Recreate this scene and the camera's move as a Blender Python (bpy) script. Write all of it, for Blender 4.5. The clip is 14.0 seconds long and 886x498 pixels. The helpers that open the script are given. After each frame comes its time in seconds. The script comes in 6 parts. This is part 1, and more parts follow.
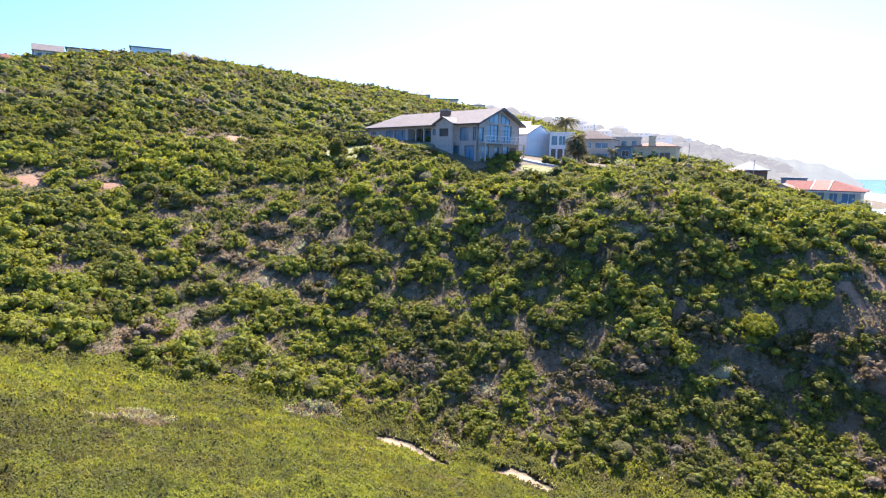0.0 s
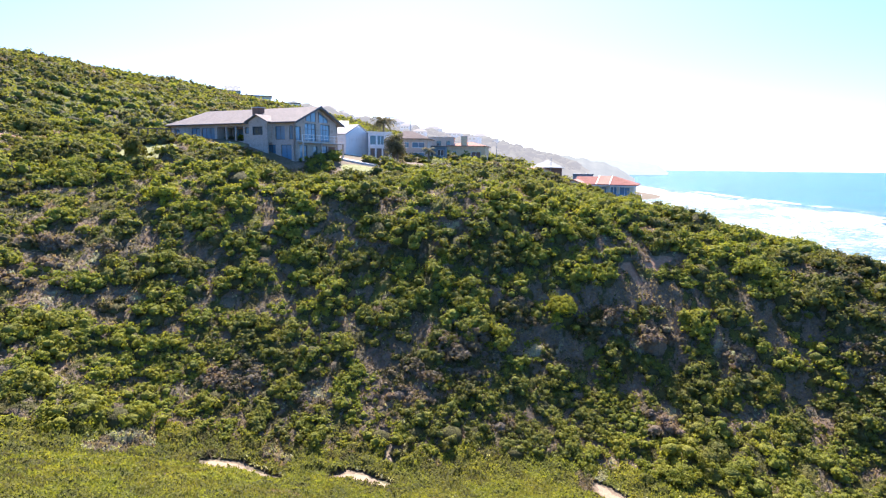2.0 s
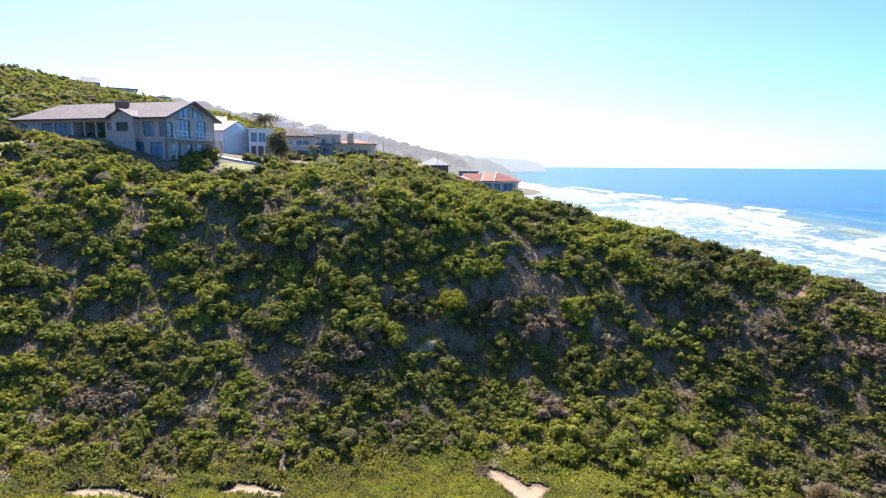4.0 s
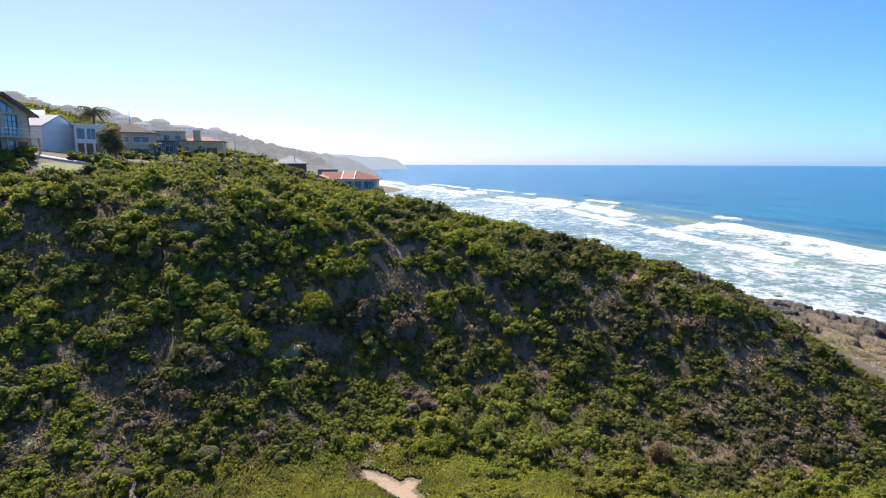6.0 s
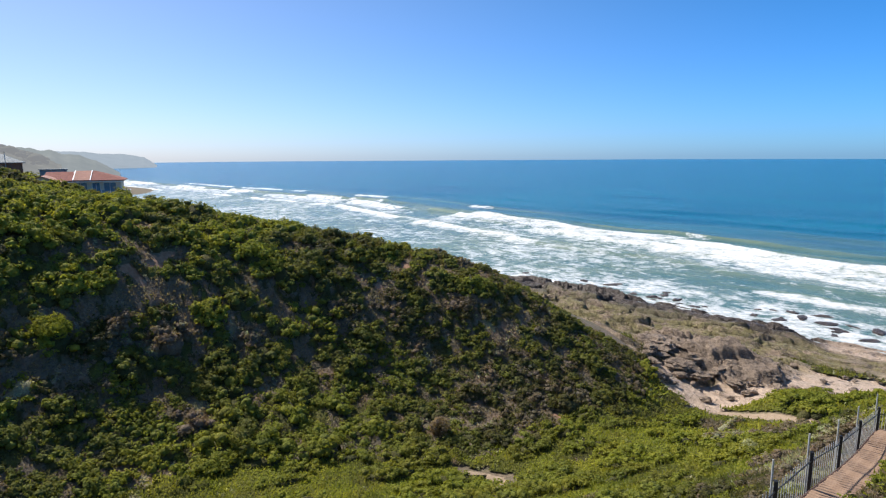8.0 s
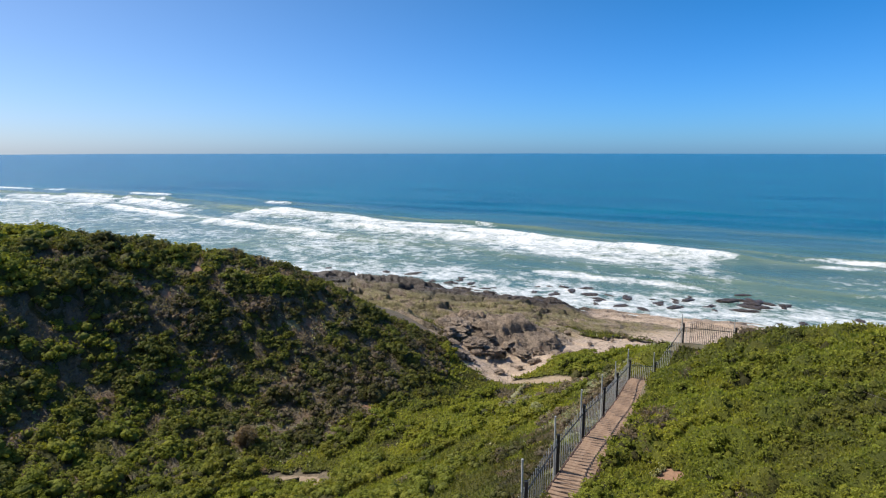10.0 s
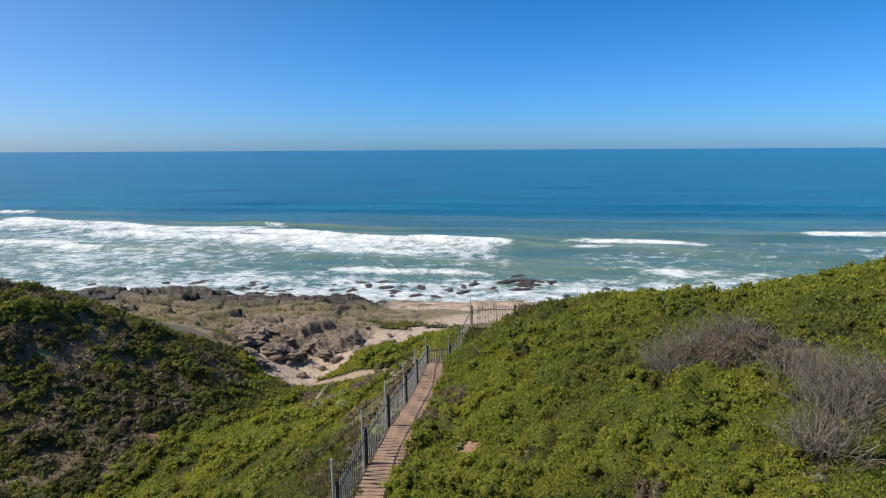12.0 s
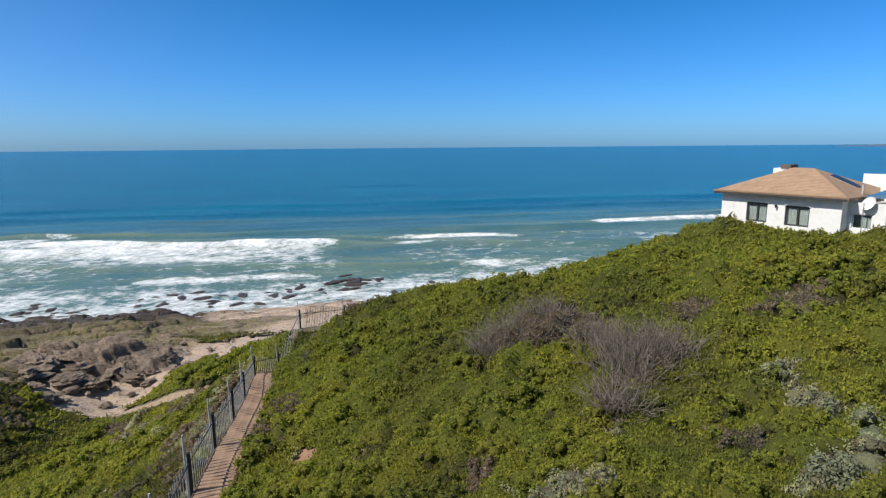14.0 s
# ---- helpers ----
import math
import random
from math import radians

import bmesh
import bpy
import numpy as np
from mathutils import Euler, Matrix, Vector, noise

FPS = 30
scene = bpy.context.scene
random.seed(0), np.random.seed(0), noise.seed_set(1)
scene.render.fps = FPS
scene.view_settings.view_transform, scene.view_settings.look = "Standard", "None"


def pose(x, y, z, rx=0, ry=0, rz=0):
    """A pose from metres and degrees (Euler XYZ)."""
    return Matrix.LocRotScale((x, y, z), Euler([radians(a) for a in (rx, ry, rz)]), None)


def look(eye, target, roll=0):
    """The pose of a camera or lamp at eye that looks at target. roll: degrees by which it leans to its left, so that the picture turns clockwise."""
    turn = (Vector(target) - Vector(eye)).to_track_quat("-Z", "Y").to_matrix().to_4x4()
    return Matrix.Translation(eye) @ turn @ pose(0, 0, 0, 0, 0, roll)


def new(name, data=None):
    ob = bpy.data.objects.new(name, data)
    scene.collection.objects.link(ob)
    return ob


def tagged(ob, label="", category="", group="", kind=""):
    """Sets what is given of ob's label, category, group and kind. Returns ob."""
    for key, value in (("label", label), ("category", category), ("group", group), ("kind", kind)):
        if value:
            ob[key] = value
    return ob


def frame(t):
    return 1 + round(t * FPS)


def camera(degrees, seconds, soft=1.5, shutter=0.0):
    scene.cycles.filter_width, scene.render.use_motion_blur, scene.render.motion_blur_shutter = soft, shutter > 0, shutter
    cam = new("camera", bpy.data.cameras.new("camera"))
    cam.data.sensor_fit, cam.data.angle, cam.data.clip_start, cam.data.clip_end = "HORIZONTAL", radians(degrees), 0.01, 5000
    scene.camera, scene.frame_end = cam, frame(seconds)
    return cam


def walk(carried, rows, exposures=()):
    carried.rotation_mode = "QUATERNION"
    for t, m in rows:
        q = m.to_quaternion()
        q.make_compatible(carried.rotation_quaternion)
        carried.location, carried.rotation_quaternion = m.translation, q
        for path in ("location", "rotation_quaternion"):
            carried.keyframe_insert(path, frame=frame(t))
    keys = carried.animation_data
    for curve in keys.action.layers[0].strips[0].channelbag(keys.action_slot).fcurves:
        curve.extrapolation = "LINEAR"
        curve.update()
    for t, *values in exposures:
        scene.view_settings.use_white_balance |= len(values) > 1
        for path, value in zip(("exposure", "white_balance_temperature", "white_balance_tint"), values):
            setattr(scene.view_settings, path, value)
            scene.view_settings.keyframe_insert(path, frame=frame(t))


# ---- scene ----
# ---------------------------------------------------------------- camera
H = 33.0                       # height of the lens over the sea
DIP = -0.38                    # the sea's edge lies this much under the level


def turn(yaw, pitch, roll):
    return pose(0, 0, H, 90 + pitch + DIP, 0, yaw) @ pose(0, 0, 0, 0, 0, roll)


cam = camera(75.9, 14.0, soft=1.2)
PATH = [
    (0.0, -0.00, -8.39, 1.04), (0.5, -4.48, -8.23, 0.84), (1.0, -9.35, -8.19, 0.71), (1.5, -13.50, -8.17, 0.62),
    (2.0, -17.75, -8.18, 0.70), (2.5, -20.93, -8.19, 0.63), (3.0, -23.85, -8.20, 0.51), (5.5, -38.16, -8.40, 0.32),
    (6.0, -42.78, -8.42, 0.15), (6.5, -48.34, -8.50, 0.03), (7.0, -54.90, -8.58, -0.16), (7.5, -60.62, -8.71, -0.26),
    (8.0, -65.55, -8.85, -0.33), (10.5, -90.76, -9.63, -0.08), (11.0, -95.94, -9.70, -0.19), (11.5, -101.19, -9.78, -0.24),
    (12.0, -106.41, -9.88, -0.33), (12.5, -111.43, -9.92, -0.38), (13.0, -115.93, -10.01, -0.48), (13.5, -120.19, -10.06, -0.50),
    (14.0, -124.13, -10.10, -0.46)]
walk(cam, [(t, turn(yaw, pitch, roll)) for t, yaw, pitch, roll in PATH],
     exposures=[(0.0, 1.56, 6500, 22), (1.5, 1.54, 6500, 22), (3.0, 1.40, 6500, 21), (5.5, 0.82, 6500, 18), (8.0, 0.33, 6500, 12), (10.5, 0.1, 6500, 10),
                (14.0, 0.0, 6500, 10)])

# ---------------------------------------------------------------- light
SUN_BEARING, SUN_HEIGHT = 14.0, 47.2
world = bpy.data.worlds.new("sky")
scene.world = world
world.use_nodes = True
sky = world.node_tree.nodes.new("ShaderNodeTexSky")
sky.sky_type, sky.sun_disc = "NISHITA", False
sky.sun_elevation, sky.sun_rotation = radians(SUN_HEIGHT), radians(SUN_BEARING)
sky.altitude, sky.air_density, sky.dust_density, sky.ozone_density = 0, 1.0, 0.4, 3.0
wn, wl = world.node_tree.nodes, world.node_tree.links
way_in = wn.new("ShaderNodeTexCoord")
up = wn.new("ShaderNodeSeparateXYZ")
wl.new(way_in.outputs["Generated"], up.inputs[0])
# clear sea air: blue overhead, pale at the horizon, milky all round the sun
air = wn.new("ShaderNodeValToRGB")
wl.new(up.outputs["Z"], air.inputs[0])
for stop, (at, c) in zip((*air.color_ramp.elements, air.color_ramp.elements.new(0.5), air.color_ramp.elements.new(0.6)),
                         ((0.0, (0.40, 0.85, 1.70)), (0.10, (0.28, 0.80, 1.44)), (0.30, (0.08, 0.73, 1.23)), (0.62, (0.55, 0.85, 1.05)))):
    stop.position, stop.color = at, (*c, 1)
near_sun = wn.new("ShaderNodeVectorMath")
near_sun.operation = "DOT_PRODUCT"
wl.new(way_in.outputs["Generated"], near_sun.inputs[0])
near_sun.inputs[1].default_value = (math.sin(radians(SUN_BEARING)) * math.cos(radians(SUN_HEIGHT)),
                                    math.cos(radians(SUN_BEARING)) * math.cos(radians(SUN_HEIGHT)), math.sin(radians(SUN_HEIGHT)))
ahead = wn.new("ShaderNodeMath")
ahead.operation, ahead.inputs[1].default_value = "MAXIMUM", 0.0
wl.new(near_sun.outputs["Value"], ahead.inputs[0])
halo = wn.new("ShaderNodeMath")
halo.operation, halo.inputs[1].default_value = "POWER", 1.5
wl.new(ahead.outputs[0], halo.inputs[0])
tone = wn.new("ShaderNodeMix")
tone.data_type = "RGBA"
wl.new(halo.outputs[0], tone.inputs[0])
wl.new(air.outputs[0], tone.inputs[6])
tone.inputs[7].default_value = (1.06, 0.91, 0.94, 1)
tinted = wn.new("ShaderNodeMix")
tinted.data_type, tinted.blend_type = "RGBA", "MULTIPLY"
tinted.inputs[0].default_value = 1.0
wl.new(sky.outputs[0], tinted.inputs[6])
wl.new(tone.outputs[2], tinted.inputs[7])
wl.new(tinted.outputs[2], wn["Background"].inputs[0])
world.node_tree.nodes["Background"].inputs[1].default_value = 0.095
sun = new("sun", bpy.data.lights.new("sun", "SUN"))
sun.data.energy, sun.data.angle, sun.data.color = 5.0, radians(0.6), (1.0, 0.95, 0.86)
sun_way = Vector((math.sin(radians(SUN_BEARING)) * math.cos(radians(SUN_HEIGHT)),
                  math.cos(radians(SUN_BEARING)) * math.cos(radians(SUN_HEIGHT)), math.sin(radians(SUN_HEIGHT))))
sun.matrix_world = look(sun_way * 300, (0, 0, 0))


# ---------------------------------------------------------------- materials
class Nodes:
    """Short hand for the nodes of one material."""

    def __init__(self, name):
        self.m = bpy.data.materials.new(name)
        self.m.use_nodes = True
        self.t = self.m.node_tree
        self.t.nodes.clear()
        self.out = self.t.nodes.new("ShaderNodeOutputMaterial")

    def add(self, kind, **inputs):
        n = self.t.nodes.new("ShaderNode" + kind)
        for key, v in inputs.items():
            s = n.inputs[int(key[1:])] if key[0] == "i" and key[1:].isdigit() else n.inputs[key.replace("_", " ")]
            if isinstance(v, bpy.types.NodeSocket):
                self.t.links.new(v, s)
            elif isinstance(v, tuple) and len(v) == 3 and s.type == "RGBA":
                s.default_value = (*v, 1)
            else:
                s.default_value = v
        return n

    def place(self):
        return self.add("NewGeometry").outputs["Position"]

    def local(self):
        return self.add("TexCoord").outputs["Object"]

    def noise(self, scale, detail=4.0, rough=0.6, at=None, stretch=None):
        at = at or self.place()
        if stretch:
            at = self.add("Mapping", Vector=at, Scale=stretch).outputs[0]
        return self.add("TexNoise", Vector=at, Scale=scale, Detail=detail, Roughness=rough).outputs[0]

    def attr(self, name):
        n = self.add("Attribute")
        n.attribute_name = name
        return n.outputs["Fac"]

    def math(self, op, a, b=0.0, clamp=False):
        n = self.add("Math", i0=a, i1=b)
        n.operation, n.use_clamp = op, clamp
        return n.outputs[0]

    def ramp(self, fac, *stops):
        n = self.add("ValToRGB", Fac=fac)
        e = n.color_ramp.elements
        while len(e) < len(stops):
            e.new(0.5)
        for el, (p, c) in zip(e, stops):
            el.position = p
            el.color = (*c, 1) if isinstance(c, tuple) else (c, c, c, 1)
        return n.outputs[0]

    def mix(self, fac, a, b, blend="MIX"):
        n = self.t.nodes.new("ShaderNodeMix")
        n.data_type, n.blend_type = "RGBA", blend
        for s, v in ((n.inputs[0], fac), (n.inputs[6], a), (n.inputs[7], b)):
            if isinstance(v, bpy.types.NodeSocket):
                self.t.links.new(v, s)
            else:
                s.default_value = (*v, 1) if isinstance(v, tuple) else v
        return n.outputs[2]

    def bump(self, height, strength=0.5, distance=0.05):
        return self.add("Bump", Height=height, Strength=strength, Distance=distance).outputs[0]

    def done(self, shader):
        self.t.links.new(shader.outputs[0], self.out.inputs[0])
        return self.m


def surface(name, dark, light, scale=6.0, rough=0.8, metal=0.0, stain=None, bump=0.3, bump_size=40.0, deep=0.01):
    """Paint, plaster, stone or metal: a tone at two scales, fine relief."""
    n = Nodes(name)
    p = n.local()
    tone = n.ramp(n.noise(scale, 5, 0.65, p), (0.3, dark), (0.7, light))
    if stain:
        tone = n.mix(n.ramp(n.noise(scale * 0.22, 6, 0.7, p), (0.52, 0.0), (0.72, 0.8)), tone, stain)
    return n.done(n.add("BsdfPrincipled", Base_Color=tone, Roughness=rough, Metallic=metal,
                        Normal=n.bump(n.noise(bump_size, 3, 0.6, p), bump, deep)))


def leafy(name, stops, glow=0.45, rough=0.75, relief=None, shine=0.1):
    """Foliage: kind by the 'tint' of each plant, tone leaf by leaf; relief: size of the leaves of a closed crown, its
    gaps painted darker.
    """
    n = Nodes(name)
    each = n.add("NewGeometry").outputs["Random Per Island"]
    base = n.ramp(n.attr("tint"), *stops)
    base = n.mix(n.math("MULTIPLY", each, 0.7), n.mix(1.0, base, (0.86, 0.9, 0.95), "MULTIPLY"), n.mix(1.0, base, (1.3, 1.24, 1.05), "MULTIPLY"))
    base = n.mix(n.ramp(n.noise(0.35, 4, 0.6), (0.42, 0.0), (0.62, 0.8)), base, n.mix(1.0, base, (1.16, 1.02, 1.0), "MULTIPLY"))
    base = n.mix(n.ramp(n.noise(0.12, 3, 0.6), (0.35, 0.0), (0.7, 0.45)), base, n.mix(1.0, base, (0.78, 0.82, 0.85), "MULTIPLY"))
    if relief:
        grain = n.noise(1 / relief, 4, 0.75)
        # hollows of the grain get a darker, bluer colour: painted shade between leaves
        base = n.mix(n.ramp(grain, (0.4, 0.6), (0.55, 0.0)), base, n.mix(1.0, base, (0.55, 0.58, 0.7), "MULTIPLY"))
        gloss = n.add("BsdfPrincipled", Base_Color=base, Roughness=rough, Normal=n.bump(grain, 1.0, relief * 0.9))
    else:
        gloss = n.add("BsdfPrincipled", Base_Color=base, Roughness=rough)
    gloss.inputs["Specular IOR Level"].default_value = shine
    thin = n.add("BsdfTranslucent", Color=n.mix(1.0, base, (1.36, 1.32, 0.70), "MULTIPLY"))
    return n.done(n.add("MixShader", Fac=glow, i1=gloss.outputs[0], i2=thin.outputs[0]))


def ground_material():
    n = Nodes("soil_and_sand")
    fine, wide = n.noise(3.0, 6, 0.7), n.noise(0.25, 5, 0.6)
    soil = n.ramp(fine, (0.3, (0.10, 0.075, 0.05)), (0.7, (0.24, 0.18, 0.12)))
    soil = n.mix(n.ramp(wide, (0.4, 0.0), (0.65, 0.8)), soil, n.ramp(fine, (0.3, (0.05, 0.06, 0.025)), (0.7, (0.12, 0.12, 0.05))))
    sand = n.ramp(fine, (0.25, (0.25, 0.18, 0.115)), (0.75, (0.42, 0.32, 0.22)))
    red = n.ramp(fine, (0.25, (0.23, 0.12, 0.068)), (0.75, (0.43, 0.26, 0.16)))
    lawn = n.ramp(n.noise(1.2, 5, 0.7), (0.3, (0.15, 0.175, 0.06)), (0.7, (0.30, 0.31, 0.12)))
    edge = n.math("MULTIPLY", n.math("SUBTRACT", n.noise(1.6, 5, 0.7), 0.5), 0.9)
    c = n.mix(n.ramp(n.math("ADD", n.math("MULTIPLY", n.attr("red"), 1.7), edge), (0.42, 0.0), (0.58, 1.0)), soil, red)
    c = n.mix(n.ramp(n.math("ADD", n.attr("sand"), edge), (0.42, 0.0), (0.58, 1.0)), c, sand)
    c = n.mix(n.ramp(n.math("ADD", n.attr("lawn"), n.math("MULTIPLY", edge, 0.3)), (0.45, 0.0), (0.55, 1.0)), c, lawn)
    return n.done(n.add("BsdfPrincipled", Base_Color=c, Roughness=0.95, Normal=n.bump(n.noise(2.2, 8, 0.75), 0.7, 0.15)))


def rock_material():
    n = Nodes("shore_rock")
    fine = n.noise(2.2, 7, 0.72)
    wet = n.attr("wet")
    dry = n.ramp(fine, (0.25, (0.115, 0.086, 0.062)), (0.5, (0.29, 0.22, 0.16)), (0.75, (0.53, 0.415, 0.31)))
    pale = n.ramp(fine, (0.25, (0.42, 0.30, 0.21)), (0.7, (0.76, 0.60, 0.46)))
    c = n.mix(n.ramp(n.math("ADD", n.attr("pale"), n.math("MULTIPLY", n.math("SUBTRACT", n.noise(0.5, 5, 0.7), 0.5), 1.2)), (0.4, 0.0), (0.65, 1.0)), dry, pale)
    moss = n.math("MULTIPLY", n.ramp(n.noise(0.3, 6, 0.75), (0.40, 0.0), (0.54, 0.9)), n.attr("moss"))
    c = n.mix(moss, c, n.ramp(fine, (0.3, (0.125, 0.112, 0.045)), (0.7, (0.33, 0.29, 0.13))))
    # weathered cracks and pitted bands
    crack = n.ramp(n.noise(0.9, 7, 0.7, stretch=(1, 1, 2.5)), (0.38, 0.65), (0.45, 0.0))
    c = n.mix(crack, c, (0.045, 0.036, 0.03))
    c = n.mix(wet, c, n.mix(1.0, c, (0.26, 0.25, 0.27), "MULTIPLY"))
    return n.done(n.add("BsdfPrincipled", Base_Color=c, Roughness=n.math("SUBTRACT", 0.92, n.math("MULTIPLY", wet, 0.45)),
                        Normal=n.bump(n.noise(1.3, 9, 0.8, stretch=(1, 1, 3)), 1.0, 0.5)))


def sea_material():
    n = Nodes("sea_water")
    # along and off the coast
    p = n.add("VectorRotate", Vector=n.place(), Angle=radians(COAST_TURN), Axis=(0, 0, 1)).outputs[0]
    shoal = n.attr("shoal")
    deep = n.ramp(n.noise(0.012, 4, 0.6, p, (2.2, 0.5, 1)), (0.35, (0.002, 0.088, 0.172)), (0.65, (0.006, 0.142, 0.220)))
    green = n.ramp(n.noise(0.05, 4, 0.6, p, (2, 0.6, 1)), (0.35, (0.105, 0.185, 0.15)), (0.65, (0.20, 0.26, 0.17)))
    water = n.mix(n.math("MINIMUM", shoal, 1.0), deep, green)
    # torn foam: density comes with the mesh, lace from noise
    lace = n.noise(0.19, 10, 0.72, p, (1.2, 0.75, 1))
    fine = n.noise(0.7, 8, 0.78, p, (1.1, 0.8, 1))
    web = n.math("ADD", n.math("MULTIPLY", lace, 0.62), n.math("MULTIPLY", fine, 0.38))
    web = n.math("MULTIPLY", n.math("SUBTRACT", web, 0.32), 2.8, clamp=True)
    cover = n.ramp(n.math("SUBTRACT", n.math("ADD", n.attr("foam"), web), 1.0), (0.0, 0.0), (0.22, 0.5), (0.55, 1.0))
    waves = n.math("ADD", n.noise(0.09, 6, 0.6, p, (2.4, 0.45, 1)), n.math("MULTIPLY", n.noise(0.7, 5, 0.7, p, (1.6, 0.7, 1)), 0.25))
    body = n.add("BsdfPrincipled", Base_Color=water, Roughness=0.22, Normal=n.bump(waves, 0.7, 2.5))
    body.inputs["IOR"].default_value = 1.33
    body.inputs["Specular IOR Level"].default_value = 0.3
    white = n.add("BsdfPrincipled", Base_Color=n.ramp(fine, (0.3, (0.66, 0.70, 0.72)), (0.6, (0.9, 0.91, 0.92))), Roughness=0.95,
                  Normal=n.bump(fine, 0.6, 0.5))
    return n.done(n.add("MixShader", Fac=cover, i1=body.outputs[0], i2=white.outputs[0]))


# ---------------------------------------------------------------- mesh helpers
def mesh_ob(name, verts, faces, materials, parent=None, smooth=True, slots=None, floats=None):
    """A mesh from arrays; floats: values at the points, by name."""
    me = bpy.data.meshes.new(name)
    verts = np.asarray(verts, dtype=np.float32)
    faces = np.asarray(faces, dtype=np.int32)
    k = faces.shape[1]
    me.vertices.add(len(verts))
    me.vertices.foreach_set("co", verts.ravel())
    me.loops.add(faces.size)
    me.loops.foreach_set("vertex_index", faces.ravel())
    me.polygons.add(len(faces))
    me.polygons.foreach_set("loop_start", np.arange(0, faces.size, k, dtype=np.int32))
    if smooth is not False:
        flags = np.ones(len(faces), dtype=bool) if smooth is True else smooth
        me.polygons.foreach_set("use_smooth", flags)
    for m in materials:
        me.materials.append(m)
    if slots is not None:
        me.polygons.foreach_set("material_index", slots.astype(np.int32))
    for key, values in (floats or {}).items():
        me.attributes.new(key, "FLOAT", "POINT").data.foreach_set("value", np.asarray(values, dtype=np.float32))
    me.update(calc_edges=True)
    ob = new(name, me)
    ob.parent = parent
    return ob


def lattice(seed, i, j):
    h = np.sin(i * 127.1 + j * 311.7 + seed * 74.7) * 43758.5453
    return h - np.floor(h)


def fuzz(x, y, size, seed=0, octaves=4):
    """Smooth noise from 0 to 1 in the plan, with features of that size."""
    total, amount, weight = 0.0, 1.0, 0.0
    for o in range(octaves):
        u, v = x / size * 2 ** o, y / size * 2 ** o
        i, j = np.floor(u), np.floor(v)
        f, g = u - i, v - j
        f, g = f * f * (3 - 2 * f), g * g * (3 - 2 * g)
        s = seed + o * 17
        a = lattice(s, i, j) * (1 - f) + lattice(s, i + 1, j) * f
        b = lattice(s, i, j + 1) * (1 - f) + lattice(s, i + 1, j + 1) * f
        total = total + amount * (a * (1 - g) + b * g)
        weight += amount
        amount *= 0.5
    return total / weight


def step(a, b, x):
    k = np.clip((x - a) / (b - a), 0, 1)
    return k * k * (3 - 2 * k)


def way_off(x, y, line):
    """Distance in the plan to a line of points."""
    best = np.full(np.shape(x), 1e9)
    for (ax, ay, *_), (bx, by, *_) in zip(line[:-1], line[1:]):
        dx, dy = bx - ax, by - ay
        k = np.clip(((x - ax) * dx + (y - ay) * dy) / (dx * dx + dy * dy), 0, 1)
        best = np.minimum(best, np.hypot(x - ax - k * dx, y - ay - k * dy))
    return best


def polar(bearing, distance):
    return distance * math.sin(radians(bearing)), distance * math.cos(radians(bearing))


# ---------------------------------------------------------------- the lie of the land: crests, gully, shore
GULLY = [(-47.6, 27.5, 22), (-30.8, 39.4, 18), (-19.4, 41.7, 15), (-9.1, 43.0, 11.8), (-3.5, 42.9, 10.7), (0.1, 41.5, 9.8), (6.5, 39.5, 9.7), (9.2, 38.4, 9.2), (18.6, 36.5, 8.6), (25.3, 34.2, 8), (36.0, 25.2, 7), (42.9, 15.1, 5.6), (60.0, 0.7, 4.5), (72.8, -5.6, 3.7)]
NEAR_EDGE = [(-32.9, 19.0, 25), (-23.3, 28.8, 21.8), (-20.3, 30.9, 19.4), (-15.3, 32.6, 17.8), (-11.7, 34.0, 16.4), (-5.3, 36.6, 13.8), (3.1, 34.9, 12.1), (7.9, 33.1, 11.7), (16.5, 28.6, 11.5), (25.3, 21.2, 11), (32.9, 12.0, 9.5), (37.8, 4.0, 10)]
NEAR = [(0.0, 0.1, 20), (-7.5, 13.0, 21), (9.0, 15.6, 17), (17.3, 10.0, 16), (19.0, 0.0, 18), (13.0, -7.5, 21.4), (6.0, -10.4, 23.4), (0.0, -20.0, 26), (-30.0, 0.0, 27), (-35.4, -35.4, 30), (0.0, -60.0, 30)]
STAIR = [(16.9, -1.9, 20.2), (21.3, -3.3, 19.0), (23.9, -4.4, 18.7), (27.7, -5.9, 18.0), (32.1, -7.8, 17.1), (38.2, -10.2, 15.9), (43.3, -12.4, 14.9), (48.5, -15.4, 13.3), (56.5, -19.3, 10.7), (72.8, -28.0, 6)]
FLAT = [(36.9, -2.6, 13), (46.0, -0.8, 8.7), (53.0, 1.8, 7.2), (61.2, -9.7, 6.4), (70.3, -9.9, 6.1), (68.9, -17.2, 6.2)]
MOUND = [(49.6, -15.7, 14.6), (44.1, -19.0, 17.6), (38.9, -22.7, 20.1), (36.9, -25.8, 21.2), (30.4, -29.0, 22.4), (26.1, -30.3, 24.2), (22.9, -35.2, 25.2), (21.0, -38.7, 25.5), (12.7, -40.0, 25.8)]
MOUND_FRONT = [(20.7, -7.5, 19.4), (14.7, -10.3, 21.3), (6.8, -14.5, 23.4), (26.2, -18.4, 21.4), (16.1, -22.9, 24)]
MOUND_BACK = [(55.5, -26.5, 12), (46.3, -34.9, 14), (38.9, -40.3, 17), (63.1, -45.8, 5), (46.3, -55.2, 9), (27.0, -46.8, 25.8), (15.8, -51.6, 26.2), (24.7, -61.2, 24), (39.0, -67.5, 13), (23.3, -86.9, 21), (46.9, -88.3, 4), (32.4, -120.7, 5)]
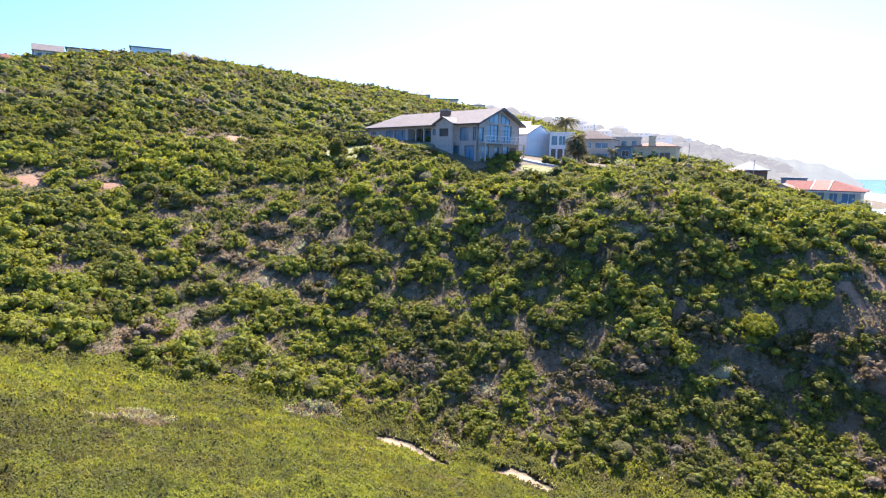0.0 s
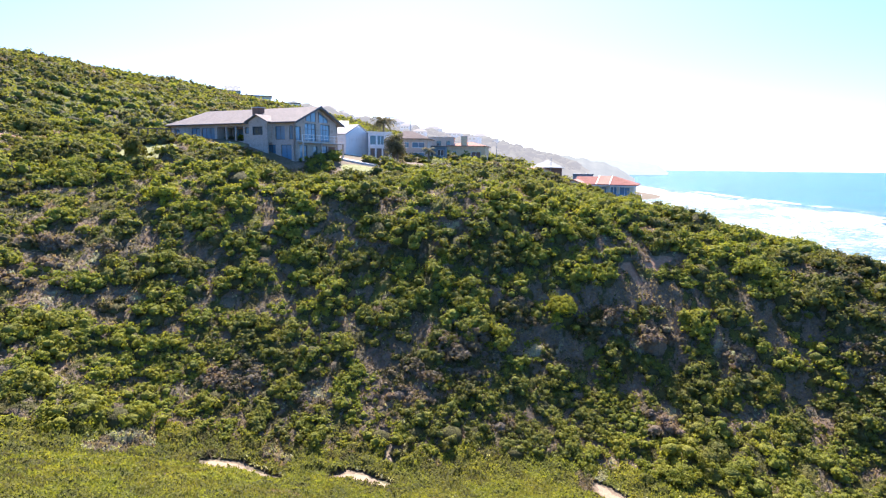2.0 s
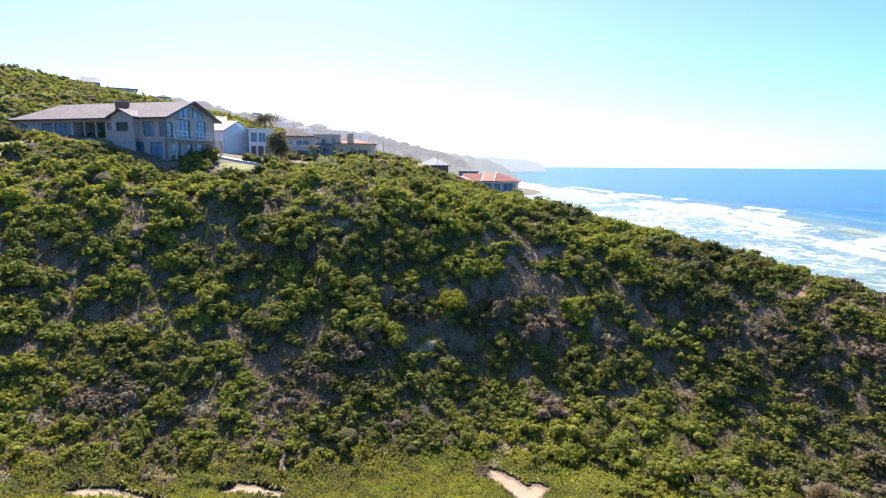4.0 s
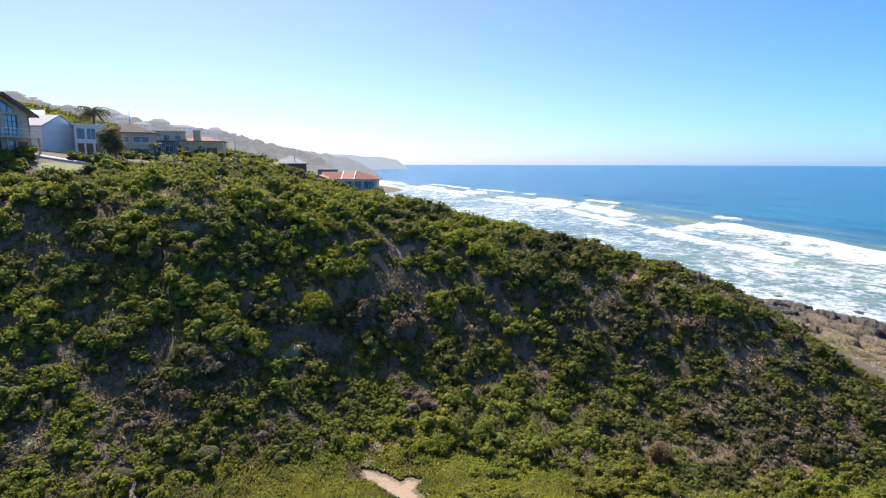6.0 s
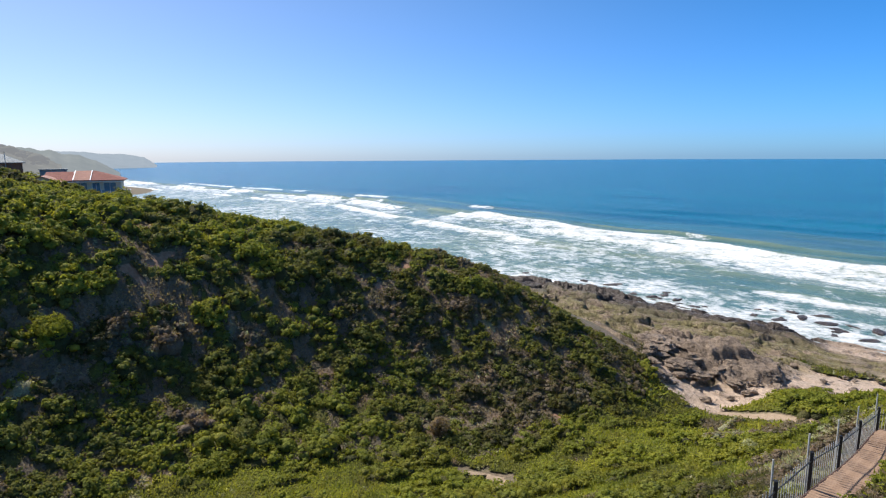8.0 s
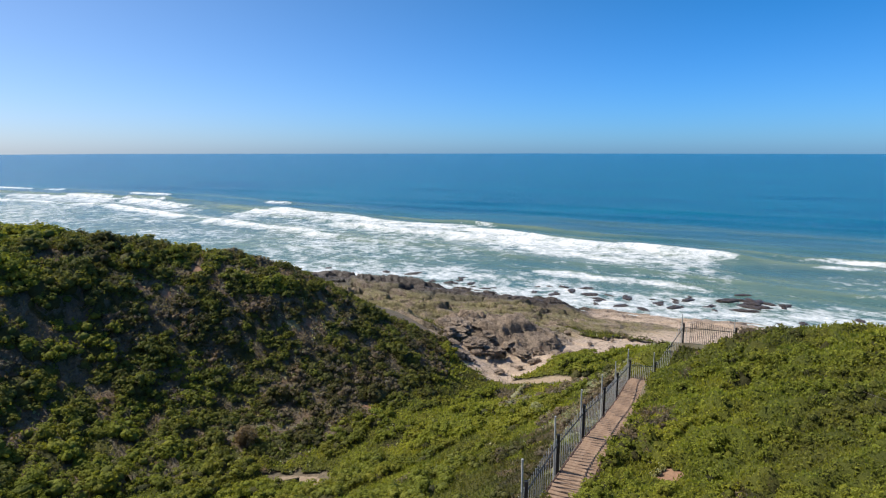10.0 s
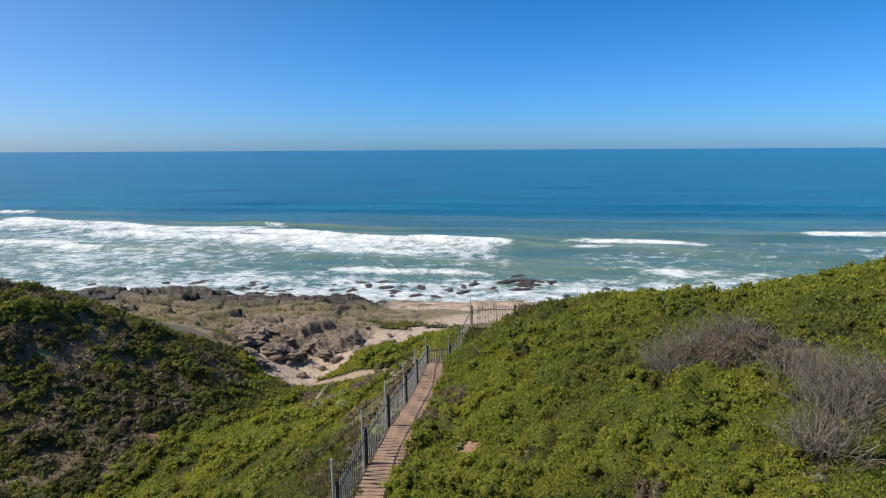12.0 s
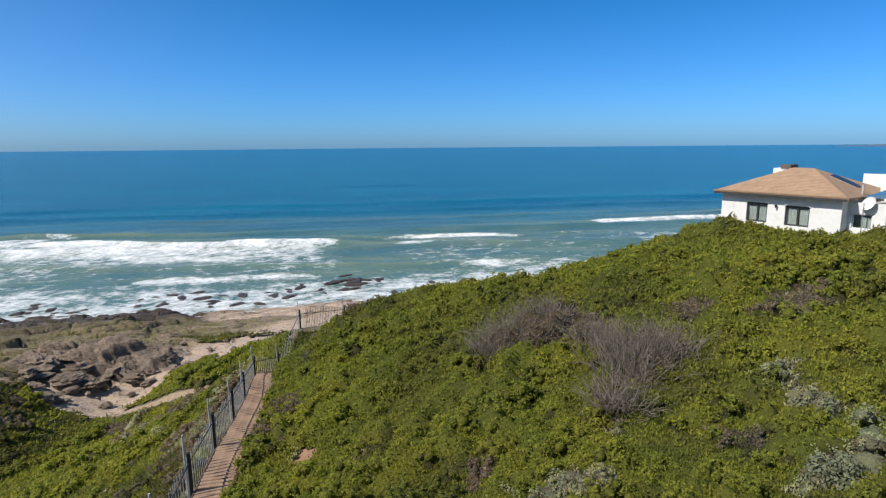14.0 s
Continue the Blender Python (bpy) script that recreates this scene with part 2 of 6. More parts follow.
TOE = [(-19.8, 54.5, 17.5), (-8.8, 55.3, 16), (0.0, 54.0, 15), (17.3, 50.1, 14.4), (32.9, 45.3, 12.2), (48.9, 38.2, 12.4), (56.2, 26.2, 10), (55.8, 11.9, 6.6)]
FACE = [(-14.6, 68.5, 23.5), (5.7, 64.8, 21.6), (20.8, 60.5, 22), (39.4, 54.2, 21.8), (55.2, 43.1, 19.1), (61.6, 28.7, 15.8)]
CREST = [(-20.3, 81.5, 29.5), (-4.0, 75.9, 29.4), (9.0, 73.4, 28.4), (23.4, 68.1, 28.8), (34.7, 65.3, 27.6), (46.4, 63.9, 26.4)]
RIDGE = [(0.0, 84.0, 31.4), (5.8, 82.8, 29.9), (11.6, 82.2, 29.4), (16.2, 80.4, 29.8), (22.9, 79.8, 30.4), (30.1, 77.3, 30.1), (39.2, 75.4, 28.9), (51.0, 70.5, 26.9), (58.6, 64.3, 24.8), (65.4, 52.7, 22.6), (67.6, 42.7, 21.0), (68.0, 33.9, 19.6), (67.7, 24.6, 17.5), (67.4, 18.8, 13.8), (68.5, 8.6, 8.5), (69.9, 3.2, 5.6)]
RIDGE_BACK = [(54.0, 101.5, 30.4), (62.6, 92.9, 26.5), (76.2, 117.4, 25.5), (92.3, 118.2, 20), (80.6, 77.8, 15), (92.6, 64.8, 7), (101.6, 49.5, 3), (104.6, 34.0, 2), (128.6, 153.2, 11), (137.7, 196.6, 17)]
TERRACE = [(-15.0, 106.9, 36.6), (-3.5, 99.9, 36.2), (4.7, 89.9, 32.5), (12.1, 92.2, 32.6), (24.5, 115.4, 33.6), (43.3, 133.1, 33.8), (69.7, 149.5, 33), (-28.5, 114.5, 37)]
HILL = [(-103.9, 60.0, 37), (-66.2, 87.8, 37), (-40.1, 86.1, 34), (-59.2, 126.9, 47), (-141.2, 127.1, 53), (-117.4, 155.7, 55), (-104.9, 167.9, 60.6), (-84.5, 181.3, 62.2), (-56.5, 202.3, 61.2), (-19.6, 229.2, 57.6), (17.4, 249.4, 53.3), (-24.3, 137.9, 45), (5.2, 149.9, 41.5), (62.4, 293.4, 47)]
INLAND = [(-165.0, 285.8, 63), (-310.1, 112.9, 67), (0.0, 420.0, 53), (115.8, 403.7, 41), (-259.8, -150.0, 58), (-77.6, -289.8, 45), (-68.4, -187.9, 39), (262.2, 649.0, 39), (-578.5, 689.4, 73), (-779.4, -450.0, 73), (-307.8, -845.7, 47), (208.4, 1181.8, 43)]
SHORE = [(85, -140, 0), (97, -90, 0), (112, -40, 0), (122, -13, 0), (134, 9, 0), (143, 31, 0), (150, 60, 0), (150, 88, 0), (160, 148, 0), (170, 235, 0), (235, 400, 0), (450, 800, 0), (1000, 1750, 0), (40, -260, 0), (-60, -420, 0), (-400, -900, 0), (-900, -1800, 0)]
PLATFORM = [(84, -50, 2.2), (100, -45, 1.8), (104, -12, 2.5), (90, -14, 3.4), (120, 10, 1.8), (106, 14, 3), (128, 34, 1.8), (136, 62, 2)]
SEABED = [(660, 840, -3), (900, 1250, -4), (480, 580, -3), (1400, 1800, -5), (1900, 2600, -7), (210, 180, -3), (250, 300, -3), (330, 440, -3), (260, -150, -4), (280, 0, -4), (330, 150, -4), (400, 330, -4), (900, 800, -5), (900, -300, -7), (160, -600, -5), (600, 300, -5), (500, -900, -12), (200, -1600, -12), (1500, -1500, -17), (2500, 300, -17), (2500, 2200, -17), (-300, -2600, -12), (1200, -4000, -17), (4000, -2500, -17), (60, -900, -12)]
LINES = (GULLY, NEAR_EDGE, NEAR, STAIR, FLAT, MOUND, MOUND_FRONT, MOUND_BACK, TOE, FACE, CREST, RIDGE, RIDGE_BACK, TERRACE,
         HILL, INLAND, SHORE, PLATFORM, SEABED)
knots = np.array([p for line in LINES for p in line])
gap = np.hypot(knots[:, None, 0] - knots[None, :, 0], knots[:, None, 1] - knots[None, :, 1])
weights = np.linalg.solve(np.sqrt(gap ** 2 + 9.0), knots[:, 2] - 20.0)


def land(x, y):
    """Height of the bare ground."""
    x, y = np.asarray(x, dtype=float), np.asarray(y, dtype=float)
    z = np.full(x.shape, 20.0)
    for (kx, ky, _), w in zip(knots, weights):
        z += w * np.sqrt((x - kx) ** 2 + (y - ky) ** 2 + 9.0)
    return z


COAST_TURN = 19.3              # the coast runs this far off the y axis
CX, CY = math.cos(radians(COAST_TURN)), math.sin(radians(COAST_TURN))


def offshore(x, y):
    return x * CX - y * CY


def alongshore(x, y):
    return x * CY + y * CX


shore_v = np.array([alongshore(x, y) for x, y, _ in SHORE])
shore_u = np.array([offshore(x, y) for x, y, _ in SHORE])
order = np.argsort(shore_v)
shore_v, shore_u = shore_v[order], shore_u[order]


def from_shore(x, y):
    """Metres out from the waterline, along the coast's normal."""
    return offshore(x, y) - np.interp(alongshore(x, y), shore_v, shore_u)


SAND_PATHS = [[polar(-5.5, 42.5), polar(-3.6, 42.2), polar(-1.8, 41.3), polar(-0.2, 40.6)], [polar(7.8, 40), polar(9.3, 39.8), polar(12, 38.6), polar(13.6, 37.2)],
              [polar(34.8, 43), polar(36.6, 41.5), polar(38.2, 39.5), polar(39.6, 37)], [polar(38.2, 39.8), polar(39.4, 41.2)], [polar(68, 46), polar(71, 45.5), polar(72, 43)],
              [polar(91.5, 69), polar(94.5, 67.5), polar(97.5, 66.5), polar(100.5, 65)], [polar(93.2, 61.8), polar(94.8, 61.2)], [polar(98.2, 60.5), polar(99.6, 60)]]
TRACK = [polar(12.4, 42.5), polar(12.2, 44.5), polar(11.7, 46)]
SCARS = [(36.3, 66.5, 1.7), (38.2, 68.5, 1.8), (39.6, 70, 1.4), (37.4, 66, 1.0), (-23.2, 103.5, 3.5), (-19.8, 107.5, 4), (-36, 87, 2.5), (-30, 84, 2.5), (10.4, 53.5, 1.1), (14.3, 50.5, 1.2), (15.2, 49.7, 1.0),
         (61.8, 73, 1.3), (65, 73, 1.3), (63.6, 70, 0.9), (56.8, 70, 1.0), (59, 69, 1.2), (69.9, 54, 0.9), (77.6, 56, 1.1), (79.3, 57.2, 1.0), (72, 66, 1.1), (109.3, 24.5, 1.1), (108.2, 23.9, 0.7), (107.2, 23.5, 0.5)]
LAWNS = [(*polar(9.4, 92), 3.0), (*polar(-9.5, 97), 5), (*polar(-2.5, 98), 2.2)]
stair_line = [(x, y) for x, y, _ in STAIR[:7]]


def sandiness(x, y):
    s = np.zeros(np.shape(x))
    for line in SAND_PATHS:
        s = np.maximum(s, 1 - way_off(x, y, line) / (1.0 + 0.7 * fuzz(x, y, 2.0, 36, 2)))
    s = np.maximum(s, 0.62 - way_off(x, y, TRACK) / 1.0)
    return np.clip(s, 0, 1)


def redness(x, y, grow=1.0):
    """Bare soil; grow widens each patch."""
    s = np.zeros(np.shape(x))
    for b, d, r in SCARS:
        cx, cy = polar(b, d)
        s = np.maximum(s, 1 - np.hypot(x - cx, y - cy) / (r * grow))
    return np.clip(s, 0, 1)


def lawniness(x, y):
    s = np.zeros(np.shape(x))
    for cx, cy, r in LAWNS:
        s = np.maximum(s, 1.5 - np.hypot(x - cx, y - cy) / r)
    return np.clip(s, 0, 1)


def shelf_edge(b):
    """Distance at which bare rock begins in the mouth of the gully, by bearing."""
    return np.interp(b, (80, 83, 85.5, 87, 89, 91, 93, 95, 97, 99, 101, 104, 108, 113, 118), (88, 82, 77, 71, 68, 68, 70, 72, 75, 77, 79, 82, 88, 96, 108))


def rockiness(x, y):
    """1 on the rock shelf between the scrub and the sea."""
    z = land(x, y)
    d, b = np.hypot(x, y), np.degrees(np.arctan2(x, y))
    north = step(5.6, 3.9, z + 2.2 * (fuzz(x, y, 9, 33, 3) - 0.5)) * step(-54, -44, from_shore(x, y) + 14 * (fuzz(x, y, 14, 34, 3) - 0.5))
    mouth = step(-1.5, 1.5, d - shelf_edge(b) + 5 * (fuzz(x, y, 6, 35, 3) - 0.5)) * (d < 220)
    k = step(79.5, 82, b)
    return np.clip(north * (1 - k) + mouth * k, 0, 1)


def spaced(near, far, lo, hi, fine, growth=1.12):
    """Grid lines: fine from near to far, coarser and coarser out to lo and hi."""
    xs = list(np.arange(near, far, fine))
    s = fine
    while xs[-1] < hi:
        s *= growth
        xs.append(xs[-1] + s)
    s = fine
    while xs[0] > lo:
        s *= growth
        xs.insert(0, xs[0] - s)
    return np.array(xs)


def grid_faces(nx, ny):
    a = (np.arange(ny - 1)[:, None] * nx + np.arange(nx - 1)[None, :]).ravel()
    return np.stack([a, a + 1, a + nx + 1, a + nx], axis=1)


soil = ground_material()
gx, gy = np.meshgrid(spaced(-70, 110, -3500, 700, 0.9), spaced(-55, 110, -1500, 4200, 0.9))
x, y = gx.ravel(), gy.ravel()
z = land(x, y) + (fuzz(x, y, 3.0, 5) - 0.5) * 0.12 - 0.1 + redness(x, y) * (fuzz(x, y, 1.8, 6, 3) - 0.5) * 0.9
z = z - 1.3 * rockiness(x, y) * (np.hypot(x, y) < 260)
z = z + 12 * (fuzz(x, y, 220, 8) - 0.5) * step(350, 900, np.hypot(x, y)) * (z > 2)
ground = mesh_ob("ground", np.stack([x, y, z], 1), grid_faces(gx.shape[1], gx.shape[0]), [soil],
                 floats={"sand": sandiness(x, y), "red": redness(x, y), "lawn": lawniness(x, y)})
tagged(ground, "sandy brown soil of a coastal hillside and gully", "ground", kind="structure")

# ---------------------------------------------------------------- sea
water = sea_material()
su = spaced(95, 290, 95, 4900, 1.5, 1.06)
sv = spaced(-260, 420, -4700, 4700, 1.9, 1.07)
gu, gv = np.meshgrid(su, sv)
u, v = gu.ravel(), gv.ravel()
x, y = u * CX + v * CY, -u * CY + v * CX
out = u - np.interp(v, shore_v, shore_u)
bend = (fuzz(u * 0 + 7, v, 60, 21, 3) - 0.5) * 16 + (fuzz(u, v, 16, 22, 3) - 0.5) * 6
z = 0.35 * (fuzz(u, v, 9, 31, 3) - 0.5) + 0.9 * (fuzz(u * 1.0, v * 0.25, 16, 32, 2) - 0.5)
foam = np.zeros_like(u)
swell = np.zeros_like(u)
# breaking swells: where they stand off the coast, how they slant to it, from where to where they break, and the wash behind them
for at, slant, v0, v1, width, height, trail in ((193, 0.24, -12, 92, 7, 1.5, 46), (202, 0.22, 84, 205, 7, 1.4, 38), (191, 0.24, 190, 1500, 8, 1.5, 56),
                                                (186, 0.2, 55, 150, 6, 1.0, 16), (180, 0.24, 165, 1500, 7, 1.1, 26), (160, 0.22, 120, 1500, 6, 0.9, 16), (232, 0.24, 230, 1500, 7, 1.0, 12), (206, 0.22, -82, -28, 5, 0.9, 4), (190, 0.1, -48, -36, 3, 0.5, 5), (226, 0.1, -190, -122, 6, 1.2, 10),
                                                (222, 0.15, 77, 86, 4, 1.1, 2), (221, 0.15, 92, 95, 4, 1.0, 2), (204, 0.15, -100, -92, 4, 1.0, 2), (262, 0.12, 30, 60, 7, 0.5, 0),
                                                (255, 0.08, -110, 0, 9, 0.6, 0), (160, 0.2, -60, -38, 4, 0.7, 12), (172, 0.3, 5, 60, 4, 0.6, 10),
                                                (148, 0.1, -8, 40, 3, 0.5, 8), (236, 0.05, -260, -200, 6, 1.0, 8), (290, 0.1, -300, 700, 12, 0.5, 0),
                                                (330, 0.1, -500, 900, 14, 0.5, 0)):
    off = u - at - slant * np.clip(v, -400, 330) - bend
    ragged = v + (fuzz(u, v, 12, at + 2, 3) - 0.5) * 26
    live = step(v0 - 12, v0 + 10, ragged) * step(v1 + 12, v1 - 10, ragged)
    if v1 > 1000:
        live = live * step(0.34, 0.5, fuzz(u * 0 + at, v, 38, at + 9, 3))
    rise = np.where(off < 0, np.exp(-(off / (width * 0.45)) ** 2), np.exp(-(off / width) ** 2))
    z += height * rise * (0.35 + 0.65 * live)
    if at < 280:
        swell = np.maximum(swell, rise * step(v0 - 90, v0 - 30, v) * step(v1 + 90, v1 + 30, v) * min(1.0, height))
    if trail:
        front = step(1.5, -1.0, off) * step(-7 - trail * 0.1, -2, off)
        wash = step(0, -2, off) * (0.36 + 0.46 * step(-trail, -trail * 0.15, off)) * step(-trail * 1.5, -trail * 0.9, off)
        foam = np.maximum(foam, live * np.maximum(front * (0.68 + 0.42 * fuzz(u, v, 14, at)), wash * (0.75 + 0.42 * fuzz(u, v, 22, at + 5))))
foam = np.maximum(foam, step(46, 8, out) * (0.50 + 0.40 * fuzz(u, v, 13, 44)))
foam = np.maximum(foam, step(13, 3, out) * (0.55 + 0.3 * fuzz(u, v, 6, 48)))
foam = np.maximum(foam, step(215, 165, u - 0.24 * np.clip(v, 0, 330)) * (0.16 + 0.14 * step(60, 120, v) + 0.46 * fuzz(u, v, 24, 41)))
foam = np.maximum(foam, step(150, 330, v) * step(170, 30, out) * (0.5 + 0.2 * fuzz(u, v, 60, 47)))
foam = np.maximum(foam, step(24, 6, out) * (0.5 + 0.36 * fuzz(u, v, 7, 49)))
z *= step(-4, 10, out) * step(2500, 800, np.hypot(u, v))
sea = mesh_ob("sea", np.stack([x, y, z], 1), grid_faces(gu.shape[1], gu.shape[0]), [water],
              floats={"foam": foam, "shoal": step(300, 150, u - 0.15 * np.clip(v, 0, 330)) * (0.75 + 0.5 * (fuzz(u, v, 45, 61) - 0.5)) + 0.5 * swell})
tagged(sea, "blue-green sea with white breakers and foam", "sea", kind="structure")

# ---------------------------------------------------------------- scrub
gully_b = np.array([-120.0] + [math.degrees(math.atan2(x, y)) for x, y, _ in GULLY] + [101.0, 180.0])
gully_d = np.array([70.0] + [math.hypot(x, y) for x, y, _ in GULLY] + [84.0, 95.0])
ridge_b = np.array([-50.0, 0.0, *(math.degrees(math.atan2(x, y)) for x, y, _ in RIDGE[1:])])
ridge_d = np.array([125.0, 110.0, *(math.hypot(x, y) for x, y, _ in RIDGE[1:])])
stair_d = np.array([math.hypot(x, y) for x, y, _ in STAIR])
stair_b = np.array([math.degrees(math.atan2(x, y)) for x, y, _ in STAIR])
DEAD = [(129.3, 28, 1.0), (132.0, 29, 1.2), (134.6, 30.5, 1.1), (141.0, 26, 1.1), (143.4, 23.6, 1.1), (146.0, 25, 1.0), (142.2, 20.8, 0.7)]   # bearing, distance and size of withered bushes
# plots kept free of scrub: x, y, radius
PLOTS = [(-14.9 + 0.69 * k - 0.72 * o, 112.6 - 0.72 * k - 0.69 * o, 1.5) for k in range(0, 31, 1) for o in (0.4, 1.8)] + [
    (*polar(8.4, 92), 3.0), (*polar(9.6, 91), 2.6), (*polar(8.0, 97), 2.2), (*polar(9.0, 95.5), 2.2), (*polar(10.2, 95), 2.2), (*polar(11.2, 94.5), 1.8), (*polar(-9.5, 97), 3.0), (*polar(-10.5, 93), 2.0)]


def split(x, y):
    """Bearing, distance, metres past the gully, metres to the right of the stair path."""
    d = np.hypot(x, y) + 1e-6
    b = np.degrees(np.arctan2(x, y))
    right = np.radians(np.where(b < -150, b + 360, b) - np.interp(d, stair_d, stair_b)) * d
    return b, d, d - np.interp(b, gully_b, gully_d), right


def free(x, y):
    """1 where scrub may grow."""
    s = np.ones(np.shape(x))
    s = s * (1 - np.clip(sandiness(x, y) * 3, 0, 1)) * (1 - np.clip(lawniness(x, y) * 1.6 - 0.3, 0, 1))
    s = s * (1 - 0.9 * np.clip(redness(x, y) * 2.6 * (0.1 + 1.2 * fuzz(x, y, 1.6, 77, 3)), 0, 1))
    s = s * (1 - rockiness(x, y)) * (land(x, y) > 1.5)
    s = s * (way_off(x, y, stair_line) > 0.72)
    for px, py, r in PLOTS:
        s = s * (np.hypot(x - px, y - py) > r)
    return s


def hill(x, y):
    """1 on the far side of the gully, up to its seaward toe."""
    b, d, past, right = split(x, y)
    return (past > 3.8 + 4.5 * step(78, 86, b)) * (b < np.interp(d, (60, 70, 78, 90, 100), (88, 86.3, 85.5, 83.5, 82))) * (b > -46) * (d < 122 + 30 * step(28, 34, b))


def on_hillside(x, y):
    return free(x, y) * hill(x, y)


def on_slope(x, y):
    """The side of the ridge that falls to the gully, and its brow."""
    b, d, past, right = split(x, y)
    return on_hillside(x, y) * (d < np.interp(b, ridge_b, ridge_d) + 7 + 9 * step(44, 34, b) + 30 * step(48, 42, b) * step(18, 24, b))


def on_upper_hill(x, y):
    b, d, past, right = split(x, y)
    return free(x, y) * (d >= 122) * (d < 235 + 1.2 * np.clip(b, 0, 30)) * (b < 30) * (b > -43)


def on_flats(x, y):
    b, d, past, right = split(x, y)
    return free(x, y) * (1 - hill(x, y)) * (past <= 26) * (right < -0.9) * (b > -46) * (d > 15)


def on_carpet(x, y):
    return on_flats(x, y) * (split(x, y)[0] < 42)


def on_mats(x, y):
    return on_flats(x, y) * (split(x, y)[0] >= 42)


def on_mound(x, y):
    b, d, past, right = split(x, y)
    return free(x, y) * (right > 0.9) * (b > 0) * (b < 172) * (d > 12) * (d < 52)


def scrub(name, label, window, cell, inside, pitch, spread, height, kinds, leaf, seed, materials, low=lambda x, y: 1.0, lobes=7, stems=1.0, under=0.3, shoots=0.4, bare=9.0, scatter=0.34, tuft=(0.36, 0.72, 0.85), closed=1.0):
    """Closed scrub over the part of the plan where inside() allows it. pitch: how far apart the bushes stand; spread, height: the range of
    their radii and heights; kinds(x, y): the tint, 0 to 1; leaf: (share of the distance from the clearing, least size)."""
    rng = np.random.default_rng(seed)
    xs, ys = np.arange(window[0], window[1], cell), np.arange(window[2], window[3], cell)
    gx, gy = np.meshgrid(xs, ys)
    wide = spread[1]
    wx = gx + (fuzz(gx, gy, wide * 0.9, seed + 40, 4) - 0.5) * wide * 1.5
    wy = gy + (fuzz(gx, gy, wide * 0.9, seed + 60, 4) - 0.5) * wide * 1.5
    top = np.zeros(gx.shape)
    tint = np.zeros(gx.shape)
    px, py = np.meshgrid(np.arange(window[0], window[1], pitch), np.arange(window[2], window[3], pitch))
    px = (px + rng.uniform(-0.62, 0.62, px.shape) * pitch).ravel()
    py = (py + rng.uniform(-0.62, 0.62, py.shape) * pitch).ravel()
    keep = inside(px, py) > rng.uniform(0.05, 0.95, px.shape)
    px, py = px[keep], py[keep]
    lush = fuzz(px, py, pitch * 5, seed, 3)
    vigour = np.clip(0.45 + 1.3 * (lush - 0.3), 0.4, 1.0) * low(px, py) * rng.uniform(0.3, 1.0, px.shape) * (1 - 0.85 * np.clip(2 * redness(px, py, 1.6), 0, 1))
    rad = spread[0] + (spread[1] - spread[0]) * vigour
    tall = height[0] * (0.4 + 0.6 * vigour) + (height[1] - height[0]) * vigour
    kind = np.clip(kinds(px, py) + rng.uniform(-0.16, 0.16, px.shape), 0, 1)
    # each bush: a bunch of rounded tufts, highest in the middle
    count = rng.integers(max(2, lobes - 2), lobes + 3, px.shape)
    who = np.repeat(np.arange(len(px)), count)
    n = len(who)
    reach = np.sqrt(rng.random(n))
    turn_by = rng.random(n) * 2 * np.pi
    tx = px[who] + rad[who] * reach * np.cos(turn_by)
    ty = py[who] + rad[who] * reach * np.sin(turn_by)
    tr = rad[who] * rng.uniform(tuft[0], tuft[1], n)
    th = tall[who] * (1 - 0.68 * reach ** 2) * rng.uniform(tuft[2], 1.1, n)
    tk = np.clip(kind[who] + rng.uniform(-0.06, 0.06, n), 0, 1)
    # low growth between the bushes
    lx, ly = np.meshgrid(np.arange(window[0], window[1], pitch * 0.5), np.arange(window[2], window[3], pitch * 0.5))
    lx = (lx + rng.uniform(-0.5, 0.5, lx.shape) * pitch * 0.5).ravel()
    ly = (ly + rng.uniform(-0.5, 0.5, ly.shape) * pitch * 0.5).ravel()
    keep = inside(lx, ly) > rng.uniform(0.3, 1.0, lx.shape)
    lx, ly = lx[keep], ly[keep]
    tx, ty = np.concatenate([tx, lx]), np.concatenate([ty, ly])
    tr = np.concatenate([tr, pitch * rng.uniform(0.3, 0.48, lx.shape)])
    th = np.concatenate([th, height[0] * under * rng.uniform(0.6, 1.6, lx.shape)])
    tk = np.concatenate([tk, np.clip(kinds(lx, ly) * 0.8 + rng.uniform(-0.15, 0.1, lx.shape), 0, 1)])
    base = land(gx, gy)
    foot = land(tx, ty)
    for cx, cy, r, h, k, f in zip(tx, ty, tr, th, tk, foot):
        i0, i1 = np.searchsorted(xs, (cx - r - wide * 0.75, cx + r + wide * 0.75))
        j0, j1 = np.searchsorted(ys, (cy - r - wide * 0.75, cy + r + wide * 0.75))
        if i1 <= i0 or j1 <= j0:
            continue
        q = 1 - ((wx[j0:j1, i0:i1] - cx) ** 2 + (wy[j0:j1, i0:i1] - cy) ** 2) / (r * r)
        # crowns stay level: higher over the downhill side
        level = np.clip(0.5 * (f - base[j0:j1, i0:i1]), -h, h)
        dome = np.where(q > 0, np.maximum(h + level - max(1.1 * r, 0.42 * h) * (1 - np.sqrt(np.clip(q, 0, 1))), 0.12), 0)
        part_top = top[j0:j1, i0:i1]
        won = dome > part_top
        part_top[won] = dome[won]
        tint[j0:j1, i0:i1][won] = k
    # where a place may bear this much growth, it is never bare
    gap = (top < 0.1) & (inside(gx, gy) > closed)
    tint[gap] = np.clip(kinds(gx, gy), 0, 1)[gap]
    top[gap] = 0.12
    top = top * (np.maximum(free(gx, gy), inside(gx, gy)) > 0.02)
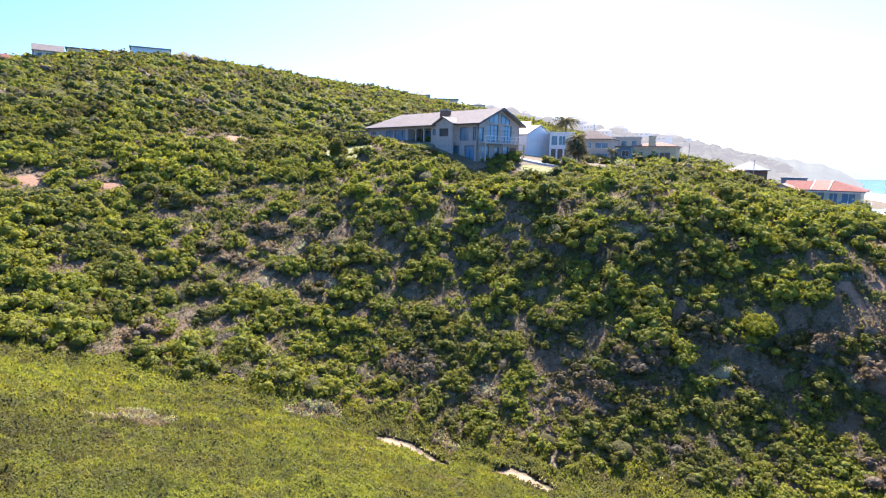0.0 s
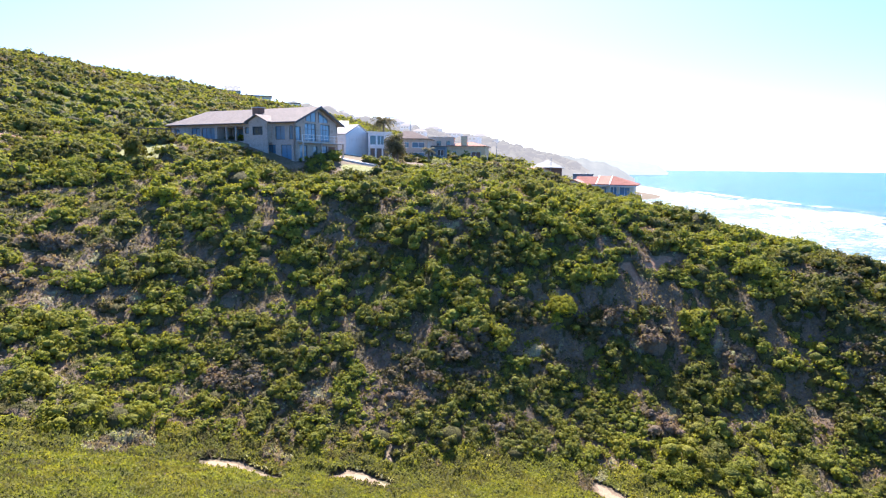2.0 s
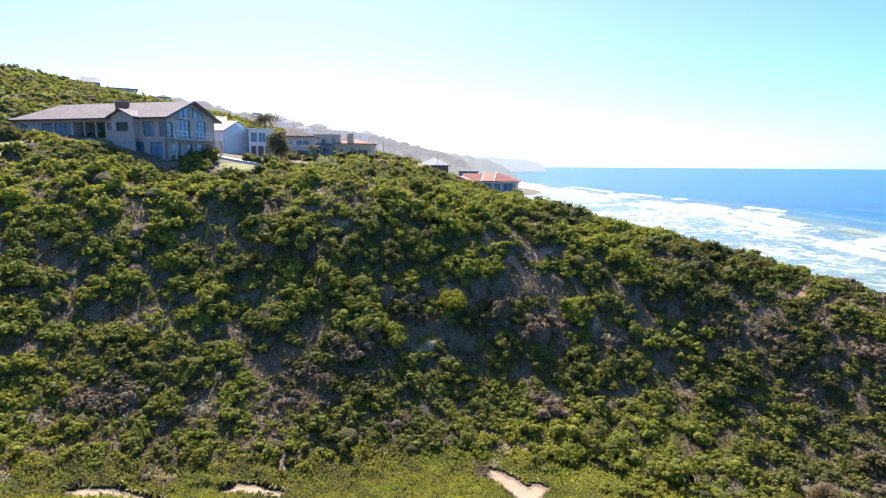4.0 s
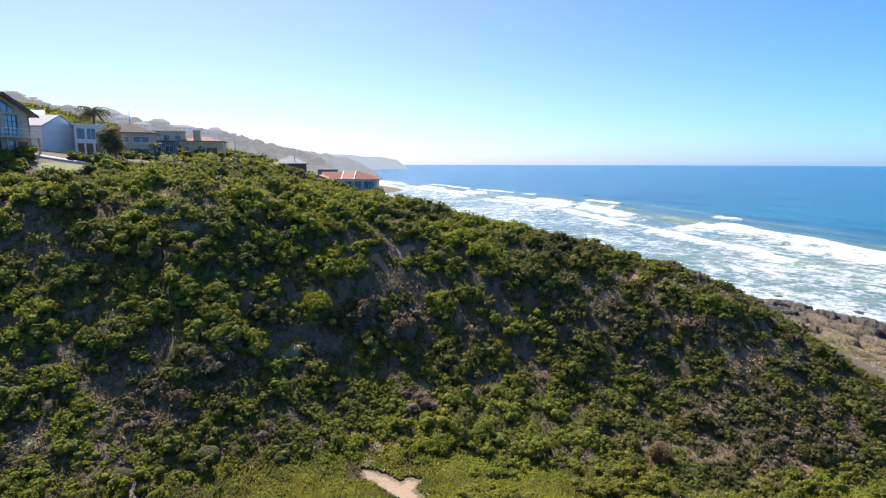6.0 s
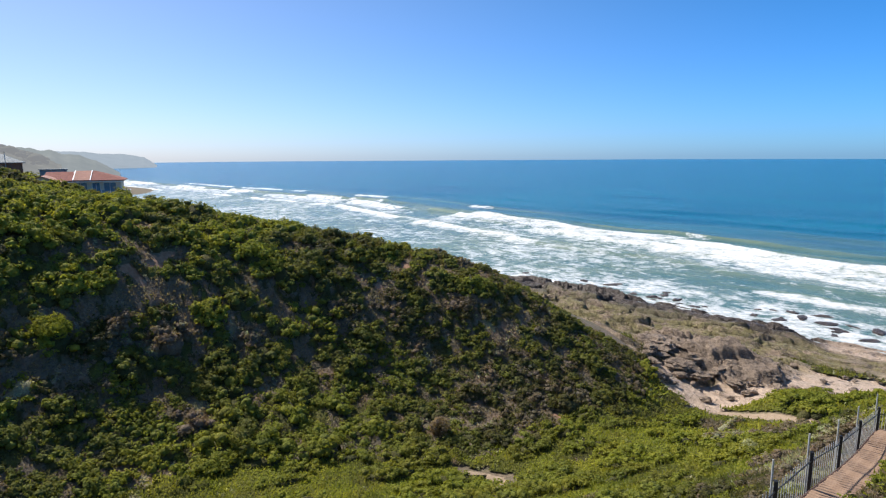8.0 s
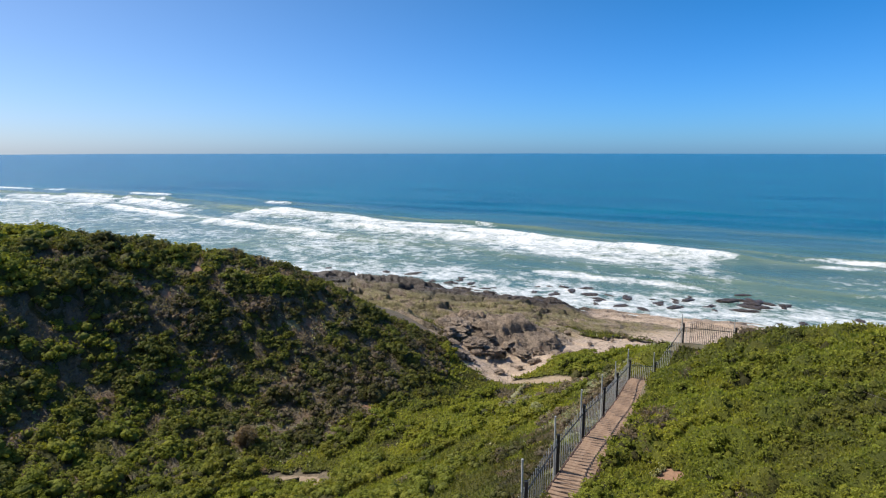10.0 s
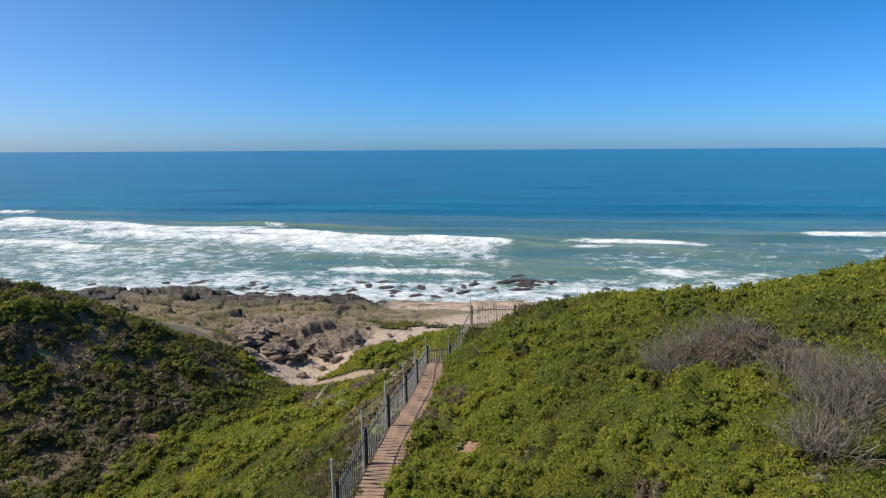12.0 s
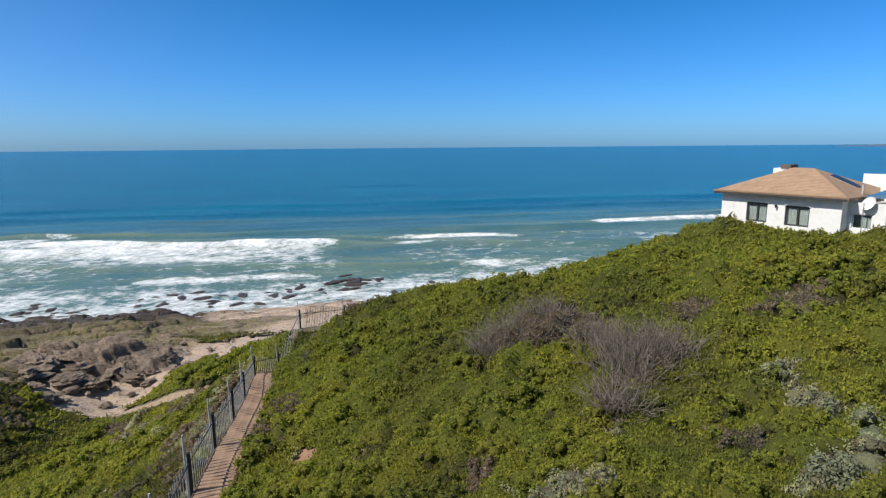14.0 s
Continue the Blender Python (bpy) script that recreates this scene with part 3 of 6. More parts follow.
    # the growth stands out from the slope, half upright and half square to it
    fall_y, fall_x = np.gradient(base, cell)
    fall_x, fall_y = 0.45 * fall_x, 0.45 * fall_y
    lean = 1 / np.sqrt(1 + fall_x ** 2 + fall_y ** 2)
    rise = top * (0.92 + 0.16 * rng.random(top.shape))
    z = base + rise * lean
    nx = len(xs)
    quads = grid_faces(nx, len(ys))
    full = top.ravel() > 0.08
    quads = quads[full[quads].sum(1) >= 3]
    zf, tf = z.ravel(), tint.ravel()
    xf, yf = (gx - rise * lean * fall_x).ravel(), (gy - rise * lean * fall_y).ravel()
    # leaves, scattered over the outside of the tufts
    q0, q1, q3 = quads[:, 0], quads[:, 1], quads[:, 3]
    spot = np.stack([xf, yf, zf], 1)
    e1, e3 = spot[q1] - spot[q0], spot[q3] - spot[q0]
    face = np.cross(e1, e3)
    area = np.linalg.norm(face, axis=1)
    face /= area[:, None] + 1e-9
    area = np.minimum(area, 6 * cell * cell)
    far = np.hypot(xf[q0], yf[q0])
    size = np.maximum(leaf[0] * far, leaf[1])
    tq = top.ravel()
    upright = 1 / np.sqrt(1 + ((tq[q1] - tq[q0]) ** 2 + (tq[q3] - tq[q0]) ** 2) / (cell * cell))
    want = stems * area / (size * size) * np.clip(-0.1 + 1.5 * upright, 0.4, 1.4)
    count = np.floor(want + rng.random(want.shape)).astype(int)
    at = np.repeat(np.arange(len(quads)), count)
    n = len(at)
    fx, fy = rng.random(n), rng.random(n)
    s = size[at] * rng.uniform(0.6, 1.35, n)
    normal = face[at]
    # two kinds of leaves: flat ones that close the crown, and shoots that stand out from it
    flat = normal + rng.normal(0, scatter, (n, 3))
    flat /= np.linalg.norm(flat, axis=1)[:, None]
    a = np.cross(flat, rng.normal(0, 1, (n, 3)))
    shoot = rng.random(n) < shoots
    a[shoot] = (normal + np.array([0, 0, 0.5]) + rng.normal(0, 0.55, (n, 3)))[shoot]
    a /= np.linalg.norm(a, axis=1)[:, None]
    b = np.cross(np.where(shoot[:, None], rng.normal(0, 1, (n, 3)), flat), a)
    b /= np.linalg.norm(b, axis=1)[:, None]
    c = spot[q0[at]] + e1[at] * fx[:, None] + e3[at] * fy[:, None] + normal * (s * np.where(shoot, rng.uniform(0.1, 0.8, n), rng.uniform(-0.2, 0.45, n)))[:, None]
    a, b = a * (s * np.where(shoot, 0.85, 0.75))[:, None], b * (s * np.where(shoot, 0.42, 0.5))[:, None]
    leaves = np.stack([c - a * 0.8 - b, c - a * 0.8 + b, c + a], 1).reshape(-1, 3)
    leaf_faces = np.arange(3 * n).reshape(-1, 3)
    # the dense inside of the tufts
    used, back = np.unique(quads, return_inverse=True)
    back = back.reshape(quads.shape)
    core = spot[used] - np.array([0, 0, 0.05])
    verts = np.concatenate([core, leaves])
    faces = np.concatenate([back[:, :3], back[:, [0, 2, 3]], leaf_faces + len(core)])
    slots = np.concatenate([np.zeros(2 * len(quads)), np.ones(n)])
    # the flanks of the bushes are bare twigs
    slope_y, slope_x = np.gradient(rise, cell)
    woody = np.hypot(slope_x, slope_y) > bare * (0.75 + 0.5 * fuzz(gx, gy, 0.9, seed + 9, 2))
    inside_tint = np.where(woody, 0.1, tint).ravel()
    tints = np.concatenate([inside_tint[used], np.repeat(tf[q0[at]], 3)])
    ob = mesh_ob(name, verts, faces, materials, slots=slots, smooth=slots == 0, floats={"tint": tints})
    tagged(ob, label, "scrub", kind="stuff")
    return ob


def unit(v):
    return v / (np.linalg.norm(v, axis=-1, keepdims=True) + 1e-9)


def ball():
    """Points and triangles of a 20-sided ball."""
    bm = bmesh.new()
    bmesh.ops.create_icosphere(bm, subdivisions=1, radius=1.0)
    points = np.array([v.co[:] for v in bm.verts])
    tri = np.array([[v.index for v in f.verts] for f in bm.faces])
    bm.free()
    return points, tri


def crowns(name, label, window, inside, pitch, spread, height, kinds, leaf, seed, materials, low=lambda x, y: 1.0, lobes=(6, 11), lobe=(0.34, 0.52),
           knobs=12, cover=0.4, flat=0.75, stretch=1.0, axis=0.0, level=0.5, skew=1.0, scatter=0.28, proud=(0.62, 1.05), core=0.84, dome=0.55):
    """Bushes with real crowns: every bush is a bunch of rounded lobes, every lobe a bunch of leafy knobs, over a twiggy
    inside coloured dark as gap shade.
    pitch, spread, height: how far apart they stand, their radii and heights; kinds(x, y): the tint; leaf: (share of the
    distance, least size);
    stretch, axis: wind-drawn crowns, longer along that bearing; level: how far a crown keeps its height on a slope."""
    rng = np.random.default_rng(seed)
    px, py = np.meshgrid(np.arange(window[0], window[1], pitch), np.arange(window[2], window[3], pitch))
    px = (px + rng.uniform(-0.6, 0.6, px.shape) * pitch).ravel()
    py = (py + rng.uniform(-0.6, 0.6, py.shape) * pitch).ravel()
    keep = inside(px, py) > rng.uniform(0.05, 0.95, px.shape)
    px, py = px[keep], py[keep]
    strength = np.clip(low(px, py) * np.ones(px.shape), 0, 1.2)
    keep = rng.random(px.shape) < 0.25 + 1.5 * strength
    px, py, strength = px[keep], py[keep], strength[keep]
    lush = fuzz(px, py, pitch * 4, seed, 3)
    vigour = np.clip(0.35 + 1.3 * (lush - 0.3), 0.2, 1.0) * (0.4 + 0.6 * rng.random(px.shape) ** skew) * strength
    rad = spread[0] + (spread[1] - spread[0]) * vigour
    tall = height[0] + (height[1] - height[0]) * vigour
    kind = np.clip(kinds(px, py) + rng.uniform(-0.1, 0.1, px.shape), 0, 1)
    foot = land(px, py)
    ca, sa = math.cos(radians(axis)), math.sin(radians(axis))

    def drawn(u, v):
        """Offsets in the plan, drawn out along the wind."""
        return u * sa * stretch + v * ca, u * ca * stretch - v * sa

    # lobes
    count = rng.integers(lobes[0], lobes[1] + 1, px.shape)
    who = np.repeat(np.arange(len(px)), count)
    n = len(who)
    reach, around = np.sqrt(rng.random(n)), rng.random(n) * 2 * np.pi
    ox, oy = drawn(rad[who] * reach * np.cos(around), rad[who] * reach * np.sin(around))
    lx, ly = px[who] + ox, py[who] + oy
    lr = np.minimum(rad[who] * rng.uniform(lobe[0], lobe[1], n) * (1 - 0.2 * reach), 1.3)
    under = land(lx, ly)
    lz = level * foot[who] + (1 - level) * under + tall[who] * (1 - dome * reach ** 2) * rng.uniform(0.72, 1.08, n) - lr * flat
    lz = np.maximum(lz, under + 0.15 * lr)
    ok = free(lx, ly) > 0.3
    who, lx, ly, lr, lz, n = who[ok], lx[ok], ly[ok], lr[ok], lz[ok], int(ok.sum())
    lk = np.clip(kind[who] + rng.uniform(-0.05, 0.05, n), 0, 1)
    # knobs
    kn = np.repeat(np.arange(n), np.maximum(4, (knobs * rng.uniform(0.7, 1.3, n)).astype(int)))
    m = len(kn)
    way = rng.normal(0, 1, (m, 3))
    way[:, 2] = np.abs(way[:, 2]) * 1.1 - 0.35
    way = unit(way)
    kr = lr[kn] * rng.uniform(0.22, 0.52, m)
    squash = np.array([1.0, 1.0, flat])
    kc = np.stack([lx[kn], ly[kn], lz[kn]], 1) + way * squash * (lr[kn] * rng.uniform(proud[0], proud[1], m))[:, None]
    size = np.maximum(leaf[0] * np.hypot(lx, ly), leaf[1])[kn]
    # leaves
    many = np.clip(cover * 7.0 * kr * kr / (size * size) + rng.random(m), 2, 40).astype(int)
    at = np.repeat(np.arange(m), many)
    n_leaf = len(at)
    out = unit(way[at] * 0.8 + rng.normal(0, 0.6, (n_leaf, 3)) + np.array([0, 0, 0.3]))
    c = kc[at] + out * (kr[at] * rng.uniform(0.82, 1.06, n_leaf))[:, None]
    normal = unit(out + rng.normal(0, scatter, (n_leaf, 3)) + np.array([0, 0, 0.15]))
    a = unit(np.cross(normal, rng.normal(0, 1, (n_leaf, 3))))
    b = np.cross(normal, a)
    s = (size[at] * rng.uniform(0.6, 1.3, n_leaf))[:, None]
    leaves = np.stack([c - a * s * 0.62 - b * s * 0.5, c - a * s * 0.62 + b * s * 0.5, c + a * s * 0.8], 1).reshape(-1, 3)
    tint_leaf = np.repeat(np.clip(lk[kn[at]] + rng.normal(0, 0.03, m)[at], 0, 1), 3)
    # insides with gap shade in their colour: one for each lobe, one for each bush
    points, tri = ball()
    k = len(points)
    cores = np.stack([lx, ly, lz], 1)[:, None, :] + points[None] * squash * (core * lr)[:, None, None] * rng.uniform(0.85, 1.1, (n, k, 1))
    bulk = np.stack([rad * 0.72, rad * 0.72, np.maximum(tall * 0.66, 0.2)], 1)
    bx, by = drawn(points[None, :, 0] * bulk[:, :1], points[None, :, 1] * bulk[:, 1:2])
    jig = rng.uniform(0.8, 1.1, (len(px), k))
    big = np.stack([px[:, None] + bx * jig, py[:, None] + by * jig, np.zeros_like(bx)], 2)
    big[:, :, 2] = level * foot[:, None] + (1 - level) * land(big[:, :, 0], big[:, :, 1]) + points[None, :, 2] * bulk[:, 2:] * jig - 0.05
    inner = np.concatenate([cores.reshape(-1, 3), big.reshape(-1, 3)])
    faces = (tri[None] + k * np.arange(n + len(px))[:, None, None]).reshape(-1, 3)
    verts = np.concatenate([inner, leaves])
    faces = np.concatenate([faces, np.arange(3 * n_leaf).reshape(-1, 3) + len(inner)])
    slots = np.concatenate([np.zeros(len(tri) * (n + len(px))), np.ones(n_leaf)])
    # the bulk of a green bush takes the dark 0.27 tint, painted inner shade
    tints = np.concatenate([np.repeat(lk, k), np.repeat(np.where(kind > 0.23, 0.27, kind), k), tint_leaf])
    ob = mesh_ob(name, verts, faces, materials, slots=slots, smooth=slots == 0, floats={"tint": tints})
    tagged(ob, label, "scrub", kind="stuff")
    return ob


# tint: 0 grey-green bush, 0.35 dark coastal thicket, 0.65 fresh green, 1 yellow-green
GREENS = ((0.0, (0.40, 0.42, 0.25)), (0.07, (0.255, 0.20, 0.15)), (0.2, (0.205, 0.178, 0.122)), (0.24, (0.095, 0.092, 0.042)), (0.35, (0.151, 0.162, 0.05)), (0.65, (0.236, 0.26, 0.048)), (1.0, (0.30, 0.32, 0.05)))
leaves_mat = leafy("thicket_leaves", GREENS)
# insides: leaf greens scaled down, shade between the leaves put into the colour
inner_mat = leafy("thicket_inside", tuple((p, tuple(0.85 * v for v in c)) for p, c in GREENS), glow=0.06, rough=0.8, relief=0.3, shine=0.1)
far_inner_mat = leafy("far_thicket_inside_shaded", tuple((p, tuple(0.9 * v for v in c)) for p, c in GREENS), glow=0.06, rough=0.8, relief=0.8, shine=0.1)
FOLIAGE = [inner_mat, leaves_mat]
# scaled down most here, to paint the dark gaps of the low scrub
NEAR_FOLIAGE = [leafy("low_scrub_gap_shade", tuple((p, tuple(0.46 * v for v in c)) for p, c in GREENS), glow=0.07, rough=0.8, relief=0.12), leaves_mat]


# what grows where on the slope: bearing, distance, radius, weight
THIN = [(-5.5, 63, 6, 0.75), (1, 61, 5, 0.7), (6, 58, 4, 0.7), (9.8, 54.5, 3.2, 0.9), (12.5, 51.5, 2.2, 0.9), (13.5, 72.6, 2.6, 0.8), (34.1, 60.9, 2.8, 0.75), (31, 57, 2.6, 0.7), (29, 53.9, 2.5, 0.65),
        (36.6, 50, 1.6, 0.8), (36.5, 46.9, 1.4, 0.8), (65.7, 62, 1.6, 0.85), (67, 58.5, 1.4, 0.85), (69, 54, 1.5, 0.85), (59.2, 66, 2.2, 0.8), (69.9, 66, 2.4, 0.8), (-19.6, 70, 3.5, 0.6), (20, 62, 4, 0.5), (24, 63, 4, 0.45)]
GREYED = [(-16, 70, 5.0), (-12, 62, 3.5), (-22, 66, 4.0), (34, 60, 3.2), (30.5, 56, 3.0), (39.7, 61, 2.6), (26, 58, 3.0), (55.5, 65, 2.6), (59.5, 66.5, 2.2), (13, 51, 3.0), (16, 49, 2.6), (20, 53, 3.0), (47, 62, 2.2),
          (68, 67, 2.6), (64, 63, 2.0), (72, 64, 2.4), (5, 50, 2.4), (-3, 52, 2.6), (74, 61, 2.0)]
LUSH = [(-2, 76, 7), (6, 76, 6), (15, 77, 6), (24, 77, 6), (30, 73, 5), (44, 74, 5), (48, 70, 5), (-8, 78, 6), (67.5, 67.5, 2.4), (68.5, 69, 2.4), (30.05, 59.5, 1.6), (52, 66, 4), (-25, 88, 8)]


def within(x, y, patches):
    """How far inside the nearest patch a place lies, 0 to 1, with ragged edges."""
    s = np.zeros(np.shape(x))
    rag = 0.6 + 0.8 * fuzz(x, y, 2.2, 66, 3)
    for b, d, r, *weight in patches:
        cx, cy = polar(b, d)
        s = np.maximum(s, (weight[0] if weight else 1.0) * np.clip(1.6 - 1.6 * np.hypot(x - cx, y - cy) / (r * rag), 0, 1))
    return s


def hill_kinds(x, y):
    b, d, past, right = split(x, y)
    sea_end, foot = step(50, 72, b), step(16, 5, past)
    # seaward end tinted darker: painted shade of the slope turned from the sun
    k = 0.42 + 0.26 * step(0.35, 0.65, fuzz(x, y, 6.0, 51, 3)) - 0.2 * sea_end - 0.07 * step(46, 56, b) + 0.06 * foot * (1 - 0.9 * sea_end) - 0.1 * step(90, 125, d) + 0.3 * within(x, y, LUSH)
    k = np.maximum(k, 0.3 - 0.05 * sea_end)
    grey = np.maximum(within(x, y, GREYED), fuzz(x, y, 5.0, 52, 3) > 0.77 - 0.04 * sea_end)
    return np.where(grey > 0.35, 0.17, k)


def hill_low(x, y):
    """The scrub stays low on the windy seaward end and at the foot of the slope, and thin where the slope is worn."""
    b, d, past, right = split(x, y)
    front = way_off(x, y, [(-14.9, 112.6), (5.1, 91.7)])
    s = (1 - 0.58 * step(48, 66, b) - 0.25 * step(72, 80, b) - 0.5 * step(16, 5, past) * step(-16, -6, b) * step(42, 34, b)) * (0.15 + 0.85 * step(2, 7, front))
    s = s * (1 - 0.62 * within(x, y, THIN)) * (1 - 0.3 * within(x, y, GREYED)) * (1 + 0.25 * within(x, y, LUSH))
    s = s * (1 - 0.75 * step(6, 12, d - np.interp(b, ridge_b, ridge_d)) * step(20, 26, b))
    return s * (1 - 0.85 * np.clip(2 * redness(x, y, 1.6), 0, 1))


def tall_low(x, y):
    """Tall bushes stand in groups, most of them along the brow, none on the windy end or before the house."""
    b, d, past, right = split(x, y)
    group = step(0.38, 0.52, fuzz(x, y, 9.0, 67, 2))
    return (hill_low(x, y) * np.maximum(group, within(x, y, LUSH)) * step(10, 20, past) * step(66, 54, b) - 0.17) * 1.2 * step(5, 12, way_off(x, y, [(-14.9, 112.6), (5.1, 91.7)]))


def on_low_slope(x, y):
    b, d, past, right = split(x, y)
    return on_slope(x, y) * np.maximum(step(20, 9, past) * step(-22, -8, b), step(48, 58, b))


def mat_thin(x, y):
    return 1 - 0.9 * np.maximum(within(x, y, THIN), np.clip(2 * redness(x, y, 1.4), 0, 1))


def twiggy(x, y):
    """Tint of the low dry growth under the bushes, darkened to stand in for shade in the gaps."""
    # 0.24 is the darkest green, used as painted shade between the bushes
    return np.where(fuzz(x, y, 3.0, 68, 3) > 0.62, 0.18, 0.24)


def flat_kinds(x, y):
    b, d, past, right = split(x, y)
    far_end = step(74, 86, b)
    k = 0.74 + 0.08 * far_end + (0.5 + 0.4 * far_end) * (fuzz(x, y, 6.0, 53, 3) - 0.5)
    k = np.clip(k - 0.1 - 0.1 * step(46, 36, b), 0.25, 0.85)
    # grey-green grass and silvery tufts beside the fence
    verge = step(-10, -3, right) * step(70, 84, b)
    k = np.where(verge * fuzz(x, y, 2.5, 63, 3) > 0.34, np.where(fuzz(x, y, 1.4, 64, 2) > 0.62, 0.0, 0.215), k)
    return np.where(fuzz(x, y, 4.0, 54, 2) > 0.78 - 0.08 * step(80, 95, b), 0.12, k)


def mat_low(x, y):
    """Cushions stand in drawn-out drifts, with grass between them."""
    u, v = x * math.sin(radians(126)) + y * math.cos(radians(126)), x * math.cos(radians(126)) - y * math.sin(radians(126))
    b, d, past, right = split(x, y)
    return np.where(fuzz(u * 0.4, v, 4.5, 62, 3) > 0.5, 0.9, -0.2) * (1 - 0.6 * step(84, 88, b)) * (0.6 + 0.4 * step(60, 80, b)) * (1 - step(-11, -6, right))


def on_shelf_strips(x, y):
    """Plants that hold on the shelf: a strip along it and a few pockets."""
    strip = way_off(x, y, [polar(89.5, 99), polar(93, 98), polar(97, 95), polar(101, 92), polar(106, 92)]) / (1.0 + 2.0 * fuzz(x, y, 5.0, 72, 3))
    pocket = way_off(x, y, [polar(84.6, 84), polar(86.2, 80)]) / 2.0
    return step(1.05, 0.9, np.minimum(strip, pocket)) * step(0.3, 0.42, fuzz(x, y, 2.6, 73, 3))


SILVER = [polar(156.0, 24.5), polar(158.7, 22), polar(161.3, 20.5), polar(163.2, 18.5), polar(161.0, 17.3)]
# dry brown patches in the dune scrub
BROWNED = [(156.9, 29, 1.6), (157.9, 32.7, 1.5), (128.6, 18, 1.0), (154.3, 19, 0.9), (137, 29, 2.2), (148, 30, 1.4)]


def mound_kinds(x, y):
    b, d, past, right = split(x, y)
    k = 0.74 + 0.85 * (fuzz(x, y, 5.0, 55, 3) - 0.5) - 0.3 * step(124, 113, b) * step(30, 38, d)
    k = np.clip(k - 0.02 + 0.2 * step(8, 4, right), 0.3, 0.95)
    k = np.where((right < 4) & (fuzz(x, y, 1.6, 65, 2) > 0.68), 0.21, k)
    k = np.where(fuzz(x, y, 5.0, 56, 2) > 0.87, 0.2, k)
    for b, d, r in BROWNED + DEAD:
        px, py = polar(b, d)
        k = np.where(np.hypot(x - px, y - py) < r * (0.4 + 1.1 * fuzz(x, y, 1.2, 58, 2)), 0.17, k)
    streak = np.minimum(way_off(x, y, SILVER), way_off(x, y, [polar(138, 16), polar(140.5, 15.6)])) + 1.6 * (fuzz(x, y, 1.6, 57, 3) - 0.5)
    return np.where(streak < 0.6, -0.3, k)


def mound_low(x, y):
    """Wind keeps the crest of the mound low."""
    return (1 - 0.8 * np.clip(2 * redness(x, y, 2.0), 0, 1)) * (1 - 0.2 * step(30, 38, np.hypot(x, y))) * (1 - 0.45 * step(5, 2, split(x, y)[3])) * (0.35 + 1.2 * step(0.3, 0.7, fuzz(x, y, 3.2, 59, 2)))


scrub("hillside_undergrowth", "low dry twiggy undergrowth on the gully slope, gap shade in its dark tint", (-95, 90, -30, 122), 0.45, on_slope,
      2.0, (0.6, 1.6), (0.3, 1.0), twiggy, (0.0030, 0.1), 3, FOLIAGE, low=hill_low, lobes=8, shoots=0.2, stems=0.45, bare=9.0, scatter=0.9, tuft=(0.3, 0.55, 0.6))
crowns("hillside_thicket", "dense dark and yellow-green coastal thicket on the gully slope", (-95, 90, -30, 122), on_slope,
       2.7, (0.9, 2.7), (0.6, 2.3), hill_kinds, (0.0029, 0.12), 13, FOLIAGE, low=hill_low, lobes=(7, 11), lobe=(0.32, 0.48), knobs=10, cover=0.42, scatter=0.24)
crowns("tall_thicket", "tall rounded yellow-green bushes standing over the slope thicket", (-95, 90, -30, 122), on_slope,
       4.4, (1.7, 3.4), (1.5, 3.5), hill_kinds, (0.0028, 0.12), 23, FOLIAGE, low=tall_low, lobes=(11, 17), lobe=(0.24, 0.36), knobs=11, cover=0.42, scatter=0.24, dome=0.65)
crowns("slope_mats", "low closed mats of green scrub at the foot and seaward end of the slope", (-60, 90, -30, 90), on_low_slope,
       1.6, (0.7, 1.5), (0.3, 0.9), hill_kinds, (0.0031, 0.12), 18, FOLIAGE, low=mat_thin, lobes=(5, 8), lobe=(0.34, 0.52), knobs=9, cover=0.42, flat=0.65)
scrub("hilltop_undergrowth", "low dull undergrowth on the upper hillside", (-180, 130, 60, 270), 1.1, on_upper_hill,
      4.0, (1.5, 3.6), (0.5, 1.4), hill_kinds, (0.0036, 0.3), 4, [far_inner_mat, leaves_mat], lobes=7, shoots=0.3, stems=0.25, bare=2.5, scatter=0.4, tuft=(0.28, 0.55, 0.7))
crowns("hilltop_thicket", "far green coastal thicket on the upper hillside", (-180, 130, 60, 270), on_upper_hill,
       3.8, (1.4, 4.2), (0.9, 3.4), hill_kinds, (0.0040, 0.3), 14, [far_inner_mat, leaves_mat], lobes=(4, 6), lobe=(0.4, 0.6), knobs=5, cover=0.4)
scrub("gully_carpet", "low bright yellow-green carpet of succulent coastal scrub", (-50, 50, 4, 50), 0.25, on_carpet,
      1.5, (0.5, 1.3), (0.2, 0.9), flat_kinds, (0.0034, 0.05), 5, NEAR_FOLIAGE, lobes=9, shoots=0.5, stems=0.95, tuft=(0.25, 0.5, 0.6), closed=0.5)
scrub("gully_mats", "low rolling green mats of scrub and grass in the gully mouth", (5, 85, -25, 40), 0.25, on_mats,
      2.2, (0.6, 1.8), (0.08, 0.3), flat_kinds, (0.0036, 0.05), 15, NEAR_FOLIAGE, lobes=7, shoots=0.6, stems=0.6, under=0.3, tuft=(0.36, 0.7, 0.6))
crowns("wind_drawn_mats", "low wind-drawn cushions of green scrub in the gully mouth", (5, 85, -25, 40), on_mats,
       2.3, (0.9, 2.4), (0.7, 1.7), flat_kinds, (0.0026, 0.07), 16, FOLIAGE, low=mat_low, lobes=(12, 18), lobe=(0.26, 0.4), knobs=12, cover=0.45, scatter=0.2, flat=0.6, stretch=2.3, axis=126, level=0.2, proud=(0.75, 1.0), dome=0.2)
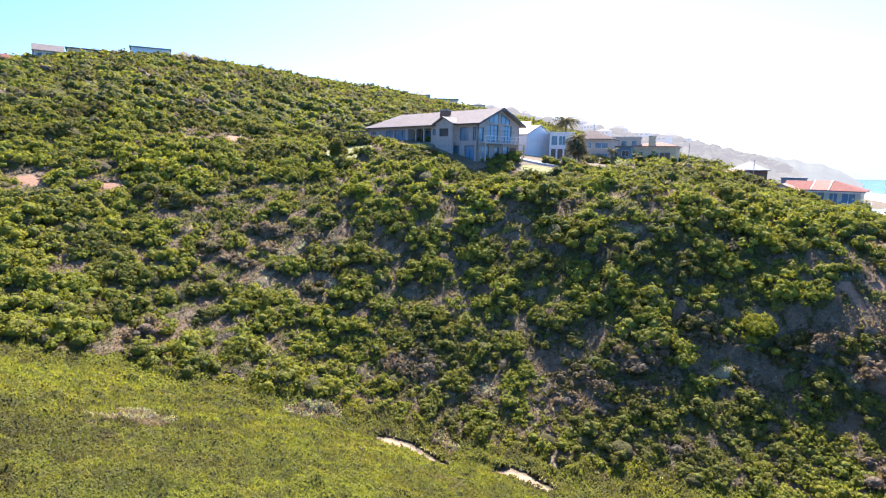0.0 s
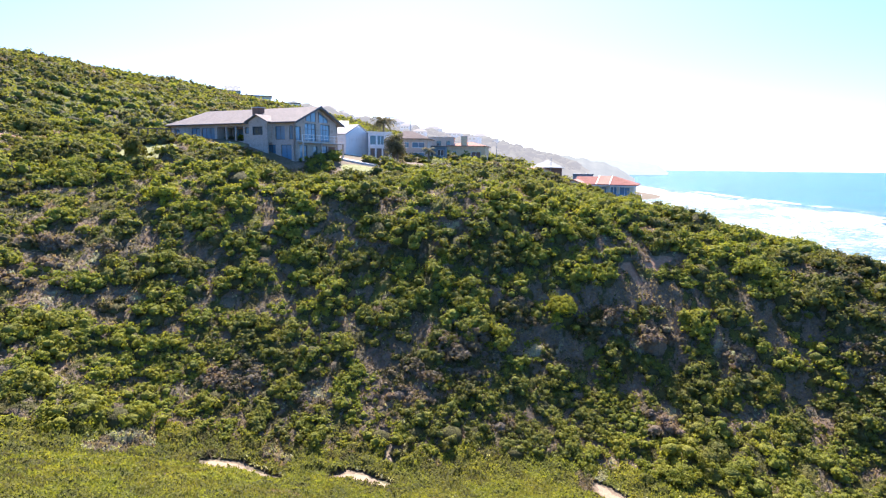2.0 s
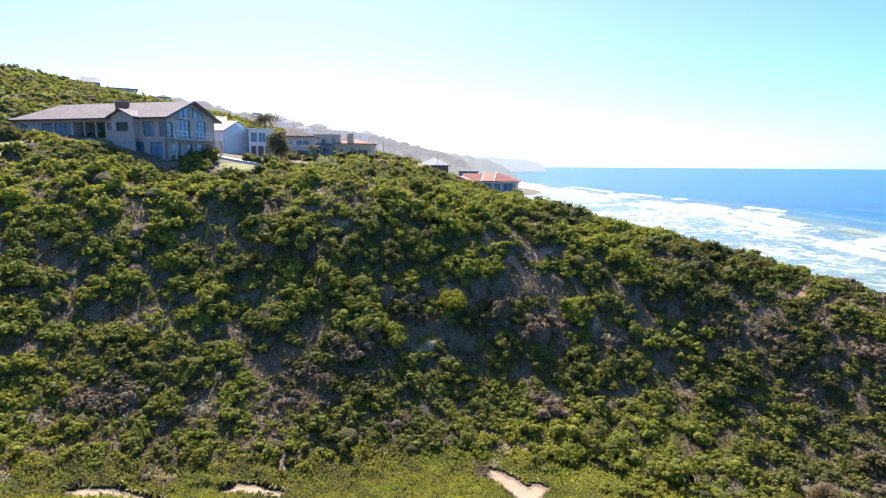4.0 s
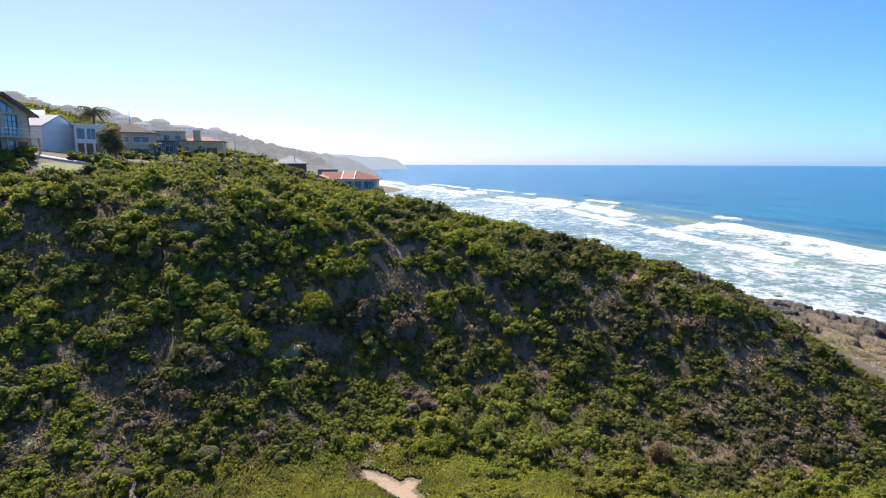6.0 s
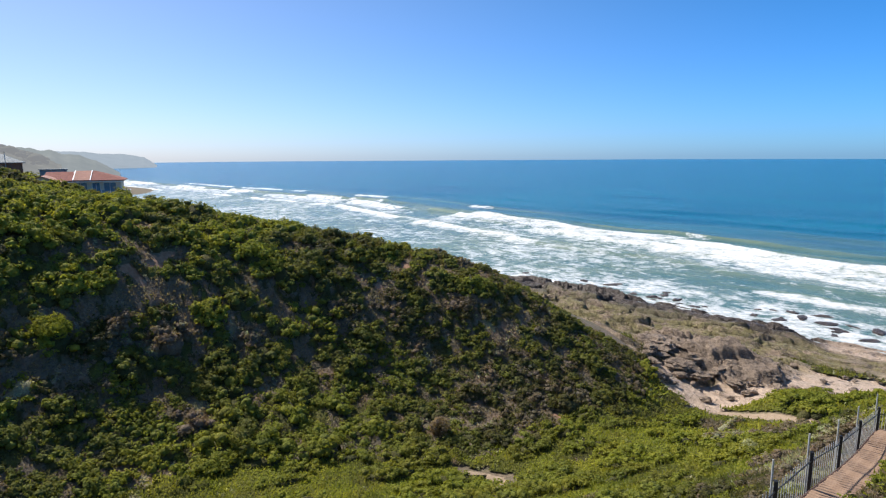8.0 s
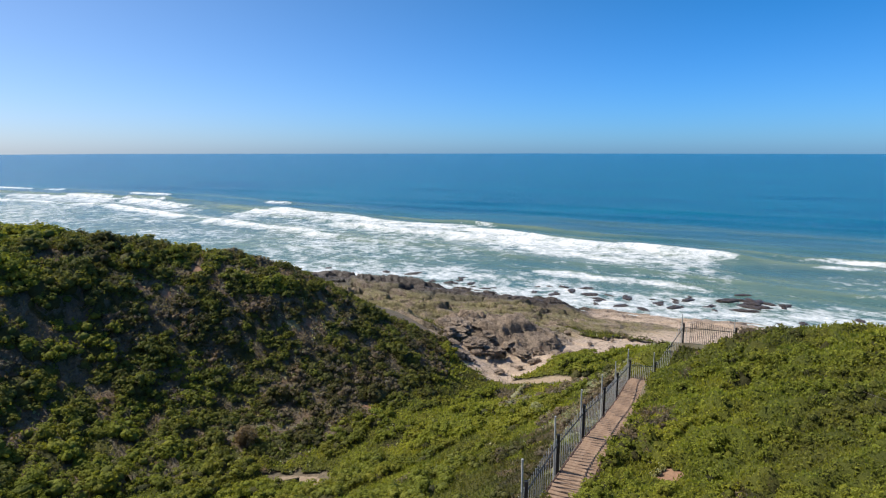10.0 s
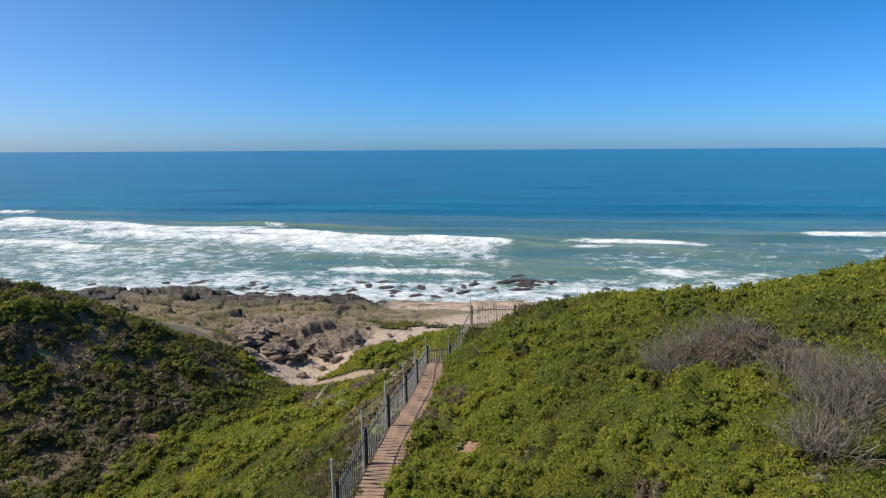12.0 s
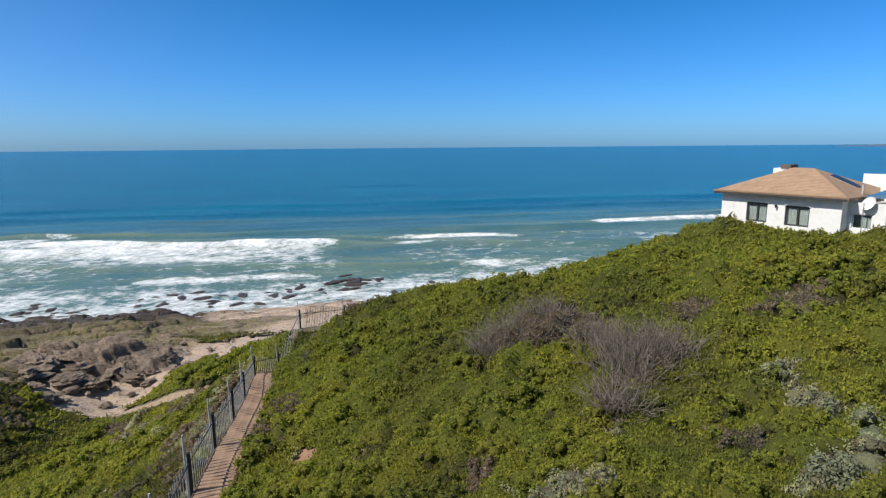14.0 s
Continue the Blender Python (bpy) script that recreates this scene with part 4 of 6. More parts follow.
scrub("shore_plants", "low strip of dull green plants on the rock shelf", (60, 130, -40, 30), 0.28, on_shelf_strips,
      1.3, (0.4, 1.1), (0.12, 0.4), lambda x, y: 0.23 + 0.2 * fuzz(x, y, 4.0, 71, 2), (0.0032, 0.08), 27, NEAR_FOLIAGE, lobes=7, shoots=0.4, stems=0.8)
scrub("mound_undergrowth", "twiggy undergrowth of the dune mound, gap shade in its inside colour", (-30, 75, -85, 5), 0.28, on_mound,
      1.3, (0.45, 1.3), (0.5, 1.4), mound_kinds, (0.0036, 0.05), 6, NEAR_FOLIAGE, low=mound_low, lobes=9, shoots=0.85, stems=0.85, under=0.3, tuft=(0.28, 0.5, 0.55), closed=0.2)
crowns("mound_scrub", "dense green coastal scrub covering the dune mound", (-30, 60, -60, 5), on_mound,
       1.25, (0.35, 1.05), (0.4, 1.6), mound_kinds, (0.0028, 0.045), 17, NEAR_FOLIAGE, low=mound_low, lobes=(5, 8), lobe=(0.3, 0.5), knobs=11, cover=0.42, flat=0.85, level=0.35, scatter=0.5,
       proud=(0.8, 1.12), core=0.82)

# ---------------------------------------------------------------- building parts
def thing(name, m, label, category, group=""):
    ob = new(name)
    ob.matrix_world = m
    ob.empty_display_size = 0.5
    return tagged(ob, label, category, group)


def part(name, bm, material, parent, label="", at=None):
    me = bpy.data.meshes.new(name)
    bm.normal_update()
    bm.to_mesh(me)
    bm.free()
    me.materials.append(material)
    ob = new(name, me)
    ob.parent = parent
    if at is not None:
        ob.matrix_local = at
    return tagged(ob, label) if label else ob


def again(ob, parent, at):
    """The same mesh once more, as an object of its own."""
    c = new(ob.name.split(".")[0], ob.data)
    c.parent = parent
    c.matrix_local = at
    return c


def box(bm, x0, x1, y0, y1, z0, z1, bevel=0.0):
    made = bmesh.ops.create_cube(bm, size=1, matrix=Matrix.LocRotScale(((x0 + x1) / 2, (y0 + y1) / 2, (z0 + z1) / 2), None,
                                                                      (abs(x1 - x0), abs(y1 - y0), abs(z1 - z0))))
    if bevel:
        edges = {e for v in made["verts"] for e in v.link_edges}
        bmesh.ops.bevel(bm, geom=list(edges), offset=bevel, segments=1, affect="EDGES")
    return bm


def boxed(*dims, bevel=0.0):
    return box(bmesh.new(), *dims, bevel=bevel)


def slab(bm, points, thick):
    """A flat piece through the points, thick downwards."""
    up = [bm.verts.new(p) for p in points]
    low = [bm.verts.new((p[0], p[1], p[2] - thick)) for p in points]
    bm.faces.new(up)
    bm.faces.new(low[::-1])
    for i in range(len(points)):
        j = (i + 1) % len(points)
        bm.faces.new((up[j], up[i], low[i], low[j]))
    bmesh.ops.recalc_face_normals(bm, faces=bm.faces)
    return bm


def rod(bm, a, b, r0, r1=None, sides=8):
    a, b = Vector(a), Vector(b)
    m = Matrix.Translation((a + b) / 2) @ (b - a).to_track_quat("Z", "Y").to_matrix().to_4x4()
    bmesh.ops.create_cone(bm, cap_ends=True, segments=sides, radius1=r0, radius2=r0 if r1 is None else r1, depth=(b - a).length, matrix=m)
    return bm


def pierced(length, height, thick, holes):
    """A wall along x from 0, its outer face at y = 0, with openings (x0, x1, z0, z1) right through it; one closed shell."""
    bm = bmesh.new()
    xs = sorted({0.0, length, *(h[0] for h in holes), *(h[1] for h in holes)})
    zs = sorted({0.0, height, *(h[2] for h in holes), *(h[3] for h in holes)})

    def solid(i, k):
        if not (0 <= i < len(xs) - 1 and 0 <= k < len(zs) - 1):
            return False
        cx, cz = (xs[i] + xs[i + 1]) / 2, (zs[k] + zs[k + 1]) / 2
        return not any(h[0] < cx < h[1] and h[2] < cz < h[3] for h in holes)

    at = {}

    def v(i, k, side):
        key = (i, k, side)
        if key not in at:
            at[key] = bm.verts.new((xs[i], thick * side, zs[k]))
        return at[key]

    for i in range(len(xs) - 1):
        for k in range(len(zs) - 1):
            if not solid(i, k):
                continue
            bm.faces.new((v(i, k, 0), v(i + 1, k, 0), v(i + 1, k + 1, 0), v(i, k + 1, 0)))
            bm.faces.new((v(i, k + 1, 1), v(i + 1, k + 1, 1), v(i + 1, k, 1), v(i, k, 1)))
            for (di, dk), a, b in (((-1, 0), (i, k), (i, k + 1)), ((1, 0), (i + 1, k + 1), (i + 1, k)),
                                   ((0, -1), (i + 1, k), (i, k)), ((0, 1), (i, k + 1), (i + 1, k + 1))):
                if not solid(i + di, k + dk):
                    bm.faces.new((v(*a, 0), v(*b, 0), v(*b, 1), v(*a, 1)))
    bmesh.ops.recalc_face_normals(bm, faces=bm.faces)
    return bm


def glazing(parent, m, hole, frame, glass, bars=1, cross=False, bar=0.07, deep=0.14):
    """A framed window in an opening of a wall whose plane is m: frame, and panes of its own."""
    x0, x1, z0, z1 = hole
    bm = bmesh.new()
    box(bm, x0, x1, deep, deep + 0.07, z0, z0 + bar)
    box(bm, x0, x1, deep, deep + 0.07, z1 - bar, z1)
    for k in range(bars + 2):
        c = x0 + bar / 2 + (x1 - x0 - bar) * k / (bars + 1)
        box(bm, c - bar / 2, c + bar / 2, deep, deep + 0.07, z0 + bar, z1 - bar)
    if cross:
        zc = z0 + (z1 - z0) * 0.68
        box(bm, x0 + bar, x1 - bar, deep + 0.002, deep + 0.068, zc - bar / 2, zc + bar / 2)
    w = part("window", bm, frame, parent, at=m)
    for k in range(bars + 1):
        a = x0 + bar + (x1 - x0 - bar) * k / (bars + 1)
        b = x0 + (x1 - x0 - bar) * (k + 1) / (bars + 1)
        pane = part("pane", boxed(a, b, deep + 0.03, deep + 0.04, z0 + bar, z1 - bar), glass, w)
        pane.visible_shadow = glass is not clear_glass
    return w


def facade(parent, m, length, height, holes, wall, frame, glass, thick=0.3, bars=1, cross=False):
    part("wall", pierced(length, height, thick, holes), wall, parent, at=m)
    for h in holes:
        glazing(parent, m, h, frame, glass, bars if h[1] - h[0] > 1.2 else 0, cross)


def roof_parts(parent, w, d, z, rise, over, tile, kind, ridge_along="x", thick=0.18, hips=(True, True), label=""):
    """A pitched roof over a plan w by d; each slope a piece of its own. hips: whether the ends slope too."""
    if kind == "flat":
        part("roof", boxed(-over, w + over, -over, d + over, z, z + rise, bevel=0.03), tile, parent, label)
        return
    if ridge_along == "y":
        turn_it = pose(0, d, 0, 0, 0, -90)
        w, d = d, w
    else:
        turn_it = Matrix.Identity(4)
    k = rise / (d / 2)
    low = z - over * k
    a = (-over, -over, low), (w + over, -over, low), (w + over, d + over, low), (-over, d + over, low)
    rl = d / 2 if hips[0] else -over
    rr = w - d / 2 if hips[1] else w + over
    if rl > rr:
        rl = rr = w / 2
    r0, r1 = (rl, d / 2, z + rise), (rr, d / 2, z + rise)
    top = [a[0], a[1], r1, r0] if rr > rl else [a[0], a[1], r0]
    bottom = [a[2], a[3], r0, r1] if rr > rl else [a[2], a[3], r0]
    for pts in (top, bottom):
        part("roof_slope", slab(bmesh.new(), [Vector(p) + Vector((0, 0, thick)) for p in pts], thick), tile, parent, label, at=turn_it)
    if hips[0]:
        part("roof_slope", slab(bmesh.new(), [Vector(p) + Vector((0, 0, thick)) for p in (a[3], a[0], r0)], thick), tile, parent, label, at=turn_it)
    if hips[1]:
        part("roof_slope", slab(bmesh.new(), [Vector(p) + Vector((0, 0, thick)) for p in (a[1], a[2], r1)], thick), tile, parent, label, at=turn_it)
    return turn_it


def ribbed(name, dark, light, pitch=0.45):
    """Sheet metal with upstanding seams down the slope."""
    n = Nodes(name)
    p = n.local()
    seam = n.add("TexWave", Vector=p, Scale=1 / pitch * 0.314, Distortion=0.0)
    seam.bands_direction = "X"
    tone = n.mix(n.ramp(seam.outputs[1], (0.75, 0.0), (0.92, 0.6)), n.ramp(n.noise(0.8, 5, 0.6, p), (0.3, dark), (0.7, light)), (0.3, 0.3, 0.31))
    return n.done(n.add("BsdfPrincipled", Base_Color=tone, Roughness=0.7, Normal=n.bump(seam.outputs[1], 0.6, 0.04)))


def gable_wall(parent, m, width, z, rise, wall, thick=0.3):
    """The triangle of wall under a gable, its foot along x at height z."""
    bm = bmesh.new()
    lo = [bm.verts.new((x, y, h)) for y in (0, thick) for x, h in ((0, z), (width, z), (width / 2, z + rise))]
    bm.faces.new(lo[:3][::-1]), bm.faces.new(lo[3:])
    for i in range(3):
        j = (i + 1) % 3
        bm.faces.new((lo[i], lo[j], lo[3 + j], lo[3 + i]))
    bmesh.ops.recalc_face_normals(bm, faces=bm.faces)
    part("gable", bm, wall, parent, at=m)


def tiles(name, dark, light, course=0.35, rough=0.7):
    n = Nodes(name)
    p = n.local()
    tone = n.ramp(n.noise(2.5, 6, 0.7, p), (0.3, dark), (0.7, light))
    wave = n.add("TexWave", Vector=p, Scale=1.0 / course / 2.0, Distortion=0.6, Detail=2.0)
    wave.bands_direction = "Y"
    tone = n.mix(n.ramp(n.noise(0.5, 4, 0.7, p), (0.5, 0.0), (0.75, 0.5)), tone, n.mix(1.0, tone, (0.7, 0.68, 0.66), "MULTIPLY"))
    return n.done(n.add("BsdfPrincipled", Base_Color=tone, Roughness=rough, Normal=n.bump(wave.outputs[1], 0.5, 0.05)))


stone = surface("grey_brown_stone", (0.35, 0.275, 0.23), (0.57, 0.465, 0.395), 5.0, 0.85, stain=(0.24, 0.19, 0.155), bump_size=14)
grey_roof = tiles("weathered_grey_tiles", (0.15, 0.132, 0.12), (0.245, 0.215, 0.195), rough=0.85)
white_wall = surface("white_plaster", (0.76, 0.75, 0.72), (0.84, 0.83, 0.81), 3.0, 0.85, stain=(0.62, 0.60, 0.56), bump=0.15)
cream_wall = surface("cream_plaster", (0.70, 0.54, 0.38), (0.80, 0.64, 0.47), 3.0, 0.85, stain=(0.55, 0.44, 0.33), bump=0.15)
orange_wall = surface("orange_plaster", (0.72, 0.45, 0.26), (0.82, 0.56, 0.35), 3.0, 0.85, stain=(0.42, 0.26, 0.15), bump=0.15)
brick_wall = surface("brown_face_brick", (0.17, 0.085, 0.055), (0.28, 0.15, 0.10), 9.0, 0.85, stain=(0.16, 0.09, 0.06))
red_roof = tiles("terracotta_tiles", (0.20, 0.07, 0.052), (0.33, 0.13, 0.095), rough=0.95)
pink_roof = tiles("sun_bleached_terracotta_tiles", (0.32, 0.16, 0.115), (0.45, 0.25, 0.185), rough=0.95)
brown_roof = tiles("tan_clay_tiles", (0.30, 0.19, 0.115), (0.45, 0.30, 0.19))
dark_roof = tiles("dark_slate_tiles", (0.10, 0.078, 0.068), (0.17, 0.135, 0.118), rough=0.95)
blue_roof = tiles("blue_grey_sheet_roof", (0.10, 0.14, 0.16), (0.16, 0.21, 0.235), rough=0.7)
teal_wall = surface("blue_painted_boards", (0.10, 0.16, 0.19), (0.15, 0.22, 0.26), 3.0, 0.7)
dark_frame = surface("dark_bronze_frame", (0.035, 0.035, 0.04), (0.06, 0.06, 0.065), 8.0, 0.45)
white_frame = surface("white_frame", (0.7, 0.7, 0.7), (0.8, 0.8, 0.8), 8.0, 0.5)
curtain = surface("pale_curtain", (0.55, 0.56, 0.55), (0.72, 0.73, 0.72), 5.0, 0.9)
concrete = surface("pale_concrete", (0.42, 0.40, 0.37), (0.56, 0.53, 0.49), 3.0, 0.85, stain=(0.33, 0.31, 0.28))
steel = surface("dull_galvanised_steel", (0.30, 0.30, 0.29), (0.42, 0.42, 0.41), 9.0, 0.5, metal=0.6)
black_metal = surface("black_painted_steel", (0.018, 0.018, 0.019), (0.04, 0.04, 0.04), 9.0, 0.5)


grey_metal = surface("galvanised_pales", (0.44, 0.445, 0.44), (0.58, 0.585, 0.575), 8.0, 0.5, metal=0.1)


def glass_material(name, tone, rough=0.04):
    n = Nodes(name)
    b = n.add("BsdfPrincipled", Base_Color=n.ramp(n.noise(0.5, 2, 0.5), (0.3, tone), (0.7, tuple(min(1, c * 1.5) for c in tone))), Roughness=rough)
    b.inputs["IOR"].default_value = 1.5
    b.inputs["Coat Weight"].default_value = 0.6
    return n.done(b)


def clear_material():
    n = Nodes("clear_window_glass")
    thin = n.add("BsdfTransparent", Color=(0.72, 0.78, 0.78))
    shine = n.add("BsdfGlossy", Roughness=0.03)
    return n.done(n.add("MixShader", Fac=n.math("MULTIPLY", n.add("Fresnel", IOR=1.5).outputs[0], 1.0), i1=thin.outputs[0], i2=shine.outputs[0]))


clear_glass = clear_material()
window_glass = glass_material("dark_window_glass", (0.03, 0.05, 0.065))
sky_glass = glass_material("bluish_window_glass", (0.10, 0.19, 0.26))

# ---------------------------------------------------------------- the big grey house on the ridge
def ridge_house():
    L, D, E, TOP = 29.0, 10.3, 6.1, 2.4
    base = 33.1
    g = thing("ridge_house", pose(-14.9, 112.6, base, 0, 0, -46.2), "large grey-brown stone house with pale tiled roof and gabled glass end", "house")
    front = Matrix.Identity(4)
    end = pose(L, 0, 0, 0, 0, 90)
    back = pose(L, D, 0, 0, 0, 180)
    left = pose(0, D, 0, 0, 0, -90)
    part("plinth", boxed(0.05, L - 0.05, 0.05, D - 0.05, -1.2, -0.004), stone, g)
    # front: upper floor doors, veranda recess, bay, lower floor doors
    holes = [(1.2, 2.4, 3.4, 5.2), (5.4, 7.6, 3.2, 5.4), (8.0, 11.2, 3.2, 5.4), (18.4, 20.0, 4.3, 5.3), (25.0, 27.0, 3.3, 5.4), (27.9, 28.8, 3.3, 5.4),
             (20.8, 21.9, 0.9, 2.3), (23.3, 25.0, 0.2, 2.5), (26.1, 28.3, 0.2, 2.5)]
    veranda = (11.8, 18.0, 3.1, 5.5)
    part("wall", pierced(L, E, 0.3, holes + [veranda]), stone, g, at=front)
    for h in holes:
        glazing(g, front, h, dark_frame, sky_glass, 1 if h[1] - h[0] < 2.3 else 2)
    # the veranda's recess: floor, sides, ceiling and glazed back
    part("veranda_floor", boxed(11.8, 18.0, 0.3, 3.2, 2.9, 3.096), concrete, g)
    part("veranda_ceiling", boxed(11.8, 18.0, 0.3, 3.2, 5.504, 5.7), white_wall, g)
    for xx in (11.6, 18.0):
        part("veranda_side", boxed(xx, xx + 0.2, 0.304, 3.2, 3.1, 5.5), stone, g)
    inner = pose(11.8, 3.2, 0)
    facade(g, inner, 6.2, 5.5, [(0.3, 2.9, 3.15, 5.3), (3.3, 5.9, 3.15, 5.3)], stone, dark_frame, sky_glass, 0.2)
    for xx in (13.8, 16.0):
        part("veranda_post", boxed(xx, xx + 0.25, 0.02, 0.27, 3.1, 5.5), stone, g)
    # gabled end
    holes = [(0.3, 1.4, 3.2, 5.3), (2.3, 4.9, 3.2, 5.9), (6.0, 8.3, 3.2, 5.9), (1.0, 2.8, 0.2, 2.5), (4.2, 5.2, 0.9, 2.4), (6.3, 7.6, 0.2, 2.5)]
    door = (7.9, 9.7, 0.0, 2.4)
    part("wall", pierced(D, E, 0.3, holes + [door]), stone, g, at=end)
    for h in holes:
        glazing(g, end, h, dark_frame, sky_glass, 2 if h[1] - h[0] > 2 else (1 if h[1] - h[0] > 1.5 else 0), cross=h[3] > 5.5)
    part("garage_door", boxed(7.9, 9.7, 0.14, 0.2, 0.0, 2.4), brick_wall, g, "brown timber door", at=end)
    gable_wall(g, end, D, E, TOP, stone)
    # raking gable lights, set on the gable's face
    for x0, x1 in ((2.6, 4.8), (5.6, 7.7)):
        bm = bmesh.new()
        inner_x, outer_x = (x1, x0) if x1 < D / 2 else (x0, x1)
        rise_in, rise_out = TOP * (1 - abs(inner_x - D / 2) / (D / 2)) - 0.45, TOP * (1 - abs(outer_x - D / 2) / (D / 2)) - 0.45
        pts = [(outer_x, E + 0.1), (inner_x, E + 0.1), (inner_x, E + rise_in), (outer_x, E + max(rise_out, 0.25))]
        vs = [bm.verts.new((px, y, pz)) for y in (-0.02, 0.02) for px, pz in pts]
        bm.faces.new(vs[:4]), bm.faces.new(vs[4:])
        for i in range(4):
            j = (i + 1) % 4
            bm.faces.new((vs[i], vs[j], vs[4 + j], vs[4 + i]))
        bmesh.ops.recalc_face_normals(bm, faces=bm.faces)
        w = part("gable_window", bm, sky_glass, g, at=end)
        for px in (x0, (x0 + x1) / 2, x1):
            hz = TOP * (1 - abs(px - D / 2) / (D / 2)) - 0.42
            part("mullion", boxed(px - 0.04, px + 0.04, -0.05, -0.021, E + 0.08, E + max(hz, 0.28)), dark_frame, w)
    part("wall", pierced(L, E, 0.3, []), stone, g, at=back)
    part("wall", pierced(D, E, 0.3, [(3, 4.5, 3.6, 5.0)]), stone, g, at=left)
    glazing(g, left, (3, 4.5, 3.6, 5.0), dark_frame, window_glass)
    part("floor_slab", boxed(0.3, L - 0.3, 3.21, D - 0.3, 2.8, 3.0), concrete, g)
    # roof: hipped at the far end
    over, t = 0.7, 0.2
    k = TOP / (D / 2)
    low = E - over * k
    ridge0, ridge1 = (3.6, D / 2, E + TOP), (L + 0.9, D / 2, E + TOP)
    for pts in ([(-over, -over, low), (L + 0.9, -over, low), ridge1, ridge0], [(L + 0.9, D + over, low), (-over, D + over, low), ridge0, ridge1],
                [(-over, D + over, low), (-over, -over, low), ridge0]):
        part("roof_slope", slab(bmesh.new(), [(p[0], p[1], p[2] + t) for p in pts], t), grey_roof, g)
    for sgn in (0, 1):
        bm = bmesh.new()
        y0, y1 = (-over, D / 2) if sgn == 0 else (D + over, D / 2)
        vs = [(L + 0.93, y0, low - 0.12), (L + 0.93, y1, E + TOP - 0.12), (L + 0.93, y1, E + TOP + t + 0.02), (L + 0.93, y0, low + t + 0.02)]
        a = [bm.verts.new(v) for v in vs] + [bm.verts.new((v[0] + 0.05, v[1], v[2])) for v in vs]
        bm.faces.new(a[:4]), bm.faces.new(a[4:])
        for i in range(4):
            j = (i + 1) % 4
            bm.faces.new((a[i], a[j], a[4 + j], a[4 + i]))
        bmesh.ops.recalc_face_normals(bm, faces=bm.faces)
        part("bargeboard", bm, dark_frame, g)
    part("gutter", boxed(-over, L + 0.9, -over - 0.12, -over - 0.004, low + 0.02, low + 0.14), dark_frame, g)
    # bay with its own small gable
    bay = pose(20.3, -1.0, 0)
    facade(g, bay, 4.0, E, [(0.8, 3.0, 4.0, 5.3)], stone, dark_frame, window_glass, 0.25)
    for xx in (20.3, 24.05):
        part("bay_side", boxed(xx, xx + 0.25, -0.748, -0.004, 2.8, E), stone, g)
    gable_wall(g, bay, 4.0, E, 0.95, stone, 0.25)
    for s in (-1, 1):
        apex, foot = (22.3, E + 1.1), (22.3 + s * 2.5, E - 0.05)
        part("bay_roof", slab(bmesh.new(), [(foot[0], -1.5, foot[1]), (foot[0], 1.2, foot[1] + 0.05), (apex[0], 2.3, apex[1]), (apex[0], -1.5, apex[1])], 0.14), grey_roof, g)
    # chimney
    chimney = part("chimney", boxed(17.6, 19.1, 2.4, 3.7, 6.6, 8.6, bevel=0.03), brick_wall, g, "dark brick chimney")
    part("chimney_cap", boxed(17.5, 19.2, 2.3, 3.8, 8.604, 8.75), concrete, chimney)
    # balcony round the gabled end
    part("balcony", boxed(L + 0.004, L + 1.1, 0.6, D + 0.5, 2.84, 3.0, bevel=0.02), concrete, g)
    part("handrail", boxed(L + 1.0, L + 1.07, 0.6, D + 0.5, 4.052, 4.1), white_frame, g)
    part("lower_rail", boxed(L + 1.01, L + 1.05, 0.6, D + 0.5, 3.5, 3.54), white_frame, g)
    for k2 in range(9):
        yy = 0.65 + k2 * (D - 0.2) / 8
        part("balustrade_post", boxed(L + 0.95, L + 1.01, yy - 0.03, yy + 0.03, 3.004, 4.05), white_frame, g)
    for yy in (0.7, 5.0, D + 0.2):
        part("balcony_post", boxed(L + 0.8, L + 1.02, yy, yy + 0.22, 0.0, 2.836), stone, g)
    # outside stair beside the bay
    part("stair_flank", slab(bmesh.new(), [(17.0, -2.2, 3.0), (21.0, -2.2, 0.3), (21.0, -1.9, 0.3), (17.0, -1.9, 3.0)], 0.5), concrete, g)
    for k2 in range(12):
        part("stair_tread", boxed(17.0 + k2 * 0.33, 17.4 + k2 * 0.33, -1.896, -1.004, 2.7 - k2 * 0.225, 2.85 - k2 * 0.225), concrete, g)
    return g


ridge_house()


